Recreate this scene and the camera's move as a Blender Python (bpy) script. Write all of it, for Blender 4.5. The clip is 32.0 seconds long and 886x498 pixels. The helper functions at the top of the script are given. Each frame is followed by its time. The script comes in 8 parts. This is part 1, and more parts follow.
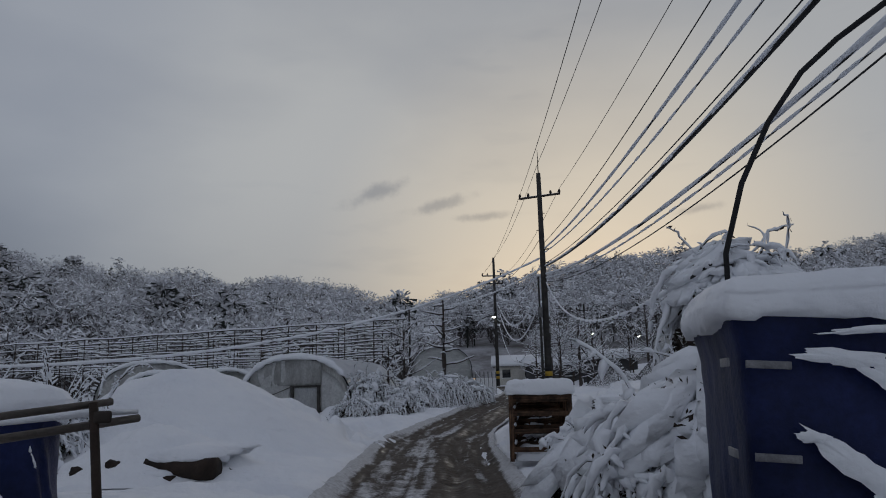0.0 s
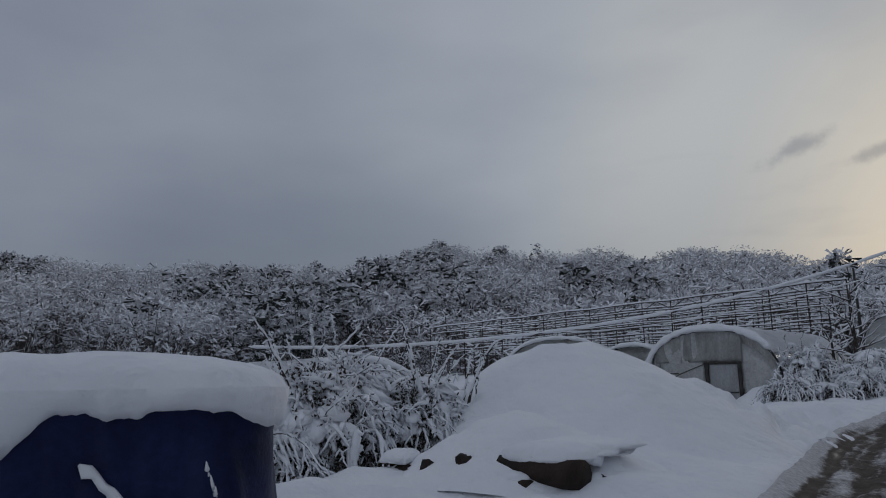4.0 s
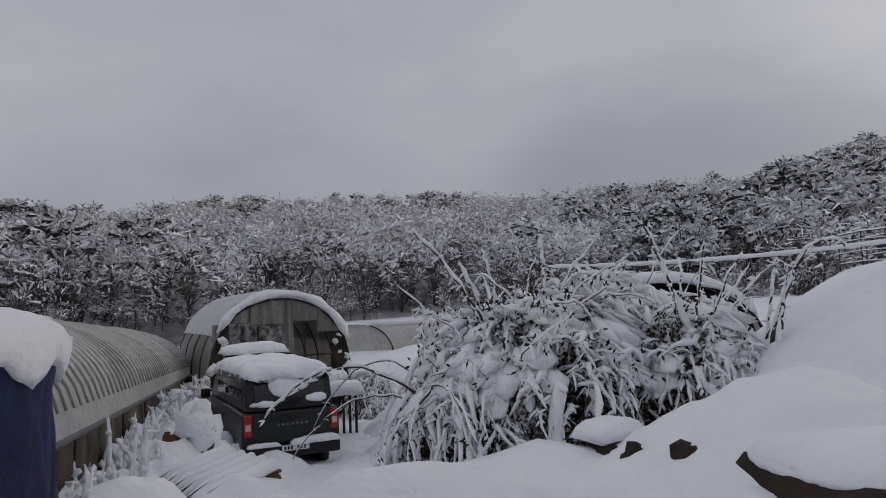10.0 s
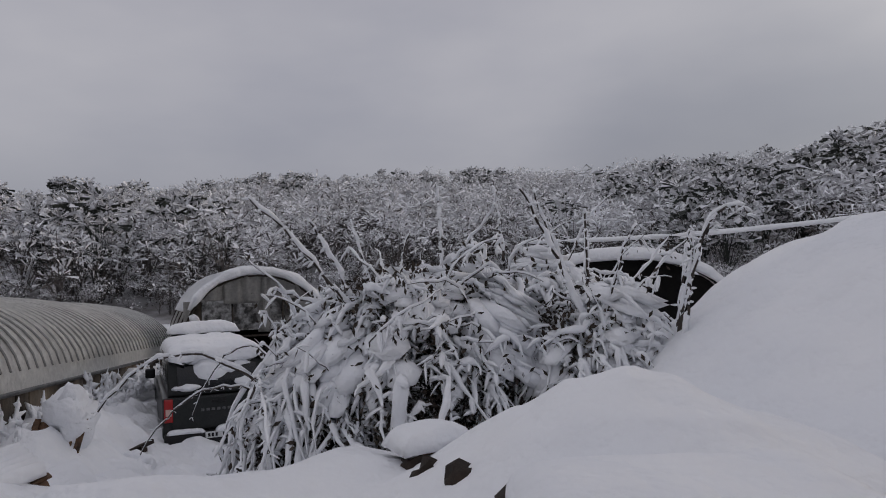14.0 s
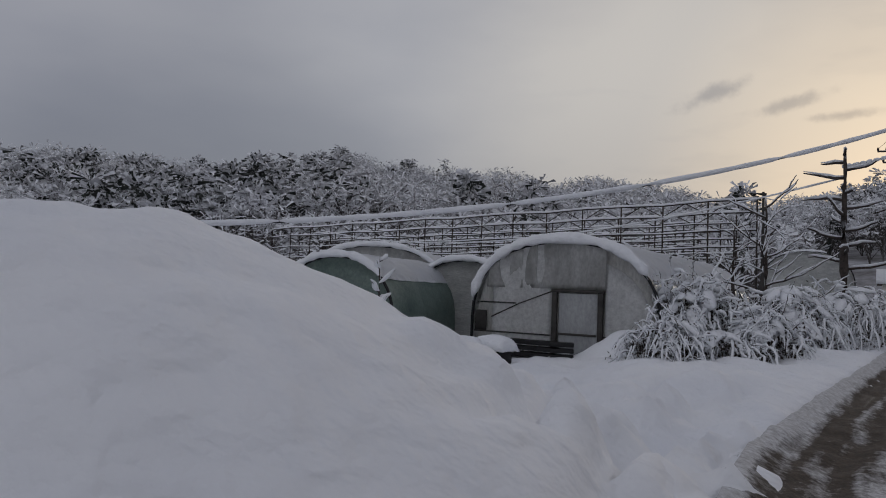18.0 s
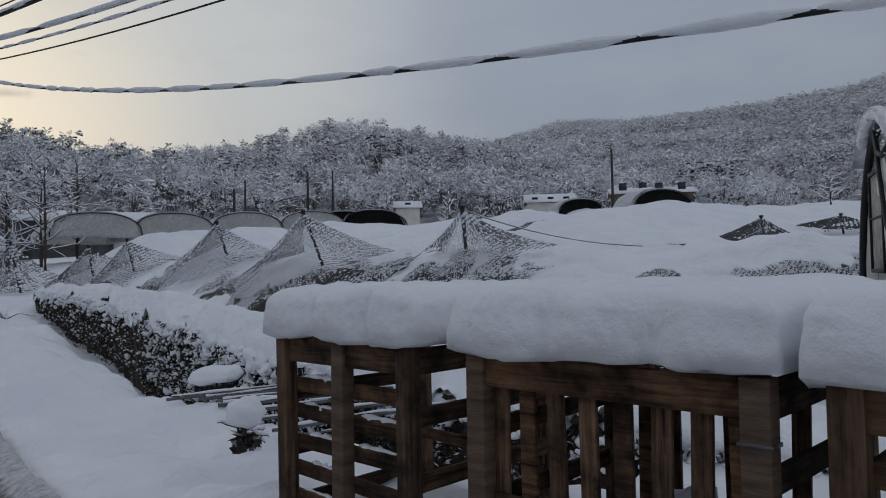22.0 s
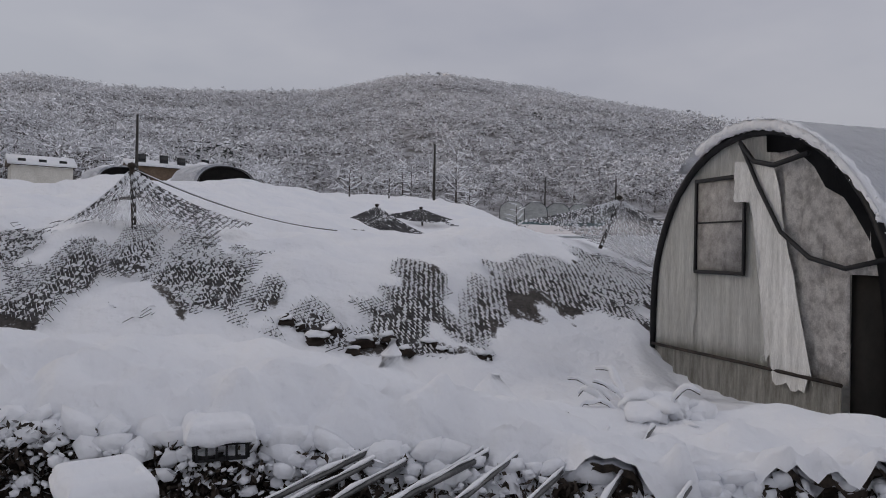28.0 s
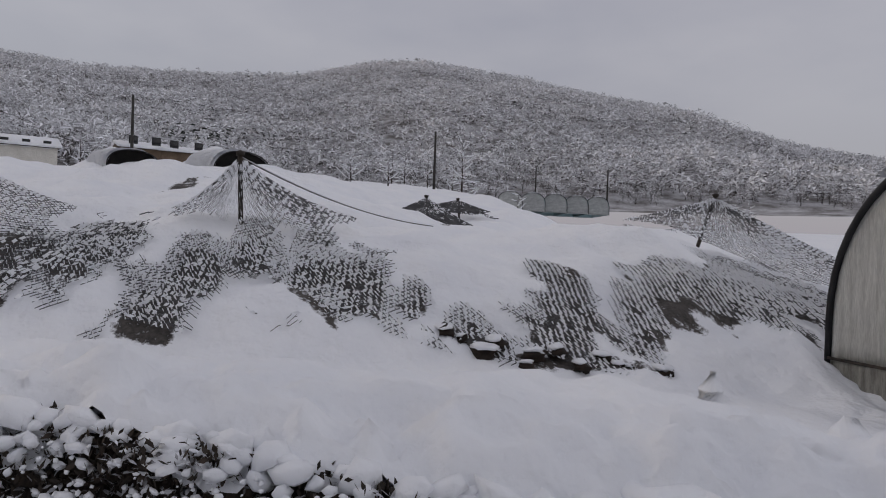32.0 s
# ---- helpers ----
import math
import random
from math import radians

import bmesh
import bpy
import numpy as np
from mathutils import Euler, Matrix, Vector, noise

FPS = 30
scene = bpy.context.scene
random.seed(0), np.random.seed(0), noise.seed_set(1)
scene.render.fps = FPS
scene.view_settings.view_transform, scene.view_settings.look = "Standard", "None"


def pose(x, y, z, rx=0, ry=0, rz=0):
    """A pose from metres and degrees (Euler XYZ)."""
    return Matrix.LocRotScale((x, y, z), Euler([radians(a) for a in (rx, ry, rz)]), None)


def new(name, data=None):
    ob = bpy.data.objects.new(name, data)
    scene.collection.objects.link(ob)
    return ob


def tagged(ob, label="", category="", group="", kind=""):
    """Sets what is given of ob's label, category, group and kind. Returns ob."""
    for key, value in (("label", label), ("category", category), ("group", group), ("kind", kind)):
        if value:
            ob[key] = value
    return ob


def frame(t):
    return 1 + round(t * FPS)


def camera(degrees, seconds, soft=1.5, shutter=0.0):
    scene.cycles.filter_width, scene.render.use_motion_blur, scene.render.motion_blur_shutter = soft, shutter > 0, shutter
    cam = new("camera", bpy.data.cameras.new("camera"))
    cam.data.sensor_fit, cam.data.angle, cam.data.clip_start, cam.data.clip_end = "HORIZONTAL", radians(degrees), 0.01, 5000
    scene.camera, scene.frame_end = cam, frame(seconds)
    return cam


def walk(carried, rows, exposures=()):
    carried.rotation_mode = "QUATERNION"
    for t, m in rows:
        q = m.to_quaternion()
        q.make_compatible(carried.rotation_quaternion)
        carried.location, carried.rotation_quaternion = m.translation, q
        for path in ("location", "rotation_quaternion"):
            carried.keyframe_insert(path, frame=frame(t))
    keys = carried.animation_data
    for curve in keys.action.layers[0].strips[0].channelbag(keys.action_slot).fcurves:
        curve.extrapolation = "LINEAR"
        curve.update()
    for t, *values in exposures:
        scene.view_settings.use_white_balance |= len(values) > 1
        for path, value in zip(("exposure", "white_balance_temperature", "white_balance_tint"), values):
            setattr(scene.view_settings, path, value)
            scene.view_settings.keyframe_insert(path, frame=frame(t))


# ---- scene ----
cam = camera(63.02, 32.0, 1.0)
# seconds, eye x y z, yaw to the left, pitch up, roll
PATH = [
    (0.0, -0.004, -0.001, 1.548, 0.10, 10.73, -1.55),
    (0.5, -0.007, 0.397, 1.556, 5.34, 10.04, -0.99),
    (1.0, -0.031, 0.827, 1.557, 9.66, 9.57, -0.56),
    (1.5, -0.048, 1.267, 1.571, 14.38, 9.31, -0.31),
    (2.0, -0.037, 1.668, 1.593, 18.84, 9.48, -0.59),
    (2.5, -0.038, 2.071, 1.598, 22.94, 9.74, -1.17),
    (3.0, -0.098, 2.564, 1.583, 27.45, 9.70, -0.83),
    (3.5, -0.217, 3.129, 1.567, 30.81, 10.03, -1.41),
    (5.5, -0.484, 4.948, 1.598, 37.26, 7.75, 0.51),
    (6.0, -0.561, 5.318, 1.601, 41.04, 7.21, 1.08),
    (6.5, -0.651, 5.677, 1.614, 44.50, 7.30, 1.44),
    (7.0, -0.760, 6.050, 1.609, 48.00, 7.40, 1.22),
    (7.5, -0.862, 6.444, 1.594, 51.99, 7.15, 0.80),
    (8.0, -0.977, 6.841, 1.598, 55.79, 6.42, 0.03),
    (8.5, -1.096, 7.211, 1.609, 58.84, 5.74, -0.83),
    (9.0, -1.160, 7.545, 1.618, 61.09, 5.05, -1.72),
    (9.5, -1.187, 7.855, 1.622, 62.59, 4.62, -2.11),
    (10.0, -1.231, 8.146, 1.605, 64.31, 4.48, -2.20),
    (10.5, -1.285, 8.434, 1.587, 67.31, 4.26, -1.90),
    (11.0, -1.346, 8.726, 1.564, 70.13, 3.61, -1.51),
    (11.5, -1.439, 9.012, 1.522, 71.92, 3.02, -1.68),
    (12.0, -1.533, 9.302, 1.495, 73.76, 2.30, -2.25),
    (12.5, -1.572, 9.598, 1.496, 74.28, 1.64, -2.67),
    (13.0, -1.579, 9.894, 1.506, 73.09, 2.21, -2.98),
    (13.5, -1.566, 10.205, 1.529, 71.55, 2.94, -2.63),
    (14.0, -1.510, 10.522, 1.554, 68.47, 2.81, -1.90),
    (14.5, -1.430, 10.825, 1.569, 63.73, 2.56, -0.68),
    (16.5, -1.442, 12.248, 1.571, 45.44, 2.63, 1.01),
    (17.0, -1.470, 12.659, 1.588, 41.11, 2.68, 1.44),
    (17.5, -1.448, 13.064, 1.584, 35.42, 2.76, 1.87),
    (18.0, -1.408, 13.478, 1.568, 25.77, 3.31, 2.27),
    (18.5, -1.338, 13.905, 1.583, 13.56, 3.44, 1.81),
    (19.0, -1.223, 14.365, 1.608, -0.43, 3.32, 0.98),
    (19.5, -1.115, 14.842, 1.619, -13.41, 3.45, 0.17),
    (20.0, -1.035, 15.291, 1.651, -24.16, 3.55, -0.32),
    (20.5, -0.966, 15.758, 1.693, -33.28, 3.82, -0.84),
    (21.0, -0.903, 16.250, 1.707, -40.55, 3.76, -1.42),
    (21.5, -0.807, 16.732, 1.704, -45.93, 3.10, -1.49),
    (22.0, -0.670, 17.231, 1.697, -51.31, 1.79, -1.25),
    (22.5, -0.531, 17.745, 1.687, -55.25, 0.87, -1.06),
    (23.0, -0.407, 18.268, 1.681, -56.13, 0.73, -1.29),
    (23.5, -0.300, 18.807, 1.683, -58.90, -0.09, -1.97),
    (24.0, -0.166, 19.326, 1.693, -63.90, -1.33, -2.33),
    (24.5, -0.003, 19.796, 1.715, -70.30, -2.09, -2.20),
    (25.0, 0.090, 20.182, 1.730, -76.40, -2.51, -1.82),
    (25.5, 0.077, 20.459, 1.725, -80.60, -1.95, -1.52),
    (27.5, 0.183, 22.417, 1.858, -89.94, 0.23, 0.55),
    (28.0, 0.330, 22.809, 1.836, -91.29, 0.07, 0.94),
    (28.5, 0.502, 23.168, 1.839, -90.92, 0.38, 1.06),
    (29.0, 0.672, 23.518, 1.856, -90.61, 0.14, 1.41),
    (29.5, 0.785, 23.884, 1.856, -91.02, -0.04, 2.60),
    (30.0, 0.864, 24.245, 1.856, -91.11, -0.05, 3.93),
    (30.5, 0.972, 24.588, 1.882, -91.54, -0.26, 4.48),
    (31.0, 1.112, 24.916, 1.916, -92.14, -0.51, 3.85),
    (31.5, 1.267, 25.251, 1.948, -92.32, -0.66, 2.91),
    (32.0, 1.444, 25.609, 1.994, -93.44, -0.87, 1.88),
]
# ---- end path
# seconds, stops, kelvin, tint
EXPOSURES = [(0.0, -0.72, 5850, 10), (1.5, -0.76, 5700, 9), (3.0, -0.72, 5700, 9), (6.0, -0.4, 6100, 10), (8.0, -0.18, 6300, 11), (9.5, 0.05, 6500, 12), (14.5, 0.05, 6600, 14), (16.5, -0.2, 6500, 13), (17.5, -0.28, 6400, 13), (19.0, -0.62, 6200, 12), (20.5, -0.5, 6100, 11), (22.5, -0.18, 5900, 8), (24.5, 0.0, 6100, 9), (27.5, 0.18, 6500, 13), (32.0, 0.12, 6600, 14)]
SUN_ELEV, SUN_ROT, SKY_STRENGTH = 6.0, 12.0, 1.0
# first two stops: unseen bright sky opposite the sun, added to lift south-facing sides
SKY_GLOW = [(0.0, (0.78, 0.78, 0.79)), (0.14, (0.58, 0.58, 0.60)), (0.25, (0.355, 0.36, 0.395)), (0.6, (0.355, 0.36, 0.395)), (0.86, (0.40, 0.405, 0.43)), (0.955, (0.54, 0.52, 0.49)), (1.0, (0.82, 0.71, 0.55))]

def cam_pose(x, y, z, yaw, pitch, roll):
    return pose(x, y, z, 90 + pitch, 0, yaw) @ pose(0, 0, 0, 0, 0, roll)


walk(cam, [(t, cam_pose(*p)) for t, *p in PATH], EXPOSURES)

# ---------------------------------------------------------------- light
world = bpy.data.worlds.new("winter_sky")
scene.world = world
world.use_nodes = True


def nd(nt, kind, **kw):
    n = nt.nodes.new(kind)
    for k, v in kw.items():
        if k in n.inputs:
            n.inputs[k].default_value = v
        else:
            setattr(n, k, v)
    return n


def mix(nt, fac, a, b, how="MIX"):
    m = nd(nt, "ShaderNodeMix", data_type="RGBA", blend_type=how)
    for key, v in (("Factor", fac), ("A", a), ("B", b)):
        if isinstance(v, (int, float)):
            m.inputs[key].default_value = v
        elif isinstance(v, tuple):
            m.inputs[key].default_value = (*v, 1)
        else:
            nt.links.new(v, m.inputs[key])
    return m.outputs["Result"]


def build_sky():
    nt = world.node_tree
    nt.nodes.clear()
    L = nt.links.new
    out = nd(nt, "ShaderNodeOutputWorld")
    bg = nd(nt, "ShaderNodeBackground")
    bg.inputs["Strength"].default_value = SKY_STRENGTH
    sky = nd(nt, "ShaderNodeTexSky")
    sky.sky_type = "NISHITA"
    sky.sun_disc = False
    sky.sun_elevation, sky.sun_rotation = radians(SUN_ELEV), radians(SUN_ROT)
    co = nd(nt, "ShaderNodeTexCoord")
    # height above the horizon
    sep = nd(nt, "ShaderNodeSeparateXYZ")
    L(co.outputs["Generated"], sep.inputs[0])
    # glow round the low sun behind the cloud, and the added brightening opposite it
    dot = nd(nt, "ShaderNodeVectorMath", operation="DOT_PRODUCT")
    L(co.outputs["Generated"], dot.inputs[0])
    a, e = radians(-SUN_ROT), radians(SUN_ELEV)
    dot.inputs[1].default_value = (-math.sin(a) * math.cos(e), math.cos(a) * math.cos(e), math.sin(e))
    glow = nd(nt, "ShaderNodeValToRGB")
    cr = glow.color_ramp
    cr.interpolation = "EASE"
    stops = SKY_GLOW
    cr.elements[0].position, cr.elements[0].color = stops[0][0], (*stops[0][1], 1)
    cr.elements[1].position, cr.elements[1].color = stops[-1][0], (*stops[-1][1], 1)
    for p, c in stops[1:-1]:
        el = cr.elements.new(p)
        el.color = (*c, 1)
    mp = nd(nt, "ShaderNodeMapRange")
    mp.inputs["From Min"].default_value, mp.inputs["From Max"].default_value = -1, 1
    L(dot.outputs["Value"], mp.inputs["Value"])
    L(mp.outputs["Result"], glow.inputs["Fac"])
    # broad cloud bands, stretched along the horizon
    vm = nd(nt, "ShaderNodeMapping")
    vm.inputs["Scale"].default_value = (1.0, 1.0, 2.6)
    L(co.outputs["Generated"], vm.inputs["Vector"])
    nz = nd(nt, "ShaderNodeTexNoise", Scale=1.6, Detail=5.0, Roughness=0.5)
    L(vm.outputs["Vector"], nz.inputs["Vector"])
    cl = nd(nt, "ShaderNodeValToRGB")
    cl.color_ramp.elements[0].position, cl.color_ramp.elements[0].color = 0.34, (0.82, 0.83, 0.87, 1)
    cl.color_ramp.elements[1].position, cl.color_ramp.elements[1].color = 0.62, (1.08, 1.07, 1.05, 1)
    L(nz.outputs["Fac"], cl.inputs["Fac"])
    mul = nd(nt, "ShaderNodeMix", data_type="RGBA", blend_type="MULTIPLY")
    mul.inputs["Factor"].default_value = 1
    L(glow.outputs["Color"], mul.inputs["A"])
    L(cl.outputs["Color"], mul.inputs["B"])
    # a dark bank low over the hills
    bank = nd(nt, "ShaderNodeValToRGB")
    bank.color_ramp.interpolation = "EASE"
    bank.color_ramp.elements[0].position, bank.color_ramp.elements[0].color = 0.02, (0.70, 0.71, 0.77, 1)
    bank.color_ramp.elements[1].position, bank.color_ramp.elements[1].color = 0.33, (1, 1, 1, 1)
    L(sep.outputs["Z"], bank.inputs["Fac"])
    mul2 = nd(nt, "ShaderNodeMix", data_type="RGBA", blend_type="MULTIPLY")
    mul2.inputs["Factor"].default_value = 1
    L(mul.outputs["Result"], mul2.inputs["A"])
    L(bank.outputs["Color"], mul2.inputs["B"])
    # the cloud is thinner and brighter overhead
    top = nd(nt, "ShaderNodeValToRGB")
    top.color_ramp.interpolation = "EASE"
    top.color_ramp.elements[0].position, top.color_ramp.elements[0].color = 0.40, (0.893, 0.893, 0.893, 1)
    top.color_ramp.elements[1].position, top.color_ramp.elements[1].color = 0.95, (1, 1, 1, 1)
    L(sep.outputs["Z"], top.inputs["Fac"])
    bright = nd(nt, "ShaderNodeMix", data_type="RGBA", blend_type="MULTIPLY")
    bright.inputs["Factor"].default_value = 1
    bright.inputs["B"].default_value = (1.12, 1.12, 1.12, 1)
    L(top.outputs["Color"], bright.inputs["A"])
    mul3 = nd(nt, "ShaderNodeMix", data_type="RGBA", blend_type="MULTIPLY")
    mul3.inputs["Factor"].default_value = 1
    L(mul2.outputs["Result"], mul3.inputs["A"])
    L(bright.outputs["Result"], mul3.inputs["B"])
    # small dark wisps beside the glow
    wm = nd(nt, "ShaderNodeMapping")
    wm.inputs["Scale"].default_value = (5.0, 5.0, 19.0)
    L(co.outputs["Generated"], wm.inputs["Vector"])
    wn = nd(nt, "ShaderNodeTexNoise", Scale=1.3, Detail=3.0, Roughness=0.5)
    L(wm.outputs["Vector"], wn.inputs["Vector"])
    wr = nd(nt, "ShaderNodeValToRGB")
    wr.color_ramp.elements[0].position, wr.color_ramp.elements[0].color = 0.59, (1, 1, 1, 1)
    wr.color_ramp.elements[1].position, wr.color_ramp.elements[1].color = 0.72, (0.92, 0.93, 0.95, 1)
    L(wn.outputs["Fac"], wr.inputs["Fac"])
    mul4 = nd(nt, "ShaderNodeMix", data_type="RGBA", blend_type="MULTIPLY")
    near = nd(nt, "ShaderNodeMapRange")
    near.inputs["From Min"].default_value, near.inputs["From Max"].default_value = 0.80, 0.93
    L(dot.outputs["Value"], near.inputs["Value"])
    L(near.outputs["Result"], mul4.inputs["Factor"])
    L(mul3.outputs["Result"], mul4.inputs["A"])
    L(wr.outputs["Color"], mul4.inputs["B"])
    # a darker bank to the west, and three small torn clouds before the glow
    def toward(az, el):
        a, e = radians(az), radians(el)
        return (-math.sin(a) * math.cos(e), math.cos(a) * math.cos(e), math.sin(e))

    last = mul4.outputs["Result"]
    for az, el, spread, shade in ((44, 3, 21, (0.70, 0.71, 0.75)), (22, 27, 24, (1.14, 1.13, 1.10))):
        d = nd(nt, "ShaderNodeVectorMath", operation="DOT_PRODUCT")
        L(co.outputs["Generated"], d.inputs[0])
        d.inputs[1].default_value = toward(az, el)
        r = nd(nt, "ShaderNodeMapRange")
        r.interpolation_type = "SMOOTHERSTEP"
        r.inputs["From Min"].default_value, r.inputs["From Max"].default_value = math.cos(radians(spread)), 1.0
        L(d.outputs["Value"], r.inputs["Value"])
        last = mix(nt, r.outputs["Result"], last, mix(nt, 1.0, last, shade, "MULTIPLY"))
    for az, el, half, thick, tilt in ((5.6, 15.2, 0.06, 0.015, 0.32), (0.4, 14.2, 0.06, 0.012, 0.22), (-3.2, 13.2, 0.055, 0.008, 0.05), (-20, 12.6, 0.05, 0.008, 0.1)):
        mp = nd(nt, "ShaderNodeMapping")
        mp.inputs["Rotation"].default_value = (0, 0, radians(-az))
        L(co.outputs["Generated"], mp.inputs["Vector"])
        sp = nd(nt, "ShaderNodeSeparateXYZ")
        L(mp.outputs["Vector"], sp.inputs[0])
        zz = nd(nt, "ShaderNodeMath", operation="MULTIPLY_ADD")
        L(sp.outputs["X"], zz.inputs[0])
        zz.inputs[1].default_value = -tilt
        L(sp.outputs["Z"], zz.inputs[2])
        off = nd(nt, "ShaderNodeMath", operation="SUBTRACT")
        L(zz.outputs[0], off.inputs[0])
        off.inputs[1].default_value = math.sin(radians(el))
        u = nd(nt, "ShaderNodeMath", operation="DIVIDE")
        L(sp.outputs["X"], u.inputs[0])
        u.inputs[1].default_value = half
        v = nd(nt, "ShaderNodeMath", operation="DIVIDE")
        L(off.outputs[0], v.inputs[0])
        v.inputs[1].default_value = thick
        cv = nd(nt, "ShaderNodeCombineXYZ")
        L(u.outputs[0], cv.inputs[0])
        L(v.outputs[0], cv.inputs[1])
        ln = nd(nt, "ShaderNodeVectorMath", operation="LENGTH")
        L(cv.outputs[0], ln.inputs[0])
        tear = nd(nt, "ShaderNodeTexNoise", Scale=34.0, Detail=4.0, Roughness=0.6)
        L(co.outputs["Generated"], tear.inputs["Vector"])
        sm = nd(nt, "ShaderNodeMath", operation="MULTIPLY_ADD")
        L(tear.outputs["Fac"], sm.inputs[0])
        sm.inputs[1].default_value = 1.6
        L(ln.outputs["Value"], sm.inputs[2])
        fr = nd(nt, "ShaderNodeMapRange")
        fr.interpolation_type = "SMOOTHERSTEP"
        fr.inputs["From Min"].default_value, fr.inputs["From Max"].default_value = 1.9, 0.7
        L(sm.outputs[0], fr.inputs["Value"])
        ahead = nd(nt, "ShaderNodeMath", operation="GREATER_THAN")
        L(sp.outputs["Y"], ahead.inputs[0])
        both = nd(nt, "ShaderNodeMath", operation="MULTIPLY")
        L(fr.outputs["Result"], both.inputs[0])
        L(ahead.outputs[0], both.inputs[1])
        last = mix(nt, both.outputs[0], last, mix(nt, 1.0, last, (0.60, 0.63, 0.70), "MULTIPLY"))
    add = nd(nt, "ShaderNodeMix", data_type="RGBA", blend_type="ADD")
    add.inputs["Factor"].default_value = 0.02
    L(last, add.inputs["A"])
    L(sky.outputs["Color"], add.inputs["B"])
    L(add.outputs["Result"], bg.inputs["Color"])
    L(bg.outputs["Background"], out.inputs["Surface"])


build_sky()
sun = new("sun", bpy.data.lights.new("sun", "SUN"))
sun.data.energy, sun.data.angle, sun.data.color = 0.7, radians(22), (1.0, 0.88, 0.76)
sun.matrix_world = pose(0, 0, 40, 90 - SUN_ELEV - 0, 0, 180 - SUN_ROT)


# ---------------------------------------------------------------- materials
def material(name, rough=0.8, metal=0.0):
    m = bpy.data.materials.new(name)
    m.use_nodes = True
    nt = m.node_tree
    b = nt.nodes["Principled BSDF"]
    b.inputs["Roughness"].default_value, b.inputs["Metallic"].default_value = rough, metal
    return m, nt, b


def ramp(nt, fac, stops):
    r = nd(nt, "ShaderNodeValToRGB")
    r.color_ramp.elements[0].position, r.color_ramp.elements[0].color = stops[0][0], (*stops[0][1], 1)
    r.color_ramp.elements[1].position, r.color_ramp.elements[1].color = stops[-1][0], (*stops[-1][1], 1)
    for p, c in stops[1:-1]:
        r.color_ramp.elements.new(p).color = (*c, 1)
    nt.links.new(fac, r.inputs["Fac"])
    return r.outputs["Color"]


def noise_of(nt, scale, detail=4.0, rough=0.55, stretch=None, kind="Object"):
    co = nd(nt, "ShaderNodeTexCoord")
    v = co.outputs[kind]
    if stretch:
        mp = nd(nt, "ShaderNodeMapping")
        mp.inputs["Scale"].default_value = stretch
        nt.links.new(v, mp.inputs["Vector"])
        v = mp.outputs["Vector"]
    n = nd(nt, "ShaderNodeTexNoise", Scale=scale, Detail=detail, Roughness=rough)
    nt.links.new(v, n.inputs["Vector"])
    return n.outputs["Fac"]


def bump(nt, b, height, strength=0.3, dist=0.02):
    n = nd(nt, "ShaderNodeBump", Strength=strength, Distance=dist)
    nt.links.new(height, n.inputs["Height"])
    nt.links.new(n.outputs["Normal"], b.inputs["Normal"])


def plain(name, c1, c2, scale=6.0, rough=0.8, metal=0.0, bump_s=0.25, bump_d=0.01, stretch=None, spread=(0.3, 0.7), kind="Object"):
    """Two colours mixed by noise, with finer grain and relief."""
    m, nt, b = material(name, rough, metal)
    big = noise_of(nt, scale, 5.0, 0.6, stretch, kind)
    fine = noise_of(nt, scale * 9, 4.0, 0.65, stretch, kind)
    col = ramp(nt, big, [(spread[0], c1), (spread[1], c2)])
    grain = ramp(nt, fine, [(0.3, (0.78, 0.78, 0.78)), (0.7, (1.12, 1.12, 1.12))])
    nt.links.new(mix(nt, 1.0, col, grain, "MULTIPLY"), b.inputs["Base Color"])
    b.inputs["Specular IOR Level"].default_value = 0.3
    bump(nt, b, fine, bump_s, bump_d)
    return m


def snow_material():
    m, nt, b = material("snow", 0.75)
    big = noise_of(nt, 0.7, 4.0, 0.5)
    fine = noise_of(nt, 28.0, 5.0, 0.65)
    col = ramp(nt, big, [(0.3, (0.80, 0.82, 0.86)), (0.7, (0.87, 0.88, 0.90))])
    nt.links.new(col, b.inputs["Base Color"])
    b.inputs["Subsurface Weight"].default_value = 0.0
    lumps = noise_of(nt, 2.4, 3.0, 0.5)
    both = nd(nt, "ShaderNodeMath", operation="MULTIPLY_ADD")
    nt.links.new(lumps, both.inputs[0])
    both.inputs[1].default_value = 16.0
    nt.links.new(fine, both.inputs[2])
    bump(nt, b, both.outputs[0], 0.5, 0.02)
    return m


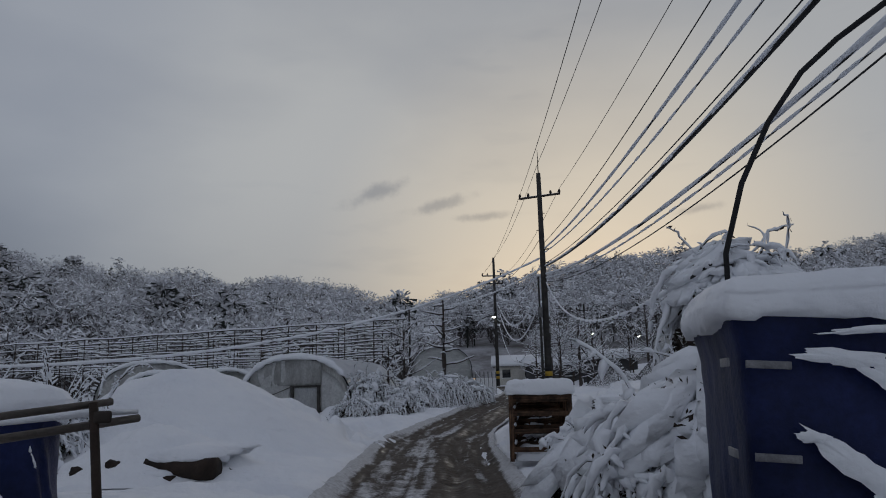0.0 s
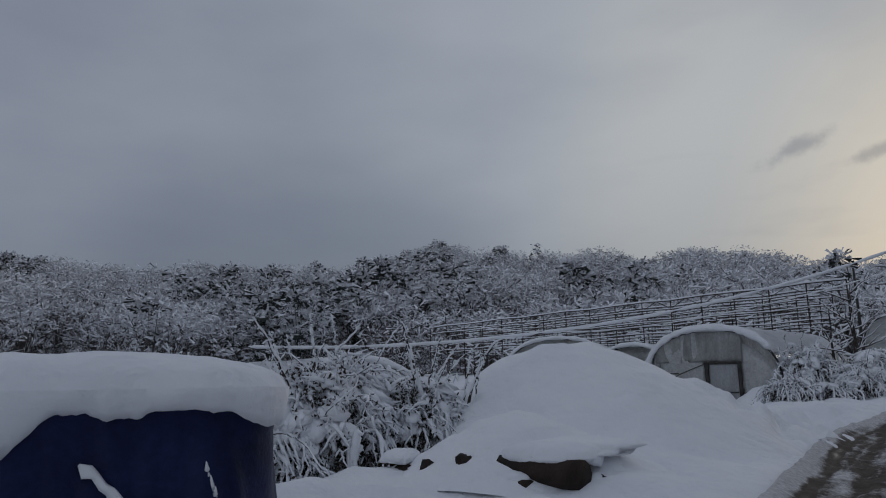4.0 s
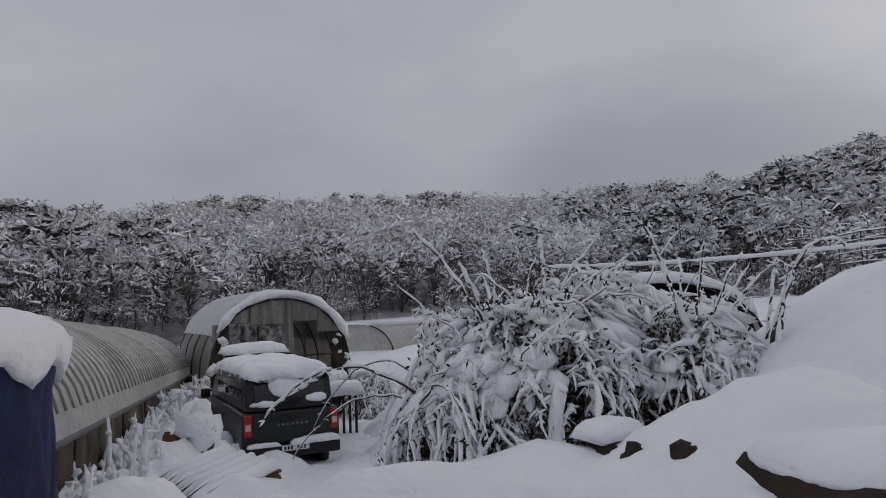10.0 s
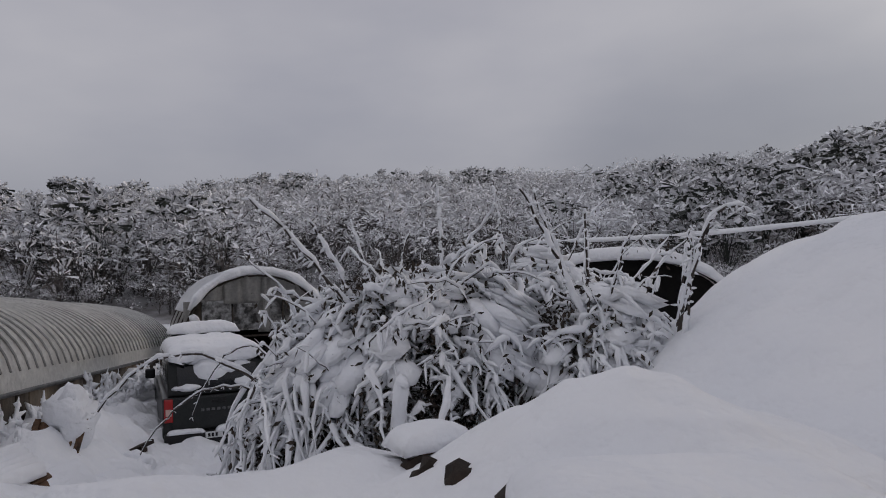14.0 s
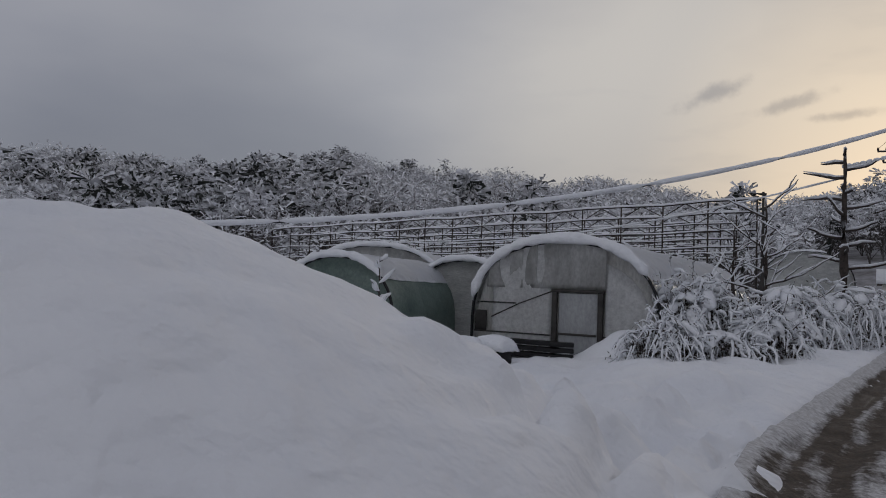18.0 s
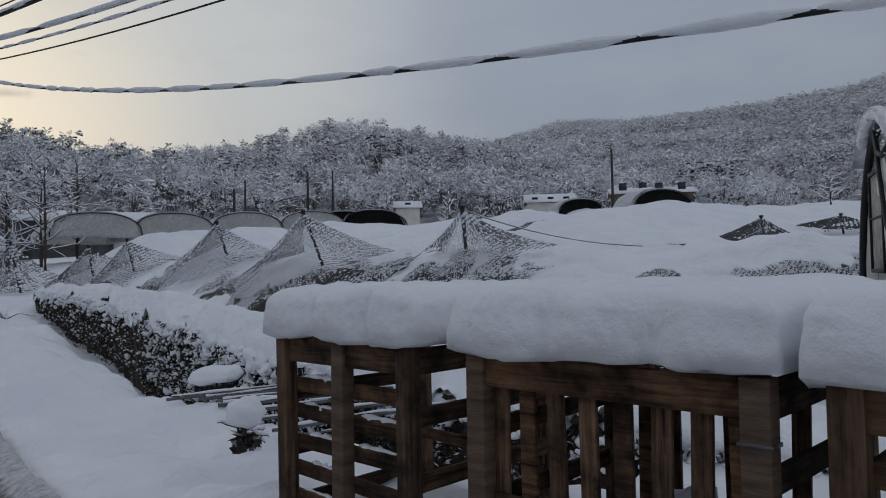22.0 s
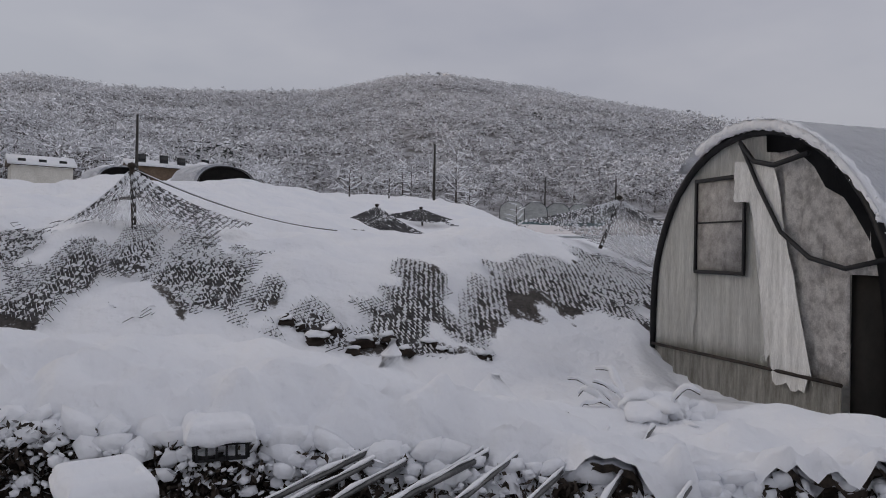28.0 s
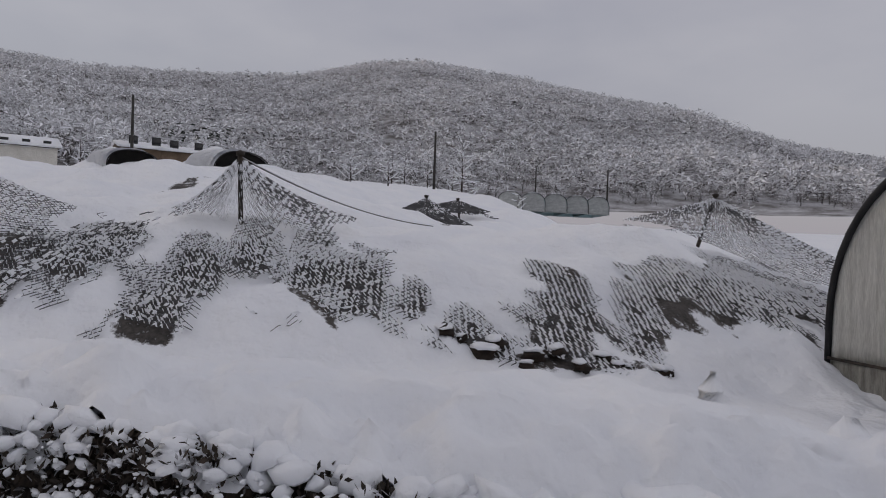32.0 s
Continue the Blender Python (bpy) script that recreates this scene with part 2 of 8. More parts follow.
def frost_material(name, dark1, dark2, snow_from=0.1, snow_to=0.55, scale=1.3, white=(0.80, 0.82, 0.86)):
    """Twigs and leaves with snow lying on what faces up."""
    m, nt, b = material(name, 0.85)
    geo = nd(nt, "ShaderNodeNewGeometry")
    sep = nd(nt, "ShaderNodeSeparateXYZ")
    nt.links.new(geo.outputs["Normal"], sep.inputs[0])
    n = noise_of(nt, scale, 4.0, 0.6)
    addn = nd(nt, "ShaderNodeMath", operation="MULTIPLY_ADD")
    nt.links.new(n, addn.inputs[0])
    addn.inputs[1].default_value = 0.9
    nt.links.new(sep.outputs["Z"], addn.inputs[2])
    mr = nd(nt, "ShaderNodeMapRange")
    mr.inputs["From Min"].default_value, mr.inputs["From Max"].default_value = snow_from + 0.45, snow_to + 0.45
    nt.links.new(addn.outputs[0], mr.inputs["Value"])
    dark = ramp(nt, noise_of(nt, scale * 3, 3.0), [(0.3, dark1), (0.7, dark2)])
    isl = ramp(nt, geo.outputs["Random Per Island"], [(0.0, (0.7, 0.7, 0.7)), (1.0, (1.15, 1.15, 1.15))])
    wide = ramp(nt, noise_of(nt, scale * 0.11, 3.0, 0.6), [(0.32, (0.74, 0.74, 0.75)), (0.66, (1.1, 1.1, 1.1))])
    col = mix(nt, 1.0, mix(nt, mr.outputs["Result"], dark, white), isl, "MULTIPLY")
    nt.links.new(mix(nt, 1.0, col, wide, "MULTIPLY"), b.inputs["Base Color"])
    return m


SNOW = snow_material()
FROST = frost_material("frosted_twigs", (0.27, 0.265, 0.27), (0.55, 0.545, 0.555), -1.4, 0.0, 1.3, (0.90, 0.91, 0.94))
TWIG = frost_material("bare_twigs", (0.05, 0.043, 0.04), (0.15, 0.135, 0.125), 0.75, 1.1)
NEEDLE = frost_material("pine_needles", (0.016, 0.021, 0.018), (0.05, 0.056, 0.046), 0.8, 1.1)
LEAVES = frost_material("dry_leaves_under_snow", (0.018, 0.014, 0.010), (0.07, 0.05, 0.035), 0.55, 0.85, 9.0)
BARK = frost_material("snowy_bark", (0.03, 0.024, 0.02), (0.09, 0.07, 0.06), 0.45, 0.7, 5.0)
WOOD = plain("weathered_pallet_wood", (0.026, 0.016, 0.011), (0.21, 0.12, 0.068), 5.0, 0.78, 0, 0.7, 0.01, (1, 1, 1), (0.34, 0.70))
def wood_material(name, along, pale):
    """Old sawn board: streaked grain along one axis, damp dark blotches, worn pale edges."""
    m, nt, b = material(name, 0.8)
    stretch = [22.0, 22.0, 22.0]
    stretch[along] = 1.1
    streak = noise_of(nt, 1.6, 6.0, 0.7, stretch)
    blotch = noise_of(nt, 4.5, 5.0, 0.65)
    col = ramp(nt, streak, [(0.33, (0.012, 0.008, 0.006)), (0.5, tuple(0.5 * v for v in pale)), (0.72, pale)])
    damp = ramp(nt, blotch, [(0.36, (0.16, 0.15, 0.15)), (0.6, (1.0, 1.0, 1.0))])
    own = nd(nt, "ShaderNodeObjectInfo")
    tone = ramp(nt, own.outputs["Random"], [(0.0, (0.55, 0.55, 0.57)), (1.0, (1.2, 1.15, 1.1))])
    nt.links.new(mix(nt, 1.0, mix(nt, 1.0, col, damp, "MULTIPLY"), tone, "MULTIPLY"), b.inputs["Base Color"])
    b.inputs["Specular IOR Level"].default_value = 0.25
    bump(nt, b, streak, 0.9, 0.006)
    return m


WOODX, WOODY, WOODZ = (wood_material(n, a, c) for n, a, c in (("pallet_board_crosswise", 0, (0.21, 0.125, 0.075)), ("pallet_board_lengthwise", 1, (0.24, 0.14, 0.08)), ("pallet_post_upright", 2, (0.27, 0.165, 0.10))))
TARP = plain("blue_tarpaulin", (0.004, 0.008, 0.036), (0.014, 0.022, 0.085), 2.6, 0.5, 0, 0.35, 0.02)
for _n in TARP.node_tree.nodes:
    if _n.type == "BSDF_PRINCIPLED":
        _n.inputs["Specular IOR Level"].default_value = 0.18
DARKTARP = plain("black_plastic", (0.006, 0.006, 0.008), (0.02, 0.02, 0.022), 2.0, 0.5)
FILM = plain("greenhouse_film", (0.56, 0.57, 0.56), (0.82, 0.83, 0.81), 1.1, 0.35, 0, 0.3, 0.02, (1, 1, 3))
GREYFILM = plain("grey_ribbed_film", (0.64, 0.64, 0.63), (0.80, 0.80, 0.78), 0.9, 0.4, 0, 0.25, 0.02)
GREENFILM = plain("green_film", (0.20, 0.28, 0.25), (0.36, 0.45, 0.41), 1.4, 0.45, 0, 0.3, 0.02)
AQUAFILM = plain("pale_blue_film", (0.34, 0.46, 0.48), (0.48, 0.58, 0.60), 1.0, 0.4)
# near-black colour standing in for unlit insides; machine frames use it too
DARKIN = plain("near_black_shade", (0.006, 0.006, 0.006), (0.02, 0.018, 0.016), 2.0, 0.9)
STEEL = plain("galvanised_pipe", (0.07, 0.072, 0.075), (0.2, 0.2, 0.2), 5.0, 0.4, 0.7)
CONCRETE = plain("dark_pole_concrete", (0.028, 0.026, 0.025), (0.07, 0.066, 0.06), 2.5, 0.85)
CABLE = plain("black_cable", (0.008, 0.008, 0.009), (0.02, 0.02, 0.022), 8.0, 0.6)
CARPAINT = plain("dark_grey_car_paint", (0.018, 0.02, 0.02), (0.03, 0.032, 0.032), 3.0, 0.3, 0.3, 0.02, 0.002)
LOGDARK = plain("dark_wet_wood", (0.012, 0.009, 0.007), (0.045, 0.03, 0.022), 3.0, 0.8, 0, 0.5, 0.02)
BLACKPLASTIC = plain("black_trim", (0.006, 0.006, 0.007), (0.015, 0.015, 0.016), 5.0, 0.5)


# ---------------------------------------------------------------- geometry helpers
def finish(name, bm, mat, smooth=True):
    me = bpy.data.meshes.new(name)
    bm.to_mesh(me)
    bm.free()
    if mat:
        me.materials.append(mat)
    if smooth:
        for p in me.polygons:
            p.use_smooth = True
    return me


def thing(name, at, label="", category="", group="", kind="", rz=0.0):
    ob = new(name)
    ob.matrix_basis = pose(*at, 0, 0, rz)
    return tagged(ob, label, category, group, kind)


def part(name, bm, mat, parent=None, label="", smooth=True):
    ob = new(name, finish(name, bm, mat, smooth))
    ob.parent = parent
    return tagged(ob, label)


def share(name, me, parent, m, label=""):
    ob = new(name, me)
    ob.parent = parent
    ob.matrix_basis = m
    return tagged(ob, label)


def box(bm, c, s, rz=0.0, rx=0.0, ry=0.0, bev=0.0):
    r = bmesh.ops.create_cube(bm, size=1, matrix=pose(*c, rx, ry, rz) @ Matrix.Diagonal((*s, 1)))
    if bev:
        es = list({e for v in r["verts"] for e in v.link_edges})
        bmesh.ops.bevel(bm, geom=es, offset=bev, segments=2, profile=0.5, affect="EDGES")
    return bm


def new_box(c, s, rz=0.0, rx=0.0, ry=0.0, bev=0.0):
    return box(bmesh.new(), c, s, rz, rx, ry, bev)


def tube(bm, pts, radii, sides=6, flat=1.0, cap=True):
    """A tapered tube along points; flat squashes it in height."""
    pts = [Vector(p) for p in pts]
    if isinstance(radii, (int, float)):
        radii = [radii] * len(pts)
    rings = []
    for i, p in enumerate(pts):
        d = (pts[min(i + 1, len(pts) - 1)] - pts[max(i - 1, 0)]).normalized()
        side = d.cross(Vector((0, 0, 1)))
        if side.length < 1e-3:
            side = Vector((1, 0, 0))
        side.normalize()
        up = side.cross(d)
        rings.append([bm.verts.new(p + radii[i] * (math.cos(a) * side + flat * math.sin(a) * up)) for a in (2 * math.pi * k / sides for k in range(sides))])
    for a, b in zip(rings, rings[1:]):
        for k in range(sides):
            bm.faces.new((a[k], a[(k + 1) % sides], b[(k + 1) % sides], b[k]))
    if cap:
        bm.faces.new(rings[0][::-1])
        bm.faces.new(rings[-1])
    return bm


def smooth01(a, b, v):
    t = np.clip((v - a) / (b - a), 0, 1)
    return t * t * (3 - 2 * t)



# ---------------------------------------------------------------- ground
def road_x(y):
    return np.interp(y, [-60, -10, 0, 10, 18, 21, 23, 27, 32, 38, 45, 50, 55, 60, 68, 90], [0.6, 0.2, 0, -0.37, -0.42, -0.25, 0.1, 0.95, 2.0, 3.3, 4.75, 5.3, 5.2, 4.2, 1.0, -14])


def road_z(y):
    return np.interp(y, [-100, 17, 22, 27, 32, 45, 60, 150, 400], [0, 0, 0.1, 0.28, 0.48, 0.85, 1.2, 2.4, 4])


ROAD_HALF = 1.35


def orchard(x, y):
    """Snow lying on the fallen bird nets, hung up on their posts."""
    s = x - np.interp(y, [10, 20, 26, 32, 40, 50, 60], [12.6, 11.6, 10.4, 10.6, 11.4, 12.2, 12.5])
    h = np.interp(s, [-1.5, 0, 2.5, 5.5, 10, 16, 24, 34, 48, 70, 100, 140, 260], [0, 0.15, 1.15, 1.75, 2.1, 2.7, 3.5, 4.5, 5.3, 7.0, 9.4, 12.0, 15])
    near = smooth01(14, 21, y) * 0.55 + 0.45
    far = smooth01(70, 34, y)
    for px, py, up, w in NET_POSTS:
        d2 = ((x - px) ** 2 + (y - py) ** 2) / w**2
        h = h + up * np.exp(-d2)
    return h * (near * far + (1 - far) * 0.75)


NET_POSTS = [(14.4, 28.5, 0.5, 1.2), (16.6, 20.5, 0.42, 2.0), (18.9, 17.8, 0.4, 1.6), (44.7, 36.6, 1.7, 2.0), (46.6, 43.0, 1.3, 1.8), (19.5, 51.5, 1.3, 3.0), (25.0, 52.0, 1.5, 3.0), (30.5, 51.8, 1.3, 3.0), (35.5, 51.5, 1.0, 3.0), (24.0, 34.0, 0.9, 4.0), (36, 32, 0.6, 5.0), (28, 44, 0.5, 5.0)]
# where the net lies bare, over ground coloured dark for brush and shade: x, y, spread in x and in y
NET_OPEN = [(13.0, 30.4, 1.5, 0.9), (12.3, 31.6, 1.3, 1.1), (12.0, 33.2, 1.0, 1.0), (11.4, 28.9, 0.8, 0.55), (12.6, 28.6, 0.9, 0.55), (13.2, 27.9, 0.8, 0.5), (12.9, 27.0, 1.3, 0.55), (12.1, 26.3, 1.1, 0.42), (12.3, 25.3, 0.45, 0.3), (11.6, 24.6, 0.45, 0.35), (13.2, 22.9, 1.3, 0.5), (12.2, 23.1, 1.0, 0.65), (11.2, 23.4, 0.3, 1.2), (12.3, 21.9, 0.8, 0.4), (13.3, 21.2, 0.9, 0.5), (13.4, 20.2, 1.3, 0.8), (14.2, 18.9, 1.5, 1.3), (12.0, 36.0, 0.9, 1.2), (12.2, 40.5, 0.9, 1.4), (12.0, 44.5, 0.9, 1.6), (21.5, 31.5, 1.4, 0.35), (18.6, 24.6, 0.8, 0.25)]


def net_open(x, y):
    m = 0.0
    for px, py, a, b in NET_OPEN:
        m = np.maximum(m, np.exp(-(((x - px) / a) ** 2) - ((y - py) / b) ** 2))
    return m + 0.34 * fbm(x + 0.6 * y, 2.2 * (y - 0.6 * x), 1.0, 35, 4)


HEDGE = [(5.9, 16.5), (5.9, 19.5), (6.0, 21.5), (6.1, 23.5), (6.15, 25.5), (6.7, 28), (7.7, 31), (8.7, 34.5), (9.7, 38), (10.4, 42)]


def ground_z(x, y):
    """The lie of the land with its blanket of snow."""
    off = x - road_x(y)
    z = road_z(y)
    # the yard falls away to where the pick-up stands
    z = z - 1.5 * smooth01(-6.5, -13.5, x) * smooth01(26, 14, y) * smooth01(-8, 5, y)
    # verges stand over the wheel-worn road
    z = z + 0.17 * smooth01(ROAD_HALF - 0.15, ROAD_HALF + 0.45, abs(off)) * smooth01(66, 52, y)
    # plough bank on the right, by the pole
    z = z + 0.35 * np.exp(-(((off - 2.1) / 0.8) ** 2)) * smooth01(23, 30, y) * smooth01(40, 35, y)
    z = z + 0.5 * np.exp(-(((x - 4.75) / 0.9) ** 2) - ((y - 35.0) / 1.4) ** 2)
    # the ditch before the hedge
    d = x - (np.interp(y, [p[1] for p in HEDGE], [p[0] for p in HEDGE]) - 1.15)
    z = z - 0.95 * smooth01(-1.35, -0.45, d) * smooth01(2.8, 1.7, d) * smooth01(19.0, 20.8, y) * smooth01(43, 37, y)
    z = z - 0.25 * smooth01(1.5, 2.6, d) * smooth01(14, 19, y) * smooth01(46, 40, y) * smooth01(14, 10, x)
    z = z - 0.30 * smooth01(-3.2, -5.4, x) * smooth01(20, 25, y) * smooth01(45, 36, y)
    z = z + orchard(x, y) * smooth01(9, 11.5, x)
    # hollow behind the first crest of the orchard
    z = z - 0.9 * np.exp(-(((x - 29) / 6) ** 2)) * smooth01(13, 18, y) * smooth01(33, 27, y)
    return z


def grid_mesh(name, X, Y, Z, mat, mask=None):
    ny, nx = X.shape
    co = np.stack([X, Y, Z], -1).reshape(-1, 3).astype(np.float32)
    j, i = np.meshgrid(np.arange(ny - 1), np.arange(nx - 1), indexing="ij")
    a = (j * nx + i).ravel()
    quads = np.stack([a, a + 1, a + nx + 1, a + nx], -1)
    return raw_mesh(name, co, quads, mat, mask)


def raw_mesh(name, co, quads, mat, mask=None, smooth=True):
    """A mesh from arrays of places and of four-cornered faces."""
    me = bpy.data.meshes.new(name)
    n = len(quads)
    me.vertices.add(len(co))
    me.vertices.foreach_set("co", np.ascontiguousarray(co, np.float32).ravel())
    me.loops.add(n * 4)
    me.loops.foreach_set("vertex_index", np.ascontiguousarray(quads, np.int32).ravel())
    me.polygons.add(n)
    me.polygons.foreach_set("loop_start", np.arange(0, n * 4, 4, dtype=np.int32))
    me.polygons.foreach_set("use_smooth", np.full(n, smooth))
    me.materials.append(mat)
    me.update(calc_edges=True)
    if mask is not None:
        at = me.attributes.new("bare", "FLOAT", "POINT")
        at.data.foreach_set("value", np.ascontiguousarray(mask, np.float32).ravel())
    return me


def tri_mesh(name, co, mats, pick):
    """Loose triangles, three places each, with one of two materials."""
    me = bpy.data.meshes.new(name)
    n = len(co) // 3
    me.vertices.add(n * 3)
    me.vertices.foreach_set("co", np.ascontiguousarray(co, np.float32).ravel())
    me.loops.add(n * 3)
    me.loops.foreach_set("vertex_index", np.arange(n * 3, dtype=np.int32))
    me.polygons.add(n)
    me.polygons.foreach_set("loop_start", np.arange(0, n * 3, 3, dtype=np.int32))
    for mat in mats:
        me.materials.append(mat)
    me.polygons.foreach_set("material_index", np.ascontiguousarray(pick, np.int32))
    me.update(calc_edges=True)
    return me


def fbm(X, Y, s, k=0, octaves=3):
    """Smooth value noise on arrays."""
    out = np.zeros_like(X, dtype=float)
    amp = 1.0
    for o in range(octaves):
        u, v = X / s + 17.3 * (k + o), Y / s - 9.1 * (k + o)
        iu, iv = np.floor(u).astype(int), np.floor(v).astype(int)
        fu, fv = u - iu, v - iv
        fu, fv = fu * fu * (3 - 2 * fu), fv * fv * (3 - 2 * fv)

        def h(a, b):
            n = (a * 374761393 + b * 668265263 + (k + o) * 974711) & 0x7FFFFFFF
            n = ((n ^ (n >> 13)) * 1274126177) & 0x7FFFFFFF
            return ((n ^ (n >> 16)) & 0xFFFF) / 32768.0 - 1

        out += amp * ((h(iu, iv) * (1 - fu) + h(iu + 1, iv) * fu) * (1 - fv) + (h(iu, iv + 1) * (1 - fu) + h(iu + 1, iv + 1) * fu) * fv)
        amp, s = amp * 0.5, s * 0.5
    return out


def ground_material():
    """Snow, with bare ground, stalks and rubble where it is thin, and shade below the nets as dark colour."""
    m, nt, b = material("snowy_ground", 0.75)
    at = nd(nt, "ShaderNodeAttribute", attribute_name="bare")
    n = noise_of(nt, 3.2, 6.0, 0.65)
    n2 = noise_of(nt, 14.0, 4.0, 0.6)
    s1 = nd(nt, "ShaderNodeMath", operation="MULTIPLY_ADD")
    nt.links.new(n, s1.inputs[0])
    s1.inputs[1].default_value = 1.1
    nt.links.new(at.outputs["Fac"], s1.inputs[2])
    s2 = nd(nt, "ShaderNodeMath", operation="MULTIPLY_ADD")
    nt.links.new(n2, s2.inputs[0])
    s2.inputs[1].default_value = 0.7
    nt.links.new(s1.outputs[0], s2.inputs[2])
    soil_shade = ramp(nt, n2, [(0.3, (0.018, 0.015, 0.013)), (0.7, (0.08, 0.07, 0.062))])
    snow = ramp(nt, noise_of(nt, 0.7, 4.0, 0.5), [(0.3, (0.79, 0.81, 0.855)), (0.7, (0.87, 0.88, 0.90))])
    f = nd(nt, "ShaderNodeMapRange")
    f.inputs["From Min"].default_value, f.inputs["From Max"].default_value = 1.42, 1.62
    nt.links.new(s2.outputs[0], f.inputs["Value"])
    nt.links.new(mix(nt, f.outputs["Result"], snow, soil_shade), b.inputs["Base Color"])
    lumps = noise_of(nt, 2.6, 3.0, 0.5)
    both = nd(nt, "ShaderNodeMath", operation="MULTIPLY_ADD")
    nt.links.new(lumps, both.inputs[0])
    both.inputs[1].default_value = 16.0
    nt.links.new(noise_of(nt, 24.0, 5.0, 0.65), both.inputs[2])
    bump(nt, b, both.outputs[0], 0.5, 0.02)
    return m


GROUND = ground_material()


def trample(X, Y):
    """Footprints and kicked-up snow beside the lane."""
    tr = np.exp(-(((X + 2.9) / 1.3) ** 4) - ((Y - 20.9) / 3.2) ** 4)
    return tr * (0.50 * np.abs(fbm(X, Y * 0.8, 0.6, 9, 2)) + 0.05 * fbm(X, Y, 0.32, 10)) - tr * 0.2


def build_ground():
    xs = np.concatenate([-np.geomspace(22, 2600, 34)[::-1], np.arange(-21.8, -9, 0.3), np.arange(-9, 21, 0.16), np.arange(21.2, 48, 0.6), np.geomspace(48.6, 2600, 34)])
    ys = np.concatenate([-np.geomspace(6, 2600, 26)[::-1], np.arange(-5.8, 7, 0.3), np.arange(7, 40, 0.16), np.arange(40.2, 62, 0.5), np.geomspace(62.5, 2600, 34)])
    X, Y = np.meshgrid(xs, ys)
    Z = ground_z(X, Y)
    near = smooth01(45, 25, abs(X - 2)) * smooth01(80, 50, Y) * smooth01(-20, -5, Y)
    off = abs(X - road_x(Y))
    rough = 0.35 + 0.65 * smooth01(1.2, 2.4, off)
    Z = Z + near * rough * (0.12 * fbm(X, Y, 2.2) + 0.075 * fbm(X, Y, 0.8, 5))
    # trampled lane beside the greenhouse, wrinkled nets in the orchard
    Z = Z + trample(X, Y)
    orch = smooth01(12, 15, X) * smooth01(70, 40, Y) * smooth01(12, 18, Y)
    Z = Z + orch * (0.30 * fbm(X, Y, 4.5, 21) + 0.10 * fbm(X, Y, 1.2, 23))
    # below the road's own sheet
    Z = np.where((off < 1.15) & (Y > -30) & (Y < 66), Z - 0.22, Z)
    bare = 0.50 * np.exp(-(((off - 1.42) / 0.26) ** 2)) * smooth01(60, 50, Y)
    slope = orch * smooth01(19, 13, X)
    # darkens the ground below open nets: brush, and the net's shade as colour
    opened = net_open(X, Y) * smooth01(10.4, 11.2, X)
    bare = bare + smooth01(0.34, 0.60, opened) * 0.8 + slope * 0.12 * fbm(X + Y, Y - X, 1.2, 31)
    Z = Z + smooth01(10, 12, X) * smooth01(20, 15, X) * smooth01(12, 17, Y) * smooth01(60, 45, Y) * (0.06 * fbm(X, Y, 0.45, 33) + 0.09 * fbm(X, Y, 1.1, 34))
    # drifts and hollows on the verges
    Z = Z + near * smooth01(1.35, 2.0, off) * smooth01(10, 6, abs(X)) * (0.07 * fbm(X * 0.7, Y * 1.5, 0.9, 37) + 0.05 * fbm(X, Y, 0.42, 38))
    ob = new("ground", grid_mesh("ground", X, Y, Z, GROUND, bare))
    tagged(ob, "farm ground under deep fresh snow", "ground", kind="structure")


build_ground()


def road_material():
    m, nt, b = material("muddy_road", 0.8)
    uv = nd(nt, "ShaderNodeAttribute", attribute_name="bare")
    co = nd(nt, "ShaderNodeTexCoord")
    mp = nd(nt, "ShaderNodeMapping")
    mp.inputs["Scale"].default_value = (2.6, 0.55, 1)
    nt.links.new(co.outputs["Object"], mp.inputs["Vector"])
    n = nd(nt, "ShaderNodeTexNoise", Scale=1.0, Detail=7.0, Roughness=0.62)
    nt.links.new(mp.outputs["Vector"], n.inputs["Vector"])
    fine = noise_of(nt, 16.0, 5.0, 0.7)
    a = nd(nt, "ShaderNodeMath", operation="MULTIPLY_ADD")
    nt.links.new(n.outputs["Fac"], a.inputs[0])
    a.inputs[1].default_value = 0.75
    nt.links.new(uv.outputs["Fac"], a.inputs[2])
    c = nd(nt, "ShaderNodeMath", operation="MULTIPLY_ADD")
    nt.links.new(fine, c.inputs[0])
    c.inputs[1].default_value = 0.45
    nt.links.new(a.outputs[0], c.inputs[2])
    mud = ramp(nt, fine, [(0.3, (0.014, 0.010, 0.007)), (0.7, (0.075, 0.054, 0.038))])
    slush = ramp(nt, fine, [(0.25, (0.26, 0.25, 0.245)), (0.75, (0.72, 0.73, 0.75))])
    f = nd(nt, "ShaderNodeMapRange")
    f.inputs["From Min"].default_value, f.inputs["From Max"].default_value = 0.82, 1.14
    nt.links.new(c.outputs[0], f.inputs["Value"])
    nt.links.new(mix(nt, f.outputs["Result"], mud, slush), b.inputs["Base Color"])
    wet = nd(nt, "ShaderNodeMapRange")
    wet.inputs["From Min"].default_value, wet.inputs["From Max"].default_value = 0.22, 0.55
    wet.inputs["To Min"].default_value, wet.inputs["To Max"].default_value = 0.28, 0.85
    nt.links.new(c.outputs[0], wet.inputs["Value"])
    nt.links.new(wet.outputs["Result"], b.inputs["Roughness"])
    bump(nt, b, fine, 0.5, 0.03)
    return m


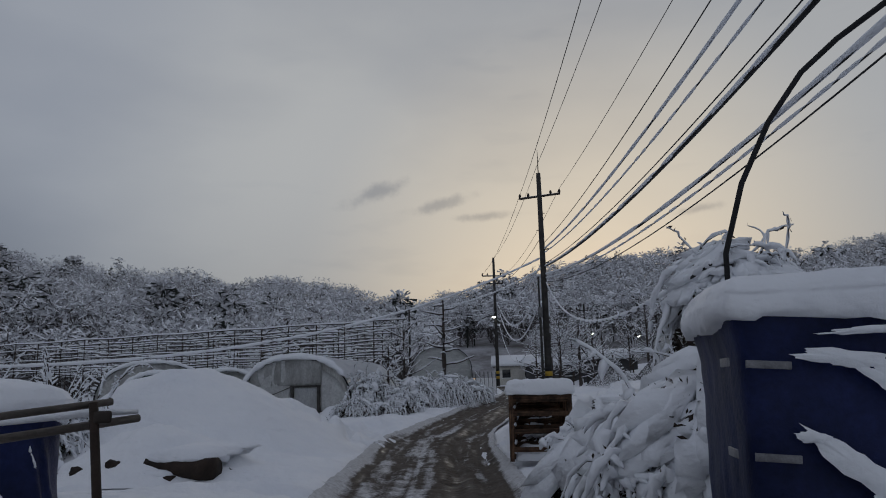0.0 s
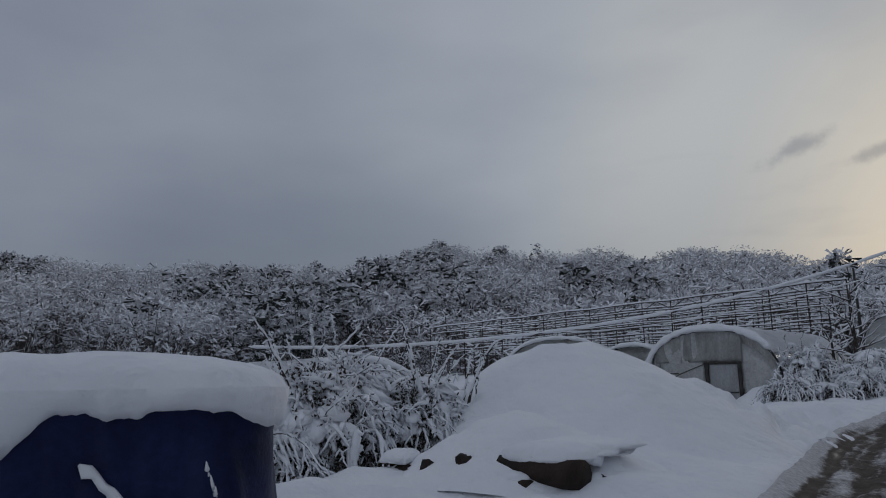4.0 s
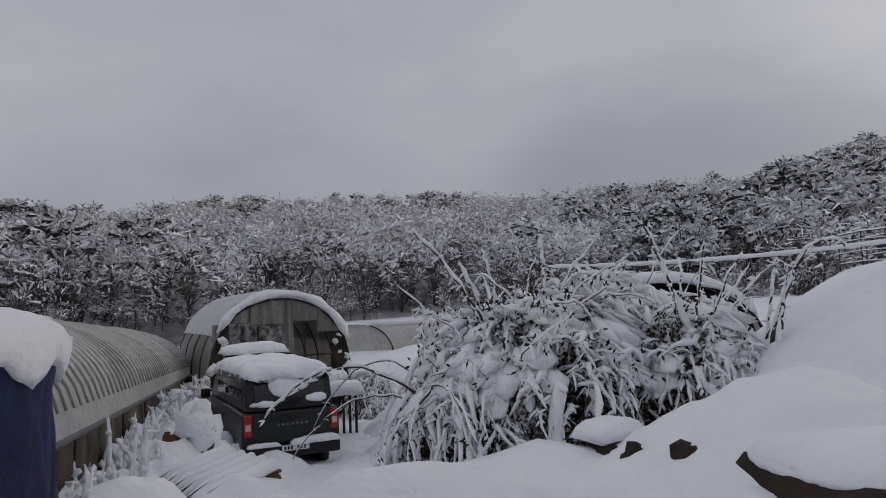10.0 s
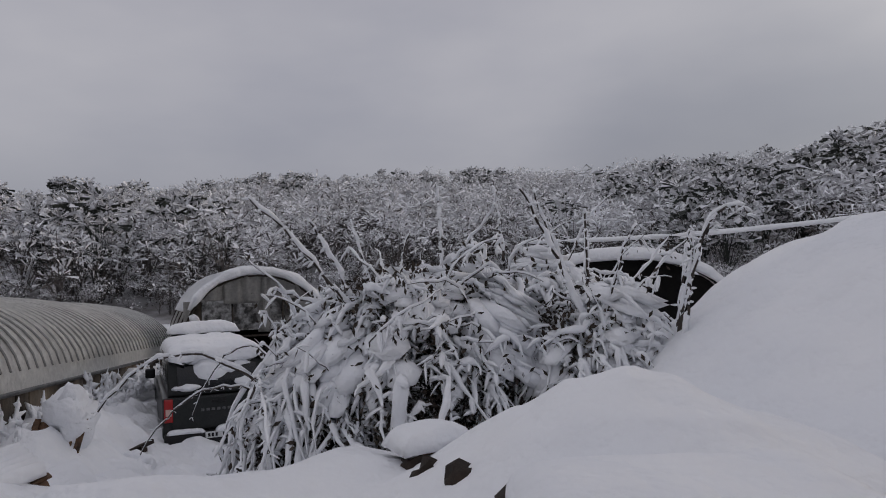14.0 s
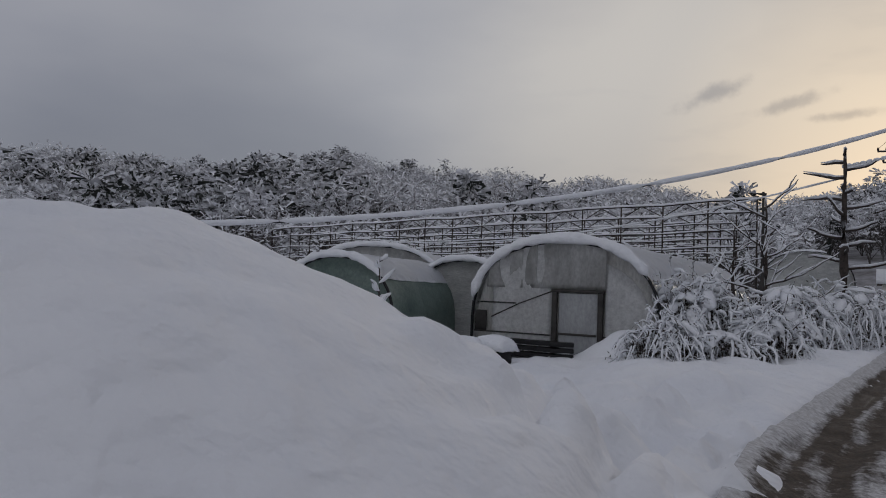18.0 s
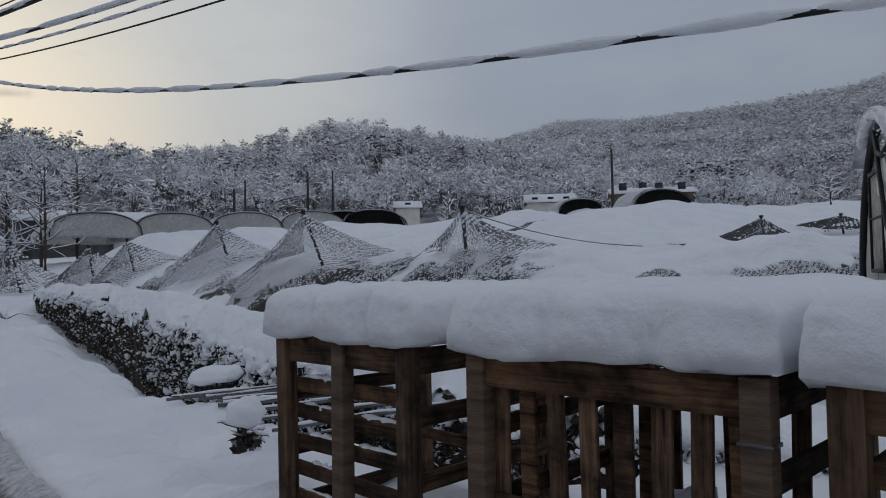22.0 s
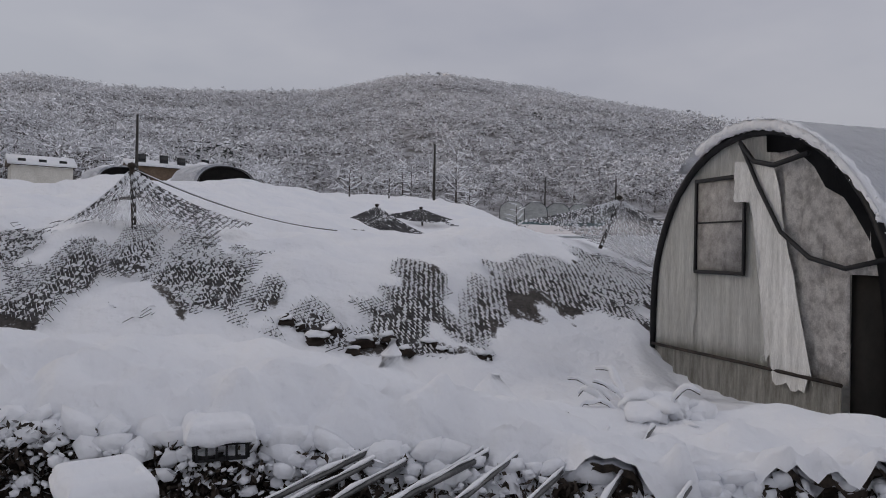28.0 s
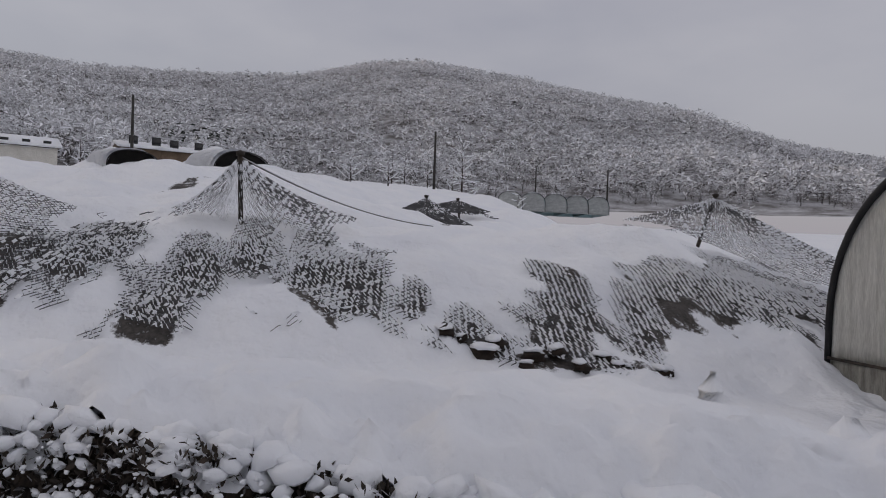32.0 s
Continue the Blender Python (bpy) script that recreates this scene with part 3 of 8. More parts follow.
def build_road():
    us = np.linspace(-1.5, 1.5, 61)
    vs = np.concatenate([np.arange(-30, 4, 0.5), np.arange(4, 40, 0.09), np.arange(40, 66, 0.3)])
    U, V = np.meshgrid(us, vs)
    X, Z = U + road_x(V), road_z(V)
    wob = 0.12 * fbm(V * 0.6, V * 0 + 1.0, 3.0, 3)
    ruts = 0
    for c, w, d in ((-0.75, 0.16, 0.06), (-0.35, 0.13, 0.035), (0.5, 0.17, 0.075), (0.95, 0.14, 0.05)):
        ruts = ruts - d * np.exp(-(((U - c - wob) / w) ** 2))
    tread = 0.012 * np.sin(V * 30 + 3 * fbm(U, V, 0.6, 2)) * np.exp(-(((U - 0.1) / 1.1) ** 2))
    Z = Z + 0.02 + ruts + tread + 0.022 * fbm(X, V, 0.35, 7) + 0.02 * fbm(X, V, 1.1, 8)
    Z = Z + 0.15 * smooth01(1.12, 1.5, abs(U))
    # how much slush lies: more on the left half, least in the wet wheel tracks
    slush = np.interp(U, [-1.5, -1.25, -1.1, -0.85, -0.7, -0.5, -0.3, -0.05, 0.1, 0.3, 0.5, 0.75, 0.95, 1.2, 1.3, 1.5], [1.0, 0.22, -0.08, 0.22, 0.02, 0.26, 0.18, 0.30, 0.02, -0.12, -0.16, -0.10, 0.06, -0.10, 0.15, 1.0])
    slush = slush + 0.07 * tread / 0.012 + 0.26 * fbm(U * 2.6, V * 0.16, 0.4, 12) + 0.10 * fbm(U, V, 0.25, 13) + 0.14 * smooth01(30, 12, V)
    ob = new("road", grid_mesh("road", X, V, Z, road_material(), slush))
    tagged(ob, "muddy farm lane with slush and wheel ruts", "road", kind="structure")


build_road()

# ---------------------------------------------------------------- hills and woods
RIDGE = [(-180, 5), (-130, 5.4), (-124.7, 6), (-120.7, 6.5), (-115, 8), (-109, 10.4), (-105, 10.9), (-97.6, 12.6), (-89.5, 13.6), (-86, 13.3), (-80, 11.8), (-73.6, 11.3), (-65, 11.1), (-60, 11.3), (-55, 10), (-50, 9), (-42, 7)]
KNOLL = [(-80, 3), (-72, 5), (-66, 6.4), (-60, 8.0), (-54, 9.8), (-48, 10.8), (-42.4, 11.7), (-39, 11.3), (-34, 9.5), (-27, 8.8), (-23, 9.1), (-17.7, 9.7), (-9, 9.0), (-4.5, 8.0), (0.5, 7.0), (2.4, 6.2), (5, 5)]
WEST = [(0, 4.5), (2.4, 6.2), (5.5, 7.7), (8.4, 8.5), (13, 9.1), (15.8, 8.5), (19.9, 9.4), (26.8, 9.6), (32.5, 10.2), (36, 9.5), (39.8, 8.7), (47.8, 8.4), (55.7, 8.6), (69.3, 9.2), (74.5, 8.5), (80, 8.6), (86.5, 8), (92.6, 7.8), (99.4, 6), (104.6, 5.5), (130, 5), (180, 5)]


def hill_height(table, front, ridge, base, tree, az, r):
    e = np.interp(az, [a for a, _ in table], [v for _, v in table])
    top = 1.6 + ridge * np.tan(np.radians(e)) - tree
    t = (r - front) / (ridge - front)
    up = np.where(t < 1, np.clip(t, 0, 1) ** 0.92, 1 - 0.6 * np.clip(t - 1, 0, 1))
    return np.where(t < 0, base - 14 * np.clip(-t * 5, 0, 1), base + (top - base) * up)


def hillside(name, label, table, a0, a1, front, ridge, base, tree, bump_m):
    az = np.linspace(a0, a1, int((a1 - a0) * 1.6) + 2)
    r = np.linspace(front * 0.9, ridge * 1.25, 40)
    A, R = np.meshgrid(az, r)
    Z = hill_height(table, front, ridge, base, tree, A, R)
    X, Y = -R * np.sin(np.radians(A)), R * np.cos(np.radians(A))
    Z = Z + bump_m * fbm(X, Y, ridge * 0.12, 41) * smooth01(front, front * 1.3, R) * smooth01(ridge, ridge * 0.8, R)
    ob = new(name, grid_mesh(name, X, Y, Z, HILLSOIL))
    tagged(ob, label, "hill", kind="structure")


HILLSOIL = plain("snowy_leaf_litter", (0.15, 0.14, 0.135), (0.55, 0.555, 0.58), 0.12, 0.9, 0, 0.3, 0.3, None, (0.35, 0.65))
WOODS = [
    ("hillside_west", WEST, -2, 180, 78, 270, -0.6, 11.5, 1.8),
    ("hillside_knoll", KNOLL, -78, 5, 135, 330, 7.5, 9.5, 2.5),
    ("hillside_mountain", RIDGE, -180, -42, 260, 900, 15, 7.0, 6.0),
]
for nm, tb, a0, a1, fr, rg, bs, tr, bp in WOODS:
    hillside(nm, "wooded hill white with fresh snow", tb, a0, a1, fr, rg, bs, tr, bp)


def tree_proto(rng, kind, puffs, per):
    """One tree of unit height: boughs of fine twig sprays on limbs; corners, and which are bare or shaded dark."""
    if kind == "pine":
        h = rng.uniform(0.40, 0.97, puffs)
        a = rng.uniform(0, 2 * np.pi, puffs)
        rad = ((1.02 - h) * 0.46 + 0.03) * rng.uniform(0.4, 1.0, puffs)
        mid = np.stack([rad * np.cos(a), rad * np.sin(a), h], -1)
        size, squash_z, wide = rng.uniform(0.09, 0.15, puffs), 0.6, (0.014, 0.028)
    else:
        d = rng.normal(0, 1, (puffs, 3))
        d[:, 2] += 0.3
        d /= np.linalg.norm(d, axis=1)[:, None]
        mid = np.array([0, 0, 0.52]) + d * rng.uniform(0.3, 1.0, (puffs, 1)) ** 0.6 * np.array([0.38, 0.38, 0.40])
        size, squash_z, wide = rng.uniform(0.09, 0.15, puffs), 0.8, (0.008, 0.017)
    d = rng.normal(0, 1, (puffs, per, 3))
    d[..., 2] += 0.35
    d /= np.linalg.norm(d, axis=2)[..., None]
    reach = d * size[:, None, None] * np.array([1, 1, squash_z])
    s = mid[:, None] + reach * rng.uniform(0.1, 0.5, (puffs, per, 1))
    e = mid[:, None] + reach * rng.uniform(0.8, 1.25, (puffs, per, 1))
    side = np.cross(d, rng.normal(0, 1, (puffs, per, 3)))
    side /= np.linalg.norm(side, axis=2)[..., None] + 1e-6
    w = rng.uniform(*wide, (puffs, per, 1))
    tri = np.stack([s, e + side * w, e - side * w * 0.6], 2).reshape(-1, 3, 3)
    # more dark sprays low and beneath: snowless twigs, plus crown shading done by colour
    rel = (mid[:, None, 2] - 0.52) / 0.4 + 0.55 * d[..., 2]
    chance = np.where(d[..., 2] < 0.0, 0.82, 0.10) if kind == "pine" else np.interp(rel, [-0.5, -0.1, 0.3], [0.80, 0.42, 0.04])
    bare = rng.random((puffs, per)) < chance
    if puffs < 10:
        return tri, bare.ravel()
    base = np.stack([0 * size, 0 * size, rng.uniform(0.0, 0.4, puffs)], -1)
    ox = np.array([0.006, 0.004, 0])
    limb = np.stack([base - ox, base + ox, mid], 1)
    trunk = np.array([[[-0.012, 0, -0.06], [0.012, 0.006, -0.06], [0, 0, 0.62]]])
    return np.concatenate([tri, limb, trunk]), np.concatenate([bare.ravel(), np.ones(puffs + 1, bool)])


def forest(name, label, spots, puffs, per, dark, kind, seed, size=(6.0, 10.0), coarse=1.0):
    """Many trees in one mesh: spots are rows of x, y, z."""
    rng = np.random.default_rng(seed)
    cos, flags = [], []
    pick = rng.integers(0, 9, len(spots))
    for k in range(9):
        tri, bare = tree_proto(rng, kind, puffs, per)
        if coarse != 1.0:
            mid = tri.mean(1, keepdims=True)
            tri = mid + (tri - mid) * np.where(bare, 1 + 0.6 * (coarse - 1), coarse)[:, None, None] if puffs < 10 else np.where(bare[:, None, None], tri, mid + (tri - mid) * coarse)
        s = spots[pick == k]
        m = len(s)
        if not m:
            continue
        hgt = rng.uniform(*size, m)[:, None, None]
        wid = hgt * rng.uniform(0.85, 1.3, m)[:, None, None]
        ang = rng.uniform(0, 2 * np.pi, m)[:, None, None]
        ca, sa = np.cos(ang), np.sin(ang)
        x, y = tri[None, :, :, 0] * wid, tri[None, :, :, 1] * wid
        P = np.stack([x * ca - y * sa, x * sa + y * ca, tri[None, :, :, 2] * hgt], -1) + s[:, None, None, :]
        cos.append(P.reshape(-1, 3))
        flags.append(np.tile(bare, m))
    ob = new(name, tri_mesh(name, np.concatenate(cos), (FROST, dark), np.concatenate(flags)))
    return tagged(ob, label, "woods", kind="stuff")


def wood_spots(table, a0, a1, front, ridge, base, tree, bump_m, count, seed, power=1.0, r_to=1.04):
    rng = np.random.default_rng(seed)
    az = rng.uniform(a0, a1, count)
    r = front + (ridge * r_to - front) * rng.uniform(0, 1, count) ** power
    z = hill_height(table, front, ridge, base, tree, az, r)
    x, y = -r * np.sin(np.radians(az)), r * np.cos(np.radians(az))
    z = z + bump_m * fbm(x, y, ridge * 0.12, 41) * smooth01(front, front * 1.3, r) * smooth01(ridge, ridge * 0.8, r)
    return np.stack([x, y, z - 0.3], -1)


def build_woods():
    w, k, m = WOODS
    sp = wood_spots(w[1], 0, 108, *w[4:9], 1900, 11)
    rng = np.random.default_rng(5)
    pine = (fbm(sp[:, 0], sp[:, 1], 40, 51) + 0.5 * rng.normal(0, 1, len(sp))) > 0.72
    forest("woods_bare", "frosted bare broadleaf woods on the hillside", sp[~pine], 23, 12, TWIG, "leaf", 1, (7.5, 12.0))
    forest("woods_pine", "snow-laden dark pines among the bare trees", sp[pine], 26, 13, NEEDLE, "pine", 2, (8.5, 12.5))
    rim = wood_spots(w[1], 20, 108, *w[4:9], 420, 14, 1.0, 0.36)
    forest("woods_scrub", "frosted scrub along the foot of the hill", rim, 14, 12, TWIG, "leaf", 8, (2.6, 5.0))
    sp = wood_spots(k[1], -70, 4, *k[4:9], 1700, 12)
    pine = (fbm(sp[:, 0], sp[:, 1], 40, 52) + 0.5 * rng.normal(0, 1, len(sp))) > 0.9
    forest("woods_bare", "frosted bare woods on the knoll", sp[~pine], 17, 10, TWIG, "leaf", 3, (7.5, 11.5), 1.3)
    forest("woods_pine", "dark pines on the knoll", sp[pine], 17, 10, NEEDLE, "pine", 4, (9, 13), 1.15)
    rim = wood_spots(m[1], -128, -60, *m[4:9], 900, 15, 1.0, 0.37)
    forest("woods_scrub", "frosted scrub along the foot of the mountain", rim, 10, 7, TWIG, "leaf", 9, (5.0, 9.0), 1.5)
    sp = wood_spots(m[1], -128, -45, *m[4:9], 11500, 13, 0.75)
    pine = (fbm(sp[:, 0], sp[:, 1], 60, 53) + 0.5 * rng.normal(0, 1, len(sp))) > 1.45
    forest("woods_bare", "frosted woods covering the mountain", sp[~pine], 8, 5, TWIG, "leaf", 6, (10, 14), 2.3)
    forest("woods_pine", "dark pines scattered on the mountain", sp[pine], 8, 5, NEEDLE, "pine", 7, (10, 14), 2.0)


build_woods()

# ---------------------------------------------------------------- shapes shared by the things
def rnd(a, b):
    return random.uniform(a, b)


def gz(x, y):
    return float(ground_z(np.float64(x), np.float64(y)))


def blob(bm, c, r, sq=0.75, sub=2, rough=0.18, k=0.0):
    """A soft lump of snow."""
    vs = bmesh.ops.create_icosphere(bm, subdivisions=sub, radius=1)["verts"]
    r = (r, r, r * sq) if isinstance(r, (int, float)) else r
    for v in vs:
        n = noise.noise(v.co * 1.7 + Vector((c[0] * 3 + k, c[1] * 3, c[2] * 3)))
        d = v.co * (1 + rough * n * 1.6)
        v.co = Vector((c[0] + d.x * r[0], c[1] + d.y * r[1], c[2] + d.z * r[2]))
    return bm


def blob_cloud(name, items, parent, label):
    """Many small lumps of snow in one mesh: rows of a matrix (4 x 4) that carries the unit ball."""
    bm = bmesh.new()
    bmesh.ops.create_icosphere(bm, subdivisions=1, radius=1)
    bm.verts.ensure_lookup_table()
    V = np.array([v.co for v in bm.verts])
    F = np.array([[v.index for v in f.verts] for f in bm.faces])
    bm.free()
    M = np.array(items)
    n = len(M)
    rng = np.random.default_rng(n)
    ph = rng.uniform(0, 6.28, (n, 1, 3))
    wob = np.sin(V[None] * 2.3 + ph)
    r = 1 + 0.22 * (wob[..., 0] * wob[..., 1] + wob[..., 2]) + 0.10 * np.sin(V[None] @ np.array([4.1, 3.3, 5.2]) + ph[..., 0])
    P = np.einsum("nij,nvj->nvi", M[:, :3, :3], V[None] * r[..., None]) + M[:, None, :3, 3]
    idx = (F[None] + (np.arange(n) * len(V))[:, None, None]).reshape(-1)
    me = bpy.data.meshes.new(name)
    me.vertices.add(n * len(V))
    me.vertices.foreach_set("co", np.ascontiguousarray(P, np.float32).ravel())
    me.loops.add(len(idx))
    me.loops.foreach_set("vertex_index", np.ascontiguousarray(idx, np.int32))
    me.polygons.add(len(idx) // 3)
    me.polygons.foreach_set("loop_start", np.arange(0, len(idx), 3, dtype=np.int32))
    me.polygons.foreach_set("use_smooth", np.full(len(idx) // 3, True))
    me.materials.append(SNOW)
    me.update(calc_edges=True)
    ob = new(name, me)
    ob.parent = parent
    ob["kind"] = "stuff"
    tagged(ob, label)
    return ob


def squash(m, a, b, c):
    """The matrix m after a stretch along its own axes."""
    q = np.array(m)
    q[:3, :3] = q[:3, :3] * np.array([a, b, c])
    return q


def snow_slab(lx, ly, h, nx=18, ny=18, k=0, droop=0.06, dips=0.03, at=(0, 0, 0), edge=5.0):
    """A thick pillow of snow, its bottom at the given height, hanging a little over its support."""
    bm = bmesh.new()
    rows = []
    for j in range(ny + 1):
        row = []
        for i in range(nx + 1):
            u, v = 2 * i / nx - 1, 2 * j / ny - 1
            u, v = math.copysign(abs(u) ** 0.75, u), math.copysign(abs(v) ** 0.75, v)
            e = math.sqrt(max(0.0, (1 - abs(u) ** edge) * (1 - abs(v) ** edge)))
            n = noise.noise((u * lx * 1.3 + k, v * ly * 1.3, k * 0.7))
            n2 = noise.noise((u * lx * 4 + k, v * ly * 4, k))
            z = h * e * (1 + 0.10 * n) + dips * n * e + 0.012 * n2
            if e < 0.05:
                z = -droop * (0.6 + 0.9 * noise.noise((u * lx * 5 + k, v * ly * 5, 9)))
            out = 1 + 0.02 * n2 + (0.05 / max(lx, ly)) * (1 - e)
            row.append(bm.verts.new((at[0] + u * lx / 2 * out, at[1] + v * ly / 2 * out, at[2] + z)))
        rows.append(row)
    for a, b in zip(rows, rows[1:]):
        for i in range(nx):
            bm.faces.new((a[i], a[i + 1], b[i + 1], b[i]))
    rim = rows[0] + [r[-1] for r in rows[1:]] + rows[-1][-2::-1] + [r[0] for r in rows[-2:0:-1]]
    bm.faces.new(rim[::-1])
    return bm


def snow_block(lx, ly, h, k=0, at=(0, 0, 0), r=0.10, seams=(), n=30, hang=0.03):
    """A thick quilt of snow with upright rounded sides and an uneven lower edge; seams are hollows across it."""
    bm = bmesh.new()
    rows = []
    per = []
    m = 4 * n
    for i in range(m):
        s, t = divmod(i, n)
        f = 2 * t / n - 1
        per.append(((f, -1), (1, f), (-f, 1), (-1, -f))[s])
    levels = [(0.01, -1.0), (-0.01, 0.0), (-0.012, 0.25), (-0.006, 0.45)] + [(r * (1 - math.cos(a * math.pi / 2 / 5)), 1 - r / h + r / h * math.sin(a * math.pi / 2 / 5)) for a in range(0, 6)]
    for li, (inset, lz) in enumerate(levels):
        row = []
        for u, v in per:
            ru = 1 - 0.06 * max(0, abs(u) + abs(v) - 1.55)
            x, y = u * (lx / 2 - inset) * ru, v * (ly / 2 - inset) * ru
            n1 = noise.noise((x * 2.2 + k, y * 2.2, k * 0.7))
            n2 = noise.noise((x * 7 + k, y * 7, lz * 2 + k))
            out = 1 + (0.022 * n1 + 0.012 * n2) / max(0.3, lx / 2)
            pinch = 1.0
            for sy in seams:
                pinch -= 0.09 * math.exp(-(((y - sy) / 0.06) ** 2))
            z = -hang * (0.5 + 1.1 * abs(n2) + 0.7 * n1) if li == 0 else lz * h * (1 + 0.06 * n1)
            row.append(bm.verts.new((at[0] + x * out * (pinch if abs(u) > 0.9 else 1), at[1] + y * out, at[2] + z)))
        rows.append(row)
    for a, b in zip(rows, rows[1:]):
        for i in range(m):
            j = (i + 1) % m
            bm.faces.new((a[i], a[j], b[j], b[i]))
    bm.faces.new(rows[0][::-1])
    # the top, gathered inwards ring by ring
    last = rows[-1]
    for q in (0.96, 0.91, 0.85, 0.78, 0.7, 0.62, 0.53, 0.44, 0.35, 0.26, 0.16, 0.06):
        ring = []
        for i in range(m):
            p = rows[-1][i].co
            x, y = (p.x - at[0]) * q, (p.y - at[1]) * q
            z = h * (1 + 0.05 * noise.noise((x * 2.2 + k, y * 2.2, k * 0.7))) + 0.012 * noise.noise((x * 4, y * 4, k))
            for sy in seams:
                z -= 0.05 * math.exp(-(((y - sy) / 0.07) ** 2))
            z += 0.016 * math.cos(x * 2 * math.pi / 0.21) * min(1, (1 - q) * 6)
            ring.append(bm.verts.new((at[0] + x, at[1] + y, at[2] + z)))
        for i in range(m):
            j = (i + 1) % m
            bm.faces.new((last[i], last[j], ring[j], ring[i]))
        last = ring
    bm.faces.new(last)
    bmesh.ops.recalc_face_normals(bm, faces=bm.faces[:])
    return bm


def drift_cap(lx, ly, h, k, at=(0, 0, 0), power=5.0, fringe=0.16, seg=260, hump=0.12, fall=0.0):
    """Deep snow on a covered stack: a rounded top and a ragged hanging edge."""
    bm = bmesh.new()
    rim = []
    for i in range(seg):
        a = 2 * math.pi * i / seg
        c, s = math.cos(a), math.sin(a)
        r = (abs(c) ** power + abs(s) ** power) ** (-1 / power)
        rim.append((c * r, s * r))
    rows = []
    for q in (0.03, 0.15, 0.3, 0.45, 0.6, 0.72, 0.82, 0.89, 0.94, 0.975, 1.0):
        row = []
        for u, v in rim:
            x, y = u * q * lx / 2, v * q * ly / 2
            z = h * (0.28 + 0.72 * math.sqrt(max(0, 1 - q**4.5))) * (1 - fall * u * q + hump * noise.noise((x * 0.9 + k, y * 0.9, k))) + 0.02 * noise.noise((x * 4, y * 4, k)) + 0.006 * noise.noise((x * 15, y * 15, k))
            row.append(bm.verts.new((at[0] + x, at[1] + y, at[2] + z)))
        rows.append(row)
    for j, (out, f) in enumerate(((0.012, 0.0), (0.010, 0.35), (-0.004, 0.7), (-0.035, 1.0), (-0.09, 0.8))):
        row = []
        for u, v in rim:
            x, y = u * lx / 2, v * ly / 2
            w = (x - y) * 1.0
            tongue = max(0.0, noise.noise((w * 2.1, u + v, k + 2)) + 0.1) * 1.5 + 0.5 * max(0.0, noise.noise((w * 7, u - v, k + 3)))
            drop = fringe * (0.18 + tongue) + 0.012 * noise.noise((x * 25, y * 25, k))
            crumb = 0.012 * noise.noise((x * 14, y * 14, f * 4 + k))
            nx, ny = Vector((u, v)).normalized()
            row.append(bm.verts.new((at[0] + x + nx * (out + crumb), at[1] + y + ny * (out + crumb), at[2] + 0.28 * h * (1 - fall * u) * (1 - f) - drop * f)))
        rows.append(row)
    for a, b in zip(rows, rows[1:]):
        for i in range(seg):
            i2 = (i + 1) % seg
            bm.faces.new((a[i], b[i], b[i2], a[i2]))
    bm.faces.new(rows[0])
    bmesh.ops.recalc_face_normals(bm, faces=bm.faces[:])
    return bm


def bend(p0, p1, up, n=7, wob=0.0):
    """Points of a bowed line."""
    p0, p1 = Vector(p0), Vector(p1)
    out = []
    for i in range(n):
        t = i / (n - 1)
        p = p0.lerp(p1, t) + Vector((rnd(-wob, wob), rnd(-wob, wob), up * 4 * t * (1 - t) + rnd(-wob, wob)))
        out.append(p)
    return out


def snowy_cane(dark, snow, pts, r, s):
    """A stalk with a ridge of snow lying along it."""
    n = len(pts)
    tube(dark, pts, [r * (1 - 0.65 * i / (n - 1)) for i in range(n)], 5)
    lift = [Vector(p) + Vector((0, 0, r * 0.6 + s * 0.45)) for p in pts]
    tube(snow, lift, [max(0.15, math.sin(math.pi * (0.12 + 0.8 * i / (n - 1)))) * s * rnd(0.7, 1.25) for i in range(n)], 6, 0.9)


def leaf_mesh(name, mat, spots, size, seed, droop=0.5):
    """Loose dead leaves and twig ends as small bent quads."""
    rng = np.random.default_rng(seed)
    c = np.asarray(spots, float)
    n = len(c)
    d = rng.normal(0, 1, (n, 3))
    d[:, 2] -= droop
    d /= np.linalg.norm(d, axis=1)[:, None]
    e = np.cross(d, rng.normal(0, 1, (n, 3)))
    e /= np.linalg.norm(e, axis=1)[:, None] + 1e-6
    L = size * rng.uniform(0.5, 1.3, n)[:, None]
    q = np.stack([c - d * L, c + e * L * 0.4, c + d * L, c - e * L * 0.4], 1).reshape(-1, 3)
    return raw_mesh(name, q, np.arange(len(q)).reshape(-1, 4), mat, smooth=False)


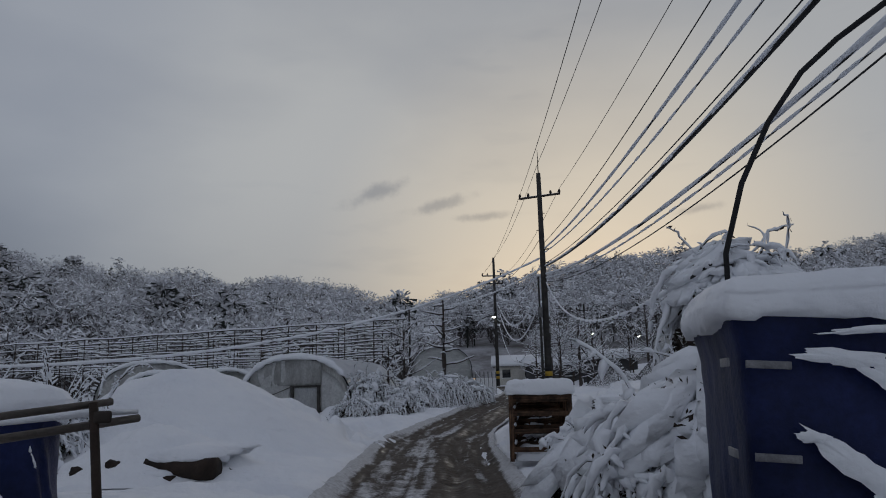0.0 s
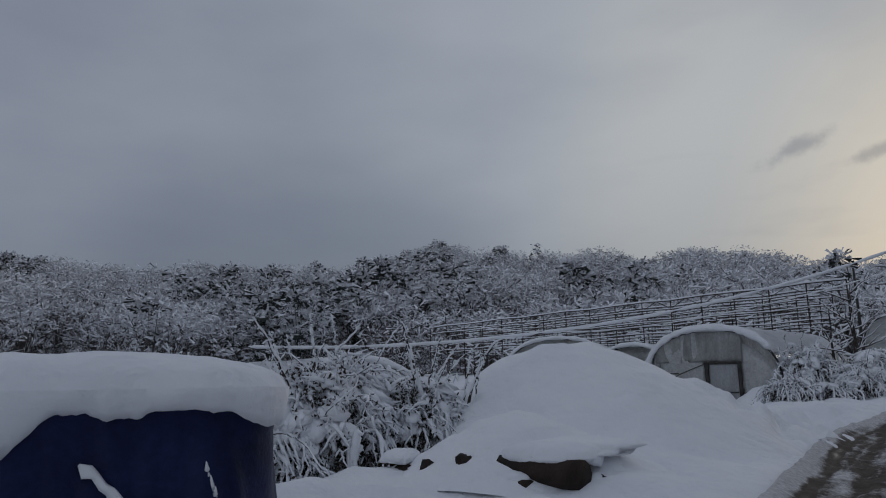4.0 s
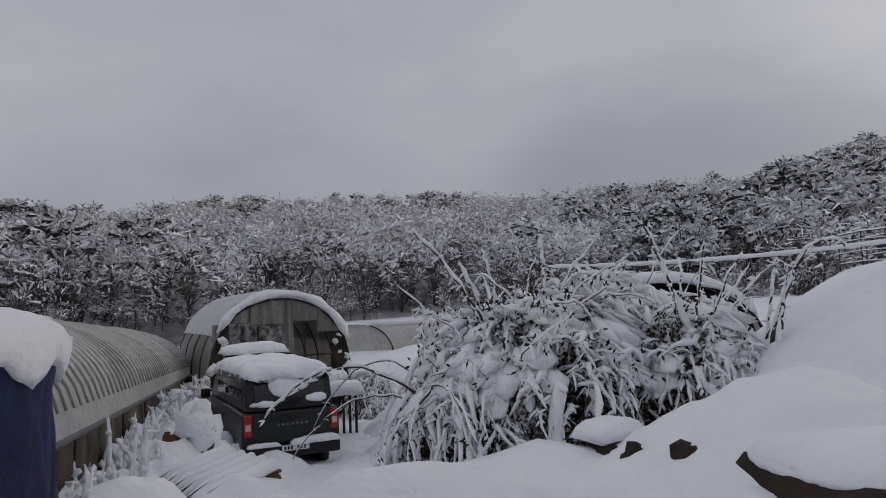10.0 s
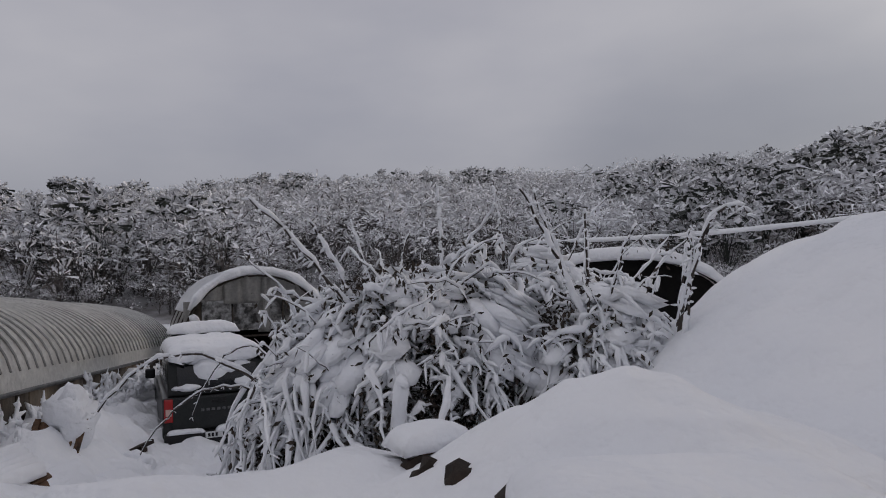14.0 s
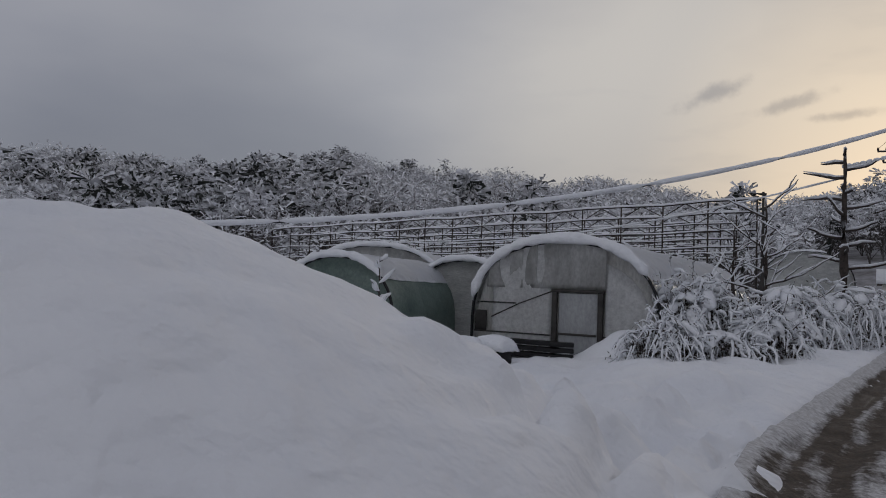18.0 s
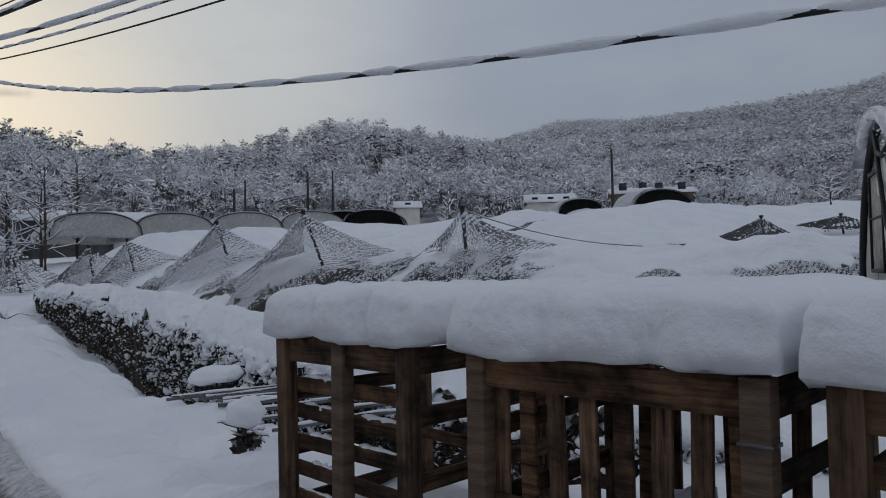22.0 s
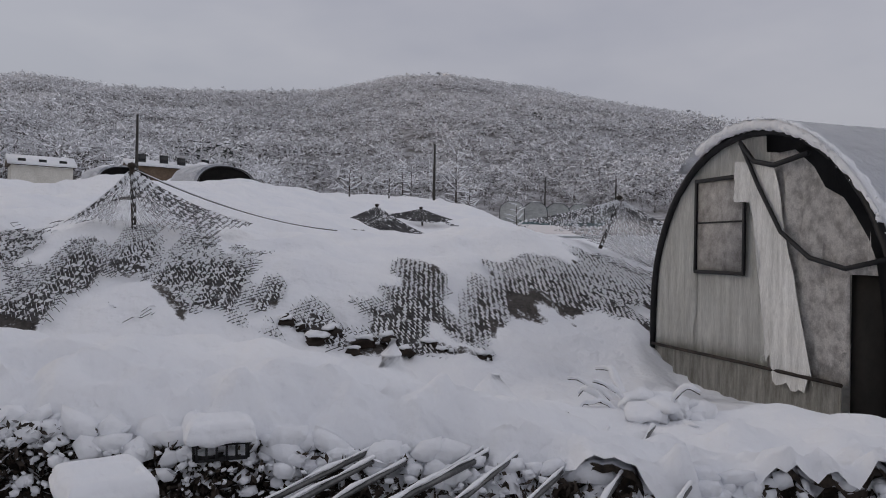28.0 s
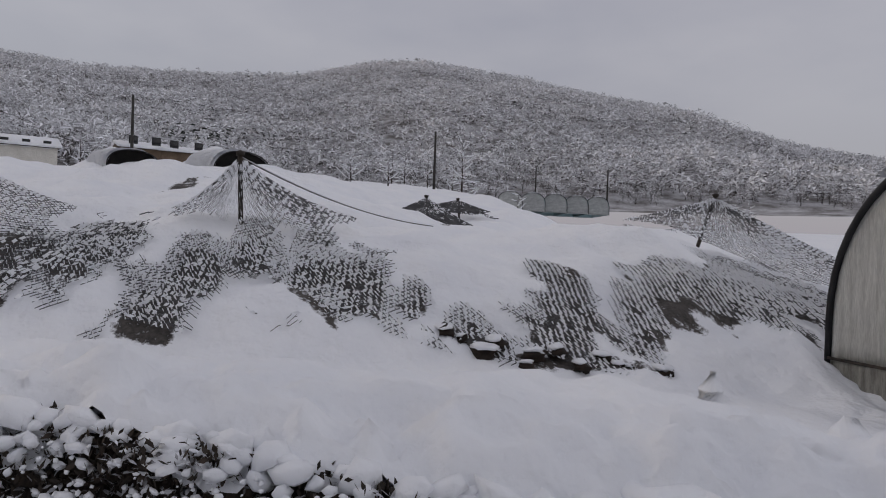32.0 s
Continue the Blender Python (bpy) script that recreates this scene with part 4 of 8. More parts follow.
def shrub(name, at, rx, ry, h, canes, leaves, lumps, label, seed, arch=0.5, cane_len=1.2, snow=0.045, lump=0.2, stuff_group="", dark=None, up=0.6):
    """A snow-laden thicket: dark leafy heart, arching canes, pads of snow."""
    random.seed(seed)
    rng = np.random.default_rng(seed)
    ob = thing(name, at, label, "bush", stuff_group)
    a = rng.uniform(0, 2 * np.pi, leaves)
    t = np.sqrt(rng.uniform(0, 1, leaves))
    zz = rng.uniform(0, 1, leaves) ** 0.8
    sp = np.stack([rx * 0.92 * t * np.cos(a), ry * 0.92 * t * np.sin(a), h * 0.9 * zz * np.sqrt(np.clip(1 - (t * 0.92) ** 2, 0.05, 1))], -1)
    lv = new("dead_foliage", leaf_mesh("dead_foliage", dark or LEAVES, sp, 0.07, seed))
    lv.parent = ob
    db, sb = bmesh.new(), bmesh.new()
    for _ in range(canes):
        a = rnd(0, 2 * math.pi)
        r0 = rnd(0, 0.6)
        p0 = (rx * r0 * math.cos(a), ry * r0 * math.sin(a), h * rnd(0.15, 0.7))
        L = cane_len * rnd(0.5, 1.2)
        p1 = (p0[0] + L * math.cos(a) * rnd(0.5, 1), p0[1] + L * math.sin(a) * rnd(0.5, 1), max(0.05, p0[2] + L * rnd(-0.4, up)))
        snowy_cane(db, sb, bend(p0, p1, arch * L * rnd(0.15, 0.5), 7, 0.02), 0.012, snow * rnd(0.6, 1.3))
    part("cane_tangle", db, BARK, ob)["kind"] = "stuff"
    for _ in range(lumps):
        a, t = rnd(0, 2 * math.pi), math.sqrt(rnd(0, 1))
        x, y = rx * t * math.cos(a), ry * t * math.sin(a)
        z = h * math.sqrt(max(0.04, 1 - t * t)) * rnd(0.82, 1.03)
        q = lump * rnd(0.5, 1.2)
        blob(sb, (x, y, z), (q * rnd(0.8, 2.0), q * rnd(0.7, 1.4), q * rnd(0.5, 0.9)), 1, 2, 0.45, seed)
    part("snow", sb, SNOW, ob, "snow lying on the branches")
    return ob


def arc_pts(half, rise, wall, n=18, power=2.3):
    """A hoop in x and z, from one foot over the top to the other."""
    out = []
    for i in range(n + 1):
        a = math.pi * i / n
        c, s = math.cos(a), math.sin(a)
        out.append((-half * math.copysign(abs(c) ** (2 / power), c), wall + (rise - wall) * abs(s) ** (2 / power)))
    return [(-half, 0.0)] + out + [(half, 0.0)]


def vault(bm, pts, y0, y1, ny, thick=0.0, lump=None, a=0, b=None):
    """A shell along y over the hoop's points a to b."""
    pts = pts[a:b]
    rows = []
    for j in range(ny + 1):
        y = y0 + (y1 - y0) * j / ny
        rows.append([bm.verts.new((x, y, z + (lump(x, y, i, len(pts)) if lump else 0))) for i, (x, z) in enumerate(pts)])
    for r, s in zip(rows, rows[1:]):
        for i in range(len(pts) - 1):
            bm.faces.new((r[i], s[i], s[i + 1], r[i + 1]))
    if thick:
        bmesh.ops.solidify(bm, geom=bm.faces[:], thickness=thick)
    return bm


def gable(bm, pts, y, x0=None, x1=None, z0=0.0, thick=0.03, fold=0.0, k=0, n=14):
    """An upright sheet that fills the hoop between x0 and x1, in soft folds."""
    xs = [p[0] for p in pts]
    zs = [p[1] for p in pts]
    order = sorted(set((round(x, 4), z) for x, z in zip(xs, zs)))
    X, Zt = [o[0] for o in order], [o[1] for o in order]
    lo, hi = (X[0] if x0 is None else x0), (X[-1] if x1 is None else x1)
    rows = []
    for i in range(n + 1):
        x = lo + (hi - lo) * i / n
        top = float(np.interp(x, X, Zt))
        col = []
        for j in range(9):
            z = z0 + (top - z0) * j / 8
            d = fold * (noise.noise((x * 5 + k, z * 0.8, k)) + 0.5 * noise.noise((x * 13, z * 1.5, k)))
            col.append(bm.verts.new((x, y + d, z)))
        rows.append(col)
    for a, b in zip(rows, rows[1:]):
        for j in range(8):
            bm.faces.new((a[j], b[j], b[j + 1], a[j + 1]))
    if thick:
        bmesh.ops.solidify(bm, geom=bm.faces[:], thickness=thick)
    return bm


def hoop_house(at, rz, half, rise, wall, length, film, front, label, snow=0.12, open_front=False, ribs=0, group="", cover=(0.25, 0.75), k=0, fold=0.05, name="greenhouse", lipped=True):
    """A plastic tunnel; its front gable stands at y = 0 and it runs back along +y."""
    random.seed(k)
    ob = thing(name, at, label, "greenhouse", group, rz=rz)
    pts = arc_pts(half, rise, wall)
    part("film_cover", vault(bmesh.new(), pts, 0, length, max(6, int(length * 2)), 0.02, lambda x, y, i, n: 0.025 * math.sin(y * 5) * noise.noise((x, y, k)) + 0.02 * noise.noise((x * 2, y * 2, k))), film, ob)
    if not open_front:
        part("front_gable", gable(bmesh.new(), pts, 0.05, fold=fold, k=k), front, ob)
    part("back_gable", gable(bmesh.new(), pts, length - 0.05, fold=fold, k=k + 1), film, ob)
    for j in range(ribs):
        y = length * j / max(1, ribs - 1)
        part("hoop", tube(bmesh.new(), [(x * 1.01, y, z * 1.008) for x, z in pts], 0.022, 5), STEEL, ob)
    part("front_hoop", tube(bmesh.new(), [(x * 1.012, -0.03, z * 1.01) for x, z in pts], 0.035, 6), DARKTARP, ob)
    if snow:
        n = len(pts)
        a, b = int(n * cover[0]), int(n * cover[1]) + 1
        up = [(x * 1.01, z * 1.012) for x, z in pts]

        def lump(x, y, i, m):
            e = abs(math.sin(math.pi * i / (m - 1))) ** 0.5
            return snow * e * (1 + 0.35 * noise.noise((x * 1.2, y * 0.9, k))) + 0.03 * noise.noise((x * 4, y * 4, k))

        lip = [Vector((x, -0.10 + rnd(-0.02, 0.02), z + snow * 0.55)) for x, z in up[max(1, a):b]]
        lip = [p.lerp(q, f) for p, q in zip(lip, lip[1:]) for f in (0, 0.5)] + lip[-1:]
        if lipped:
            part("snow", tube(bmesh.new(), lip, [0.02] + [snow * rnd(0.5, 0.9) for _ in lip[2:]] + [0.02], 8), SNOW, ob, "lip of snow over the gable")
        part("snow_on_roof", vault(bmesh.new(), up, -0.12 if lipped else 0.25, length + 0.1, max(10, int(length * 4)), 0.05, lump, a, b), SNOW, ob)
    return ob


def snowy_tree(name, at, height, spread, seed, label, levels=3, kids=5, r0=0.09, snow=0.03, lean=(0, 0), low=0.25, up=0.55):
    """A bare tree: tapered trunk, limbs, twigs, with snow along them."""
    random.seed(seed)
    ob = thing(name, at, label, "tree")
    tb, lb, sb = bmesh.new(), bmesh.new(), bmesh.new()
    trunk = [Vector((lean[0] * t + rnd(-0.03, 0.03) * height * 0.2, lean[1] * t + rnd(-0.03, 0.03) * height * 0.2, height * t)) for t in (i / 8 for i in range(9))]
    trunk[0] = Vector((0, 0, -0.3))
    tube(tb, trunk, [r0 * (1 - 0.8 * i / 8) for i in range(9)], 8)

    def grow(base, d, L, r, lvl):
        pts = [base]
        p = base.copy()
        for i in range(5):
            d = (d + Vector((rnd(-0.25, 0.25), rnd(-0.25, 0.25), rnd(-0.2, 0.22)))).normalized()
            p = p + d * L / 5
            pts.append(p.copy())
        snowy_cane(lb, sb, pts, r, snow * (0.6 + 0.5 * lvl / levels))
        if lvl > 1:
            for _ in range(kids):
                q = pts[random.randint(1, 5)]
                e = (d + Vector((rnd(-1, 1), rnd(-1, 1), rnd(-0.3, 0.6)))).normalized()
                grow(q.copy(), e, L * rnd(0.4, 0.65), r * 0.5, lvl - 1)

    n = int(9 + height * 1.5)
    for i in range(n):
        t = low + (1 - low) * i / n
        base = trunk[0].lerp(trunk[8], t)
        a = i * 2.4 + rnd(-0.4, 0.4)
        grow(base, Vector((math.cos(a), math.sin(a), rnd(0.0, up))).normalized(), spread * (1.05 - 0.6 * t) * rnd(0.7, 1.1), r0 * 0.32, levels - 1)
    part("trunk", tb, BARK, ob)
    part("branchwork", lb, BARK, ob)["kind"] = "stuff"
    part("snow", sb, SNOW, ob, "snow along the limbs")
    return ob


# ---------------------------------------------------------------- the yard on the left
def snow_dome(name, label, cx, cy, rx0, rx1, ry0, ry1, top, k, category="snow heap", n=110):
    """A heap under smooth snow, with its own spread to each side."""
    us = np.linspace(-1.15, 1.15, n)
    U, V = np.meshgrid(us, us)
    X = cx + np.where(U < 0, U * rx0, U * rx1)
    Y = cy + np.where(V < 0, V * ry0, V * ry1)
    R = np.sqrt(U**2 + V**2)
    R = R * (1 + 0.09 * fbm(U, V, 0.9, k))
    prof = np.interp(R, [0, 0.12, 0.3, 0.5, 0.7, 0.85, 1.0, 1.2, 1.6], [1, 0.97, 0.86, 0.67, 0.42, 0.22, 0.05, -0.12, -0.5])
    base = ground_z(X, Y)
    Z = base + (top - ground_z(cx, cy)) * prof + (0.09 * fbm(X, Y, 1.3, k + 1) + 0.05 * fbm(X, Y, 0.5, k + 2) - 0.05 * np.clip(fbm(X, Y, 0.33, k + 3, 2) - 0.25, 0, 1)) * np.clip(1.15 - R, 0, 1)
    Z = Z + trample(X, Y)
    ob = new(name, grid_mesh(name, X, Y, Z, SNOW))
    return tagged(ob, label, category)


snow_dome("snow_mound", "tall rounded earth mound buried under smooth snow", -6.2, 17.0, 4.2, 4.0, 3.2, 5.6, 2.12, 60)
snow_dome("covered_heap", "low log heap under a lumpy snow blanket", -5.2, 13.2, 2.0, 2.1, 1.45, 1.8, 0.90, 70, "log heap")


def log(at, rz, length, r, label, ry=0.0):
    ob = thing("log", at, label, "log", rz=rz)
    bm = bmesh.new()
    tube(bm, [(length * (i / 6 - 0.5), rnd(-0.01, 0.01), rnd(-0.012, 0.012)) for i in range(7)], [r * rnd(0.93, 1.06) for _ in range(7)], 10)
    part("trunk", bm, LOGDARK, ob)
    part("snow", drift_cap(length * 0.98, r * 5.0, r * 1.1, at[0], (-0.04, r * 1.75, r * 0.72), 3.0, 0.07, 140), SNOW, ob, "snow blanket lying back from the log")
    return ob


random.seed(3)
log((-4.4, 12.14, 0.34), -14, 1.35, 0.18, "dark rotting log end half under snow")
log((-4.75, 11.98, 0.16), -14, 0.75, 0.11, "short snow-covered log lying before the heap")
for x, y, z, s in ((-6.5, 12.2, 0.24, 0.14), (-6.05, 12.16, 0.26, 0.19), (-5.45, 12.16, 0.40, 0.15), (-5.25, 12.2, 0.30, 0.10), (-3.55, 12.3, 0.22, 0.12), (-3.3, 12.6, 0.2, 0.1)):
    ob = thing("log", (x, y, z), "dark log end poking out of the snow", "log", "log ends in the heap", rz=30)
    end = blob(bmesh.new(), (0, 0.02, 0), (s, 0.10, s * 0.8), 1, 2, 0.6, x)
    part("trunk", end, LOGDARK, ob)
for x, y, z, rx, ry, rz in ((-4.4, 13.0, 0.56, 1.0, 0.7, 0.14), (-3.3, 12.75, 0.14, 0.5, 0.6, 0.2)):
    ob = thing("snow_pillow", (x, y, z), "rounded pillow of snow on the log heap", "snow", "pillows on the log heap", rz=-12)
    part("pillow", blob(bmesh.new(), (0, 0, 0), (rx, ry, rz), 1, 3, 0.22, x), SNOW, ob)
ob = thing("board", (-6.7, 12.4, 0.34), "short board under snow at the heap", "board", rz=8)
part("plank", new_box((0, 0, 0), (0.36, 0.5, 0.035), bev=0.006), WOOD, ob)
part("snow", snow_slab(0.4, 0.56, 0.16, 10, 10, 4, 0.03, 0.03, (0, 0, 0.018)), SNOW, ob)

# strands of snow along drooping stems
def strand_mesh(name, P, R, mat, parent, label="", sides=5, flat=0.9):
    """Many tapered tubes in one mesh: points n x k x 3 and radii n x k."""
    n, k, _ = P.shape
    T = np.gradient(P, axis=1)
    T /= np.linalg.norm(T, axis=2)[..., None] + 1e-9
    S = np.cross(T, np.array([0.02, 0.03, 1.0]))
    S /= np.linalg.norm(S, axis=2)[..., None] + 1e-9
    U = np.cross(S, T)
    a = 2 * np.pi * np.arange(sides) / sides
    V = P[:, :, None] + R[:, :, None, None] * (np.cos(a)[:, None] * S[:, :, None] + flat * np.sin(a)[:, None] * U[:, :, None])
    idx = np.arange(n * k * sides).reshape(n, k, sides)
    q = np.stack([idx[:, :-1], np.roll(idx[:, :-1], -1, 2), np.roll(idx[:, 1:], -1, 2), idx[:, 1:]], -1).reshape(-1, 4)
    ob = new(name, raw_mesh(name, V.reshape(-1, 3), q, mat))
    ob.parent = parent
    ob["kind"] = "stuff"
    return tagged(ob, label)


def drape(rng, n, rx, ry, h, r_from, r_to, length, arch, droop, seed, k=10):
    """Stems that start on a dome, rise a little and bow outwards and down."""
    a = rng.uniform(0, 2 * np.pi, n)
    r0 = np.sqrt(rng.uniform(r_from**2, r_to**2, n))
    hump = 1 + 0.22 * fbm(np.cos(a) * r0 * rx, np.sin(a) * r0 * ry, 0.9, seed % 50, 2)
    z0 = h * np.sqrt(np.clip(1 - r0**2.2, 0.05, 1)) * rng.uniform(0.72, 1.0, n) * hump
    b = a + rng.normal(0, 0.9, n)
    L = rng.uniform(*length, n)
    t = np.linspace(0, 1, k)[None]
    up, dn = rng.uniform(*arch, n)[:, None], rng.uniform(*droop, n)[:, None]
    curl = rng.normal(0, 0.9, n)[:, None]
    x = (rx * r0 * np.cos(a))[:, None] + L[:, None] * 0.8 * t * np.cos(b[:, None] + curl * t)
    y = (ry * r0 * np.sin(a))[:, None] + L[:, None] * 0.8 * t * np.sin(b[:, None] + curl * t)
    z = z0[:, None] + L[:, None] * (up * t - dn * t * t)
    P = np.stack([x, y, np.maximum(z, 0.03)], -1)
    return P + np.cumsum(rng.normal(0, 0.018, P.shape), 1)


def load(rng, n, k, lo, hi):
    """How thick the snow lies along n stems."""
    t = np.linspace(0, 1, k)[None]
    return rng.uniform(lo, hi, (n, 1)) * np.maximum(0.12, np.sin(np.pi * (0.08 + 0.86 * t))) * rng.uniform(0.55, 1.4, (n, k))


def bramble(at, rx, ry, h, seed, label, lumps, stems, curtain, leaves, name="thicket", clot=1.0):
    """A bramble heap: bowed stems carrying ridges of snow, fingers of snowy leaves, and a drooping curtain round its foot."""
    random.seed(seed)
    rng = np.random.default_rng(seed)
    ob = thing(name, at, label, "thicket" if name == "thicket" else "bush")
    a = rng.uniform(0, 2 * np.pi, leaves)
    t = np.sqrt(rng.uniform(0, 1, leaves)) * 0.95
    zz = rng.uniform(0.02, 0.92, leaves) * h * np.sqrt(np.clip(1 - t**2, 0.08, 1))
    lv = new("dead_foliage", leaf_mesh("dead_foliage", LEAVES, np.stack([rx * t * np.cos(a), ry * t * np.sin(a), zz], -1), 0.045, seed))
    lv.parent = ob
    lv["kind"] = "stuff"
    small = min(1.0, 0.35 + 0.55 * rx)
    top = drape(rng, stems, rx, ry, h, 0.0, 0.9, (0.22 * small, 0.75 * small), (0.0, 0.7), (0.3, 1.6), seed)
    foot = drape(rng, curtain, rx, ry, h, 0.55, 0.98, (0.35 * small, 0.85 * small), (0.0, 0.5), (1.0, 2.4), seed)
    wild = drape(rng, max(2, stems // 14), rx, ry, h, 0.1, 0.8, (0.5 * small, 1.0 * small), (0.8, 1.5), (0.2, 0.7), seed)
    P = np.concatenate([top, foot, wild])
    n, k, _ = P.shape
    R = np.concatenate([load(rng, stems, k, 0.020 * clot, 0.052 * clot), load(rng, curtain, k, 0.014 * clot, 0.036 * clot), load(rng, len(wild), k, 0.012, 0.026)])
    strand_mesh("stem_tangle", P, np.full((n, k), 0.009) * np.linspace(1.2, 0.4, k), BARK, ob, sides=3)
    strand_mesh("snow", P + np.array([0, 0, 1.0]) * (0.5 * R + 0.006)[..., None], R, SNOW, ob, "ridges of snow along the bowed stems", 5, 0.85)
    # leaves hanging off the stems in snowy fingers
    m = n * (5 if name == "thicket" else 3)
    i, j = rng.integers(0, n, m), rng.integers(1, k, m)
    d = rng.normal(0, 0.8, (m, 3)) + np.array([0, 0, -0.5])
    d /= np.linalg.norm(d, axis=1)[:, None]
    q = np.linspace(0, 1, 4)[None, :, None]
    L = rng.uniform(0.05, 0.17, (m, 1, 1))
    F = P[i, j][:, None] + d[:, None] * q * L + np.array([0, 0, -0.35]) * q * q * L
    F[..., 2] = np.maximum(F[..., 2], 0.02)
    strand_mesh("snow", F, rng.uniform(0.010, 0.028, (m, 1)) * clot * np.array([[0.8, 1.15, 1.0, 0.25]]), SNOW, ob, "snowy leaf tips", 4, 0.8)
    m = n * (9 if name == "thicket" else 4)
    i, j = rng.integers(0, n, m), rng.integers(1, k, m)
    lv = new("dead_foliage", leaf_mesh("dead_foliage", LEAVES, P[i, j] + rng.normal(0, 0.05, (m, 3)) - np.array([0, 0, 0.05]), 0.04, seed + 1, 1.2))
    lv.parent = ob
    lv["kind"] = "stuff"
    # pads where the snow has run together
    pads = []
    for _ in range(lumps):
        a, t = rnd(0, 2 * math.pi), math.sqrt(rnd(0, 1)) * 0.9
        x, y = math.cos(a) * t, math.sin(a) * t
        if noise.noise((rx * x * 1.6, ry * y * 1.6, seed + 3.3)) > 0.16:
            continue
        z = h * math.sqrt(1 - t**2.2) * rnd(0.84, 0.99) * (1 + 0.22 * float(fbm(np.array([x * rx]), np.array([y * ry]), 0.9, seed % 50, 2)[0]))
        w = (0.05 + 0.15 * rnd(0, 1) ** 1.6) * clot
        lean = 50 * t
        m4 = pose(rx * x, ry * y, z, 0, 0, math.degrees(a)) @ pose(0, 0, 0, 0, lean + rnd(-12, 12), 0)
        pads.append(squash(m4, w * rnd(1.1, 2.4), w * rnd(0.7, 1.2), w * rnd(0.32, 0.5)))
    if pads:
        blob_cloud("snow", pads, ob, "pads of snow over the crown")
    return ob


def thicket():
    bramble((-9.0, 13.1, gz(-9, 13.1) - 0.1), 1.4, 1.7, 2.4, 21, "large bramble thicket bowed down under snow", 1300, 300, 50, 14000)
    bramble((-8.9, 12.15, gz(-8.9, 12.15) - 0.1), 0.8, 0.8, 1.45, 22, "drooping bramble with snow along every stem", 340, 110, 190, 11000)
    bramble((-9.6, 14.9, gz(-9.6, 14.9) - 0.1), 1.3, 1.0, 2.6, 26, "back of the bramble thicket heaped with snow", 600, 140, 30, 4000)
    bramble((-8.0, 14.75, gz(-8.0, 14.75)), 0.8, 0.85, 1.75, 23, "tangled brambles leaning on the mound", 420, 150, 30, 6000)
    random.seed(24)
    fan = (-8.98, 12.82, 0.95)
    right = (-7.85, 14.6, 1.1)
    for p0, p1, up, r, s in ((fan, (-8.62, 11.34, 2.44), 0.12, 0.02, 0.075), (fan, (-8.97, 11.98, 2.27), 0.10, 0.02, 0.07), (fan, (-8.75, 11.75, 2.0), 0.16, 0.016, 0.055), (fan, (-9.05, 12.45, 2.25), 0.06, 0.016, 0.05), (fan, (-8.7, 13.0, 2.2), 0.05, 0.014, 0.035),
                             (fan, (-8.2, 13.7, 1.75), 0.15, 0.014, 0.04), (fan, (-9.4, 11.6, 1.55), 0.2, 0.016, 0.06), (right, (-7.61, 13.71, 2.48), 0.10, 0.022, 0.075), (right, (-7.75, 13.95, 2.45), 0.04, 0.018, 0.055), (right, (-7.04, 14.08, 2.16), 0.08, 0.02, 0.06),
                             (right, (-7.0, 14.6, 2.05), 0.2, 0.016, 0.05), (right, (-8.3, 14.9, 2.1), 0.2, 0.016, 0.05), ((-7.3, 15.2, 1.25), (-6.05, 15.0, 2.05), 0.5, 0.02, 0.06), ((-7.2, 15.2, 1.25), (-6.5, 15.1, 2.0), 0.3, 0.016, 0.045), ((-7.35, 15.3, 1.3), (-7.2, 15.35, 2.0), 0.05, 0.018, 0.05),
                             ((-7.0, 15.1, 1.2), (-6.85, 15.1, 1.9), 0.04, 0.018, 0.06), ((-9.3, 11.8, 1.0), (-11.3, 10.9, 0.0), 0.55, 0.012, 0.02), ((-9.0, 11.4, 0.95), (-9.9, 9.9, 0.35), 0.45, 0.02, 0.06), ((-9.1, 11.6, 0.7), (-10.2, 10.3, -0.2), 0.45, 0.012, 0.02), ((-8.6, 11.4, 0.9), (-7.2, 11.3, 0.3), 0.35, 0.012, 0.035),
                             ((-9.6, 13.6, 2.0), (-9.7, 13.7, 2.75), 0.05, 0.02, 0.06), ((-9.9, 14.6, 2.2), (-10.0, 14.6, 2.9), 0.05, 0.02, 0.06)):
        ob = thing("bramble_cane", p0, "long bramble cane under a ridge of snow", "branch", "bramble canes")
        d, w = bmesh.new(), bmesh.new()
        q = Vector(p1) - Vector(p0)
        pts = bend((rnd(-0.1, 0.1), rnd(-0.1, 0.1), -0.35), q, up, 16, 0.018)
        tube(d, pts, [r * (1 - 0.6 * i / 15) for i in range(16)], 6)
        i = 1
        while i < 15:
            j = min(15, i + random.randint(2, 6))
            run = [pts[k] + Vector((0, 0, 0.012 + s * 0.22)) for k in range(i, j + 1)]
            tube(w, run, [s * (0.2 if k in (0, j - i) else rnd(0.4, 0.62)) * (1 - 0.35 * (i + k) / 16) for k in range(j - i + 1)], 7, 0.95)
            i = j + (0 if rnd(0, 1) < 0.6 else 1)
        for p in pts[3:]:
            for _ in range(2):
                e = Vector((rnd(-1, 1), rnd(-1, 1), rnd(-0.8, 0.2))) * rnd(0.04, 0.10)
                tube(w, [p, p + e * 0.6, p + e], [s * 0.2, s * 0.22, 0.004], 5)
        part("stem", d, BARK, ob)
        part("snow", w, SNOW, ob)
    ob = thing("stake", (-7.6, 12.45, gz(-7.6, 12.45)), "leaning stake wholly sheathed in snow", "stake")
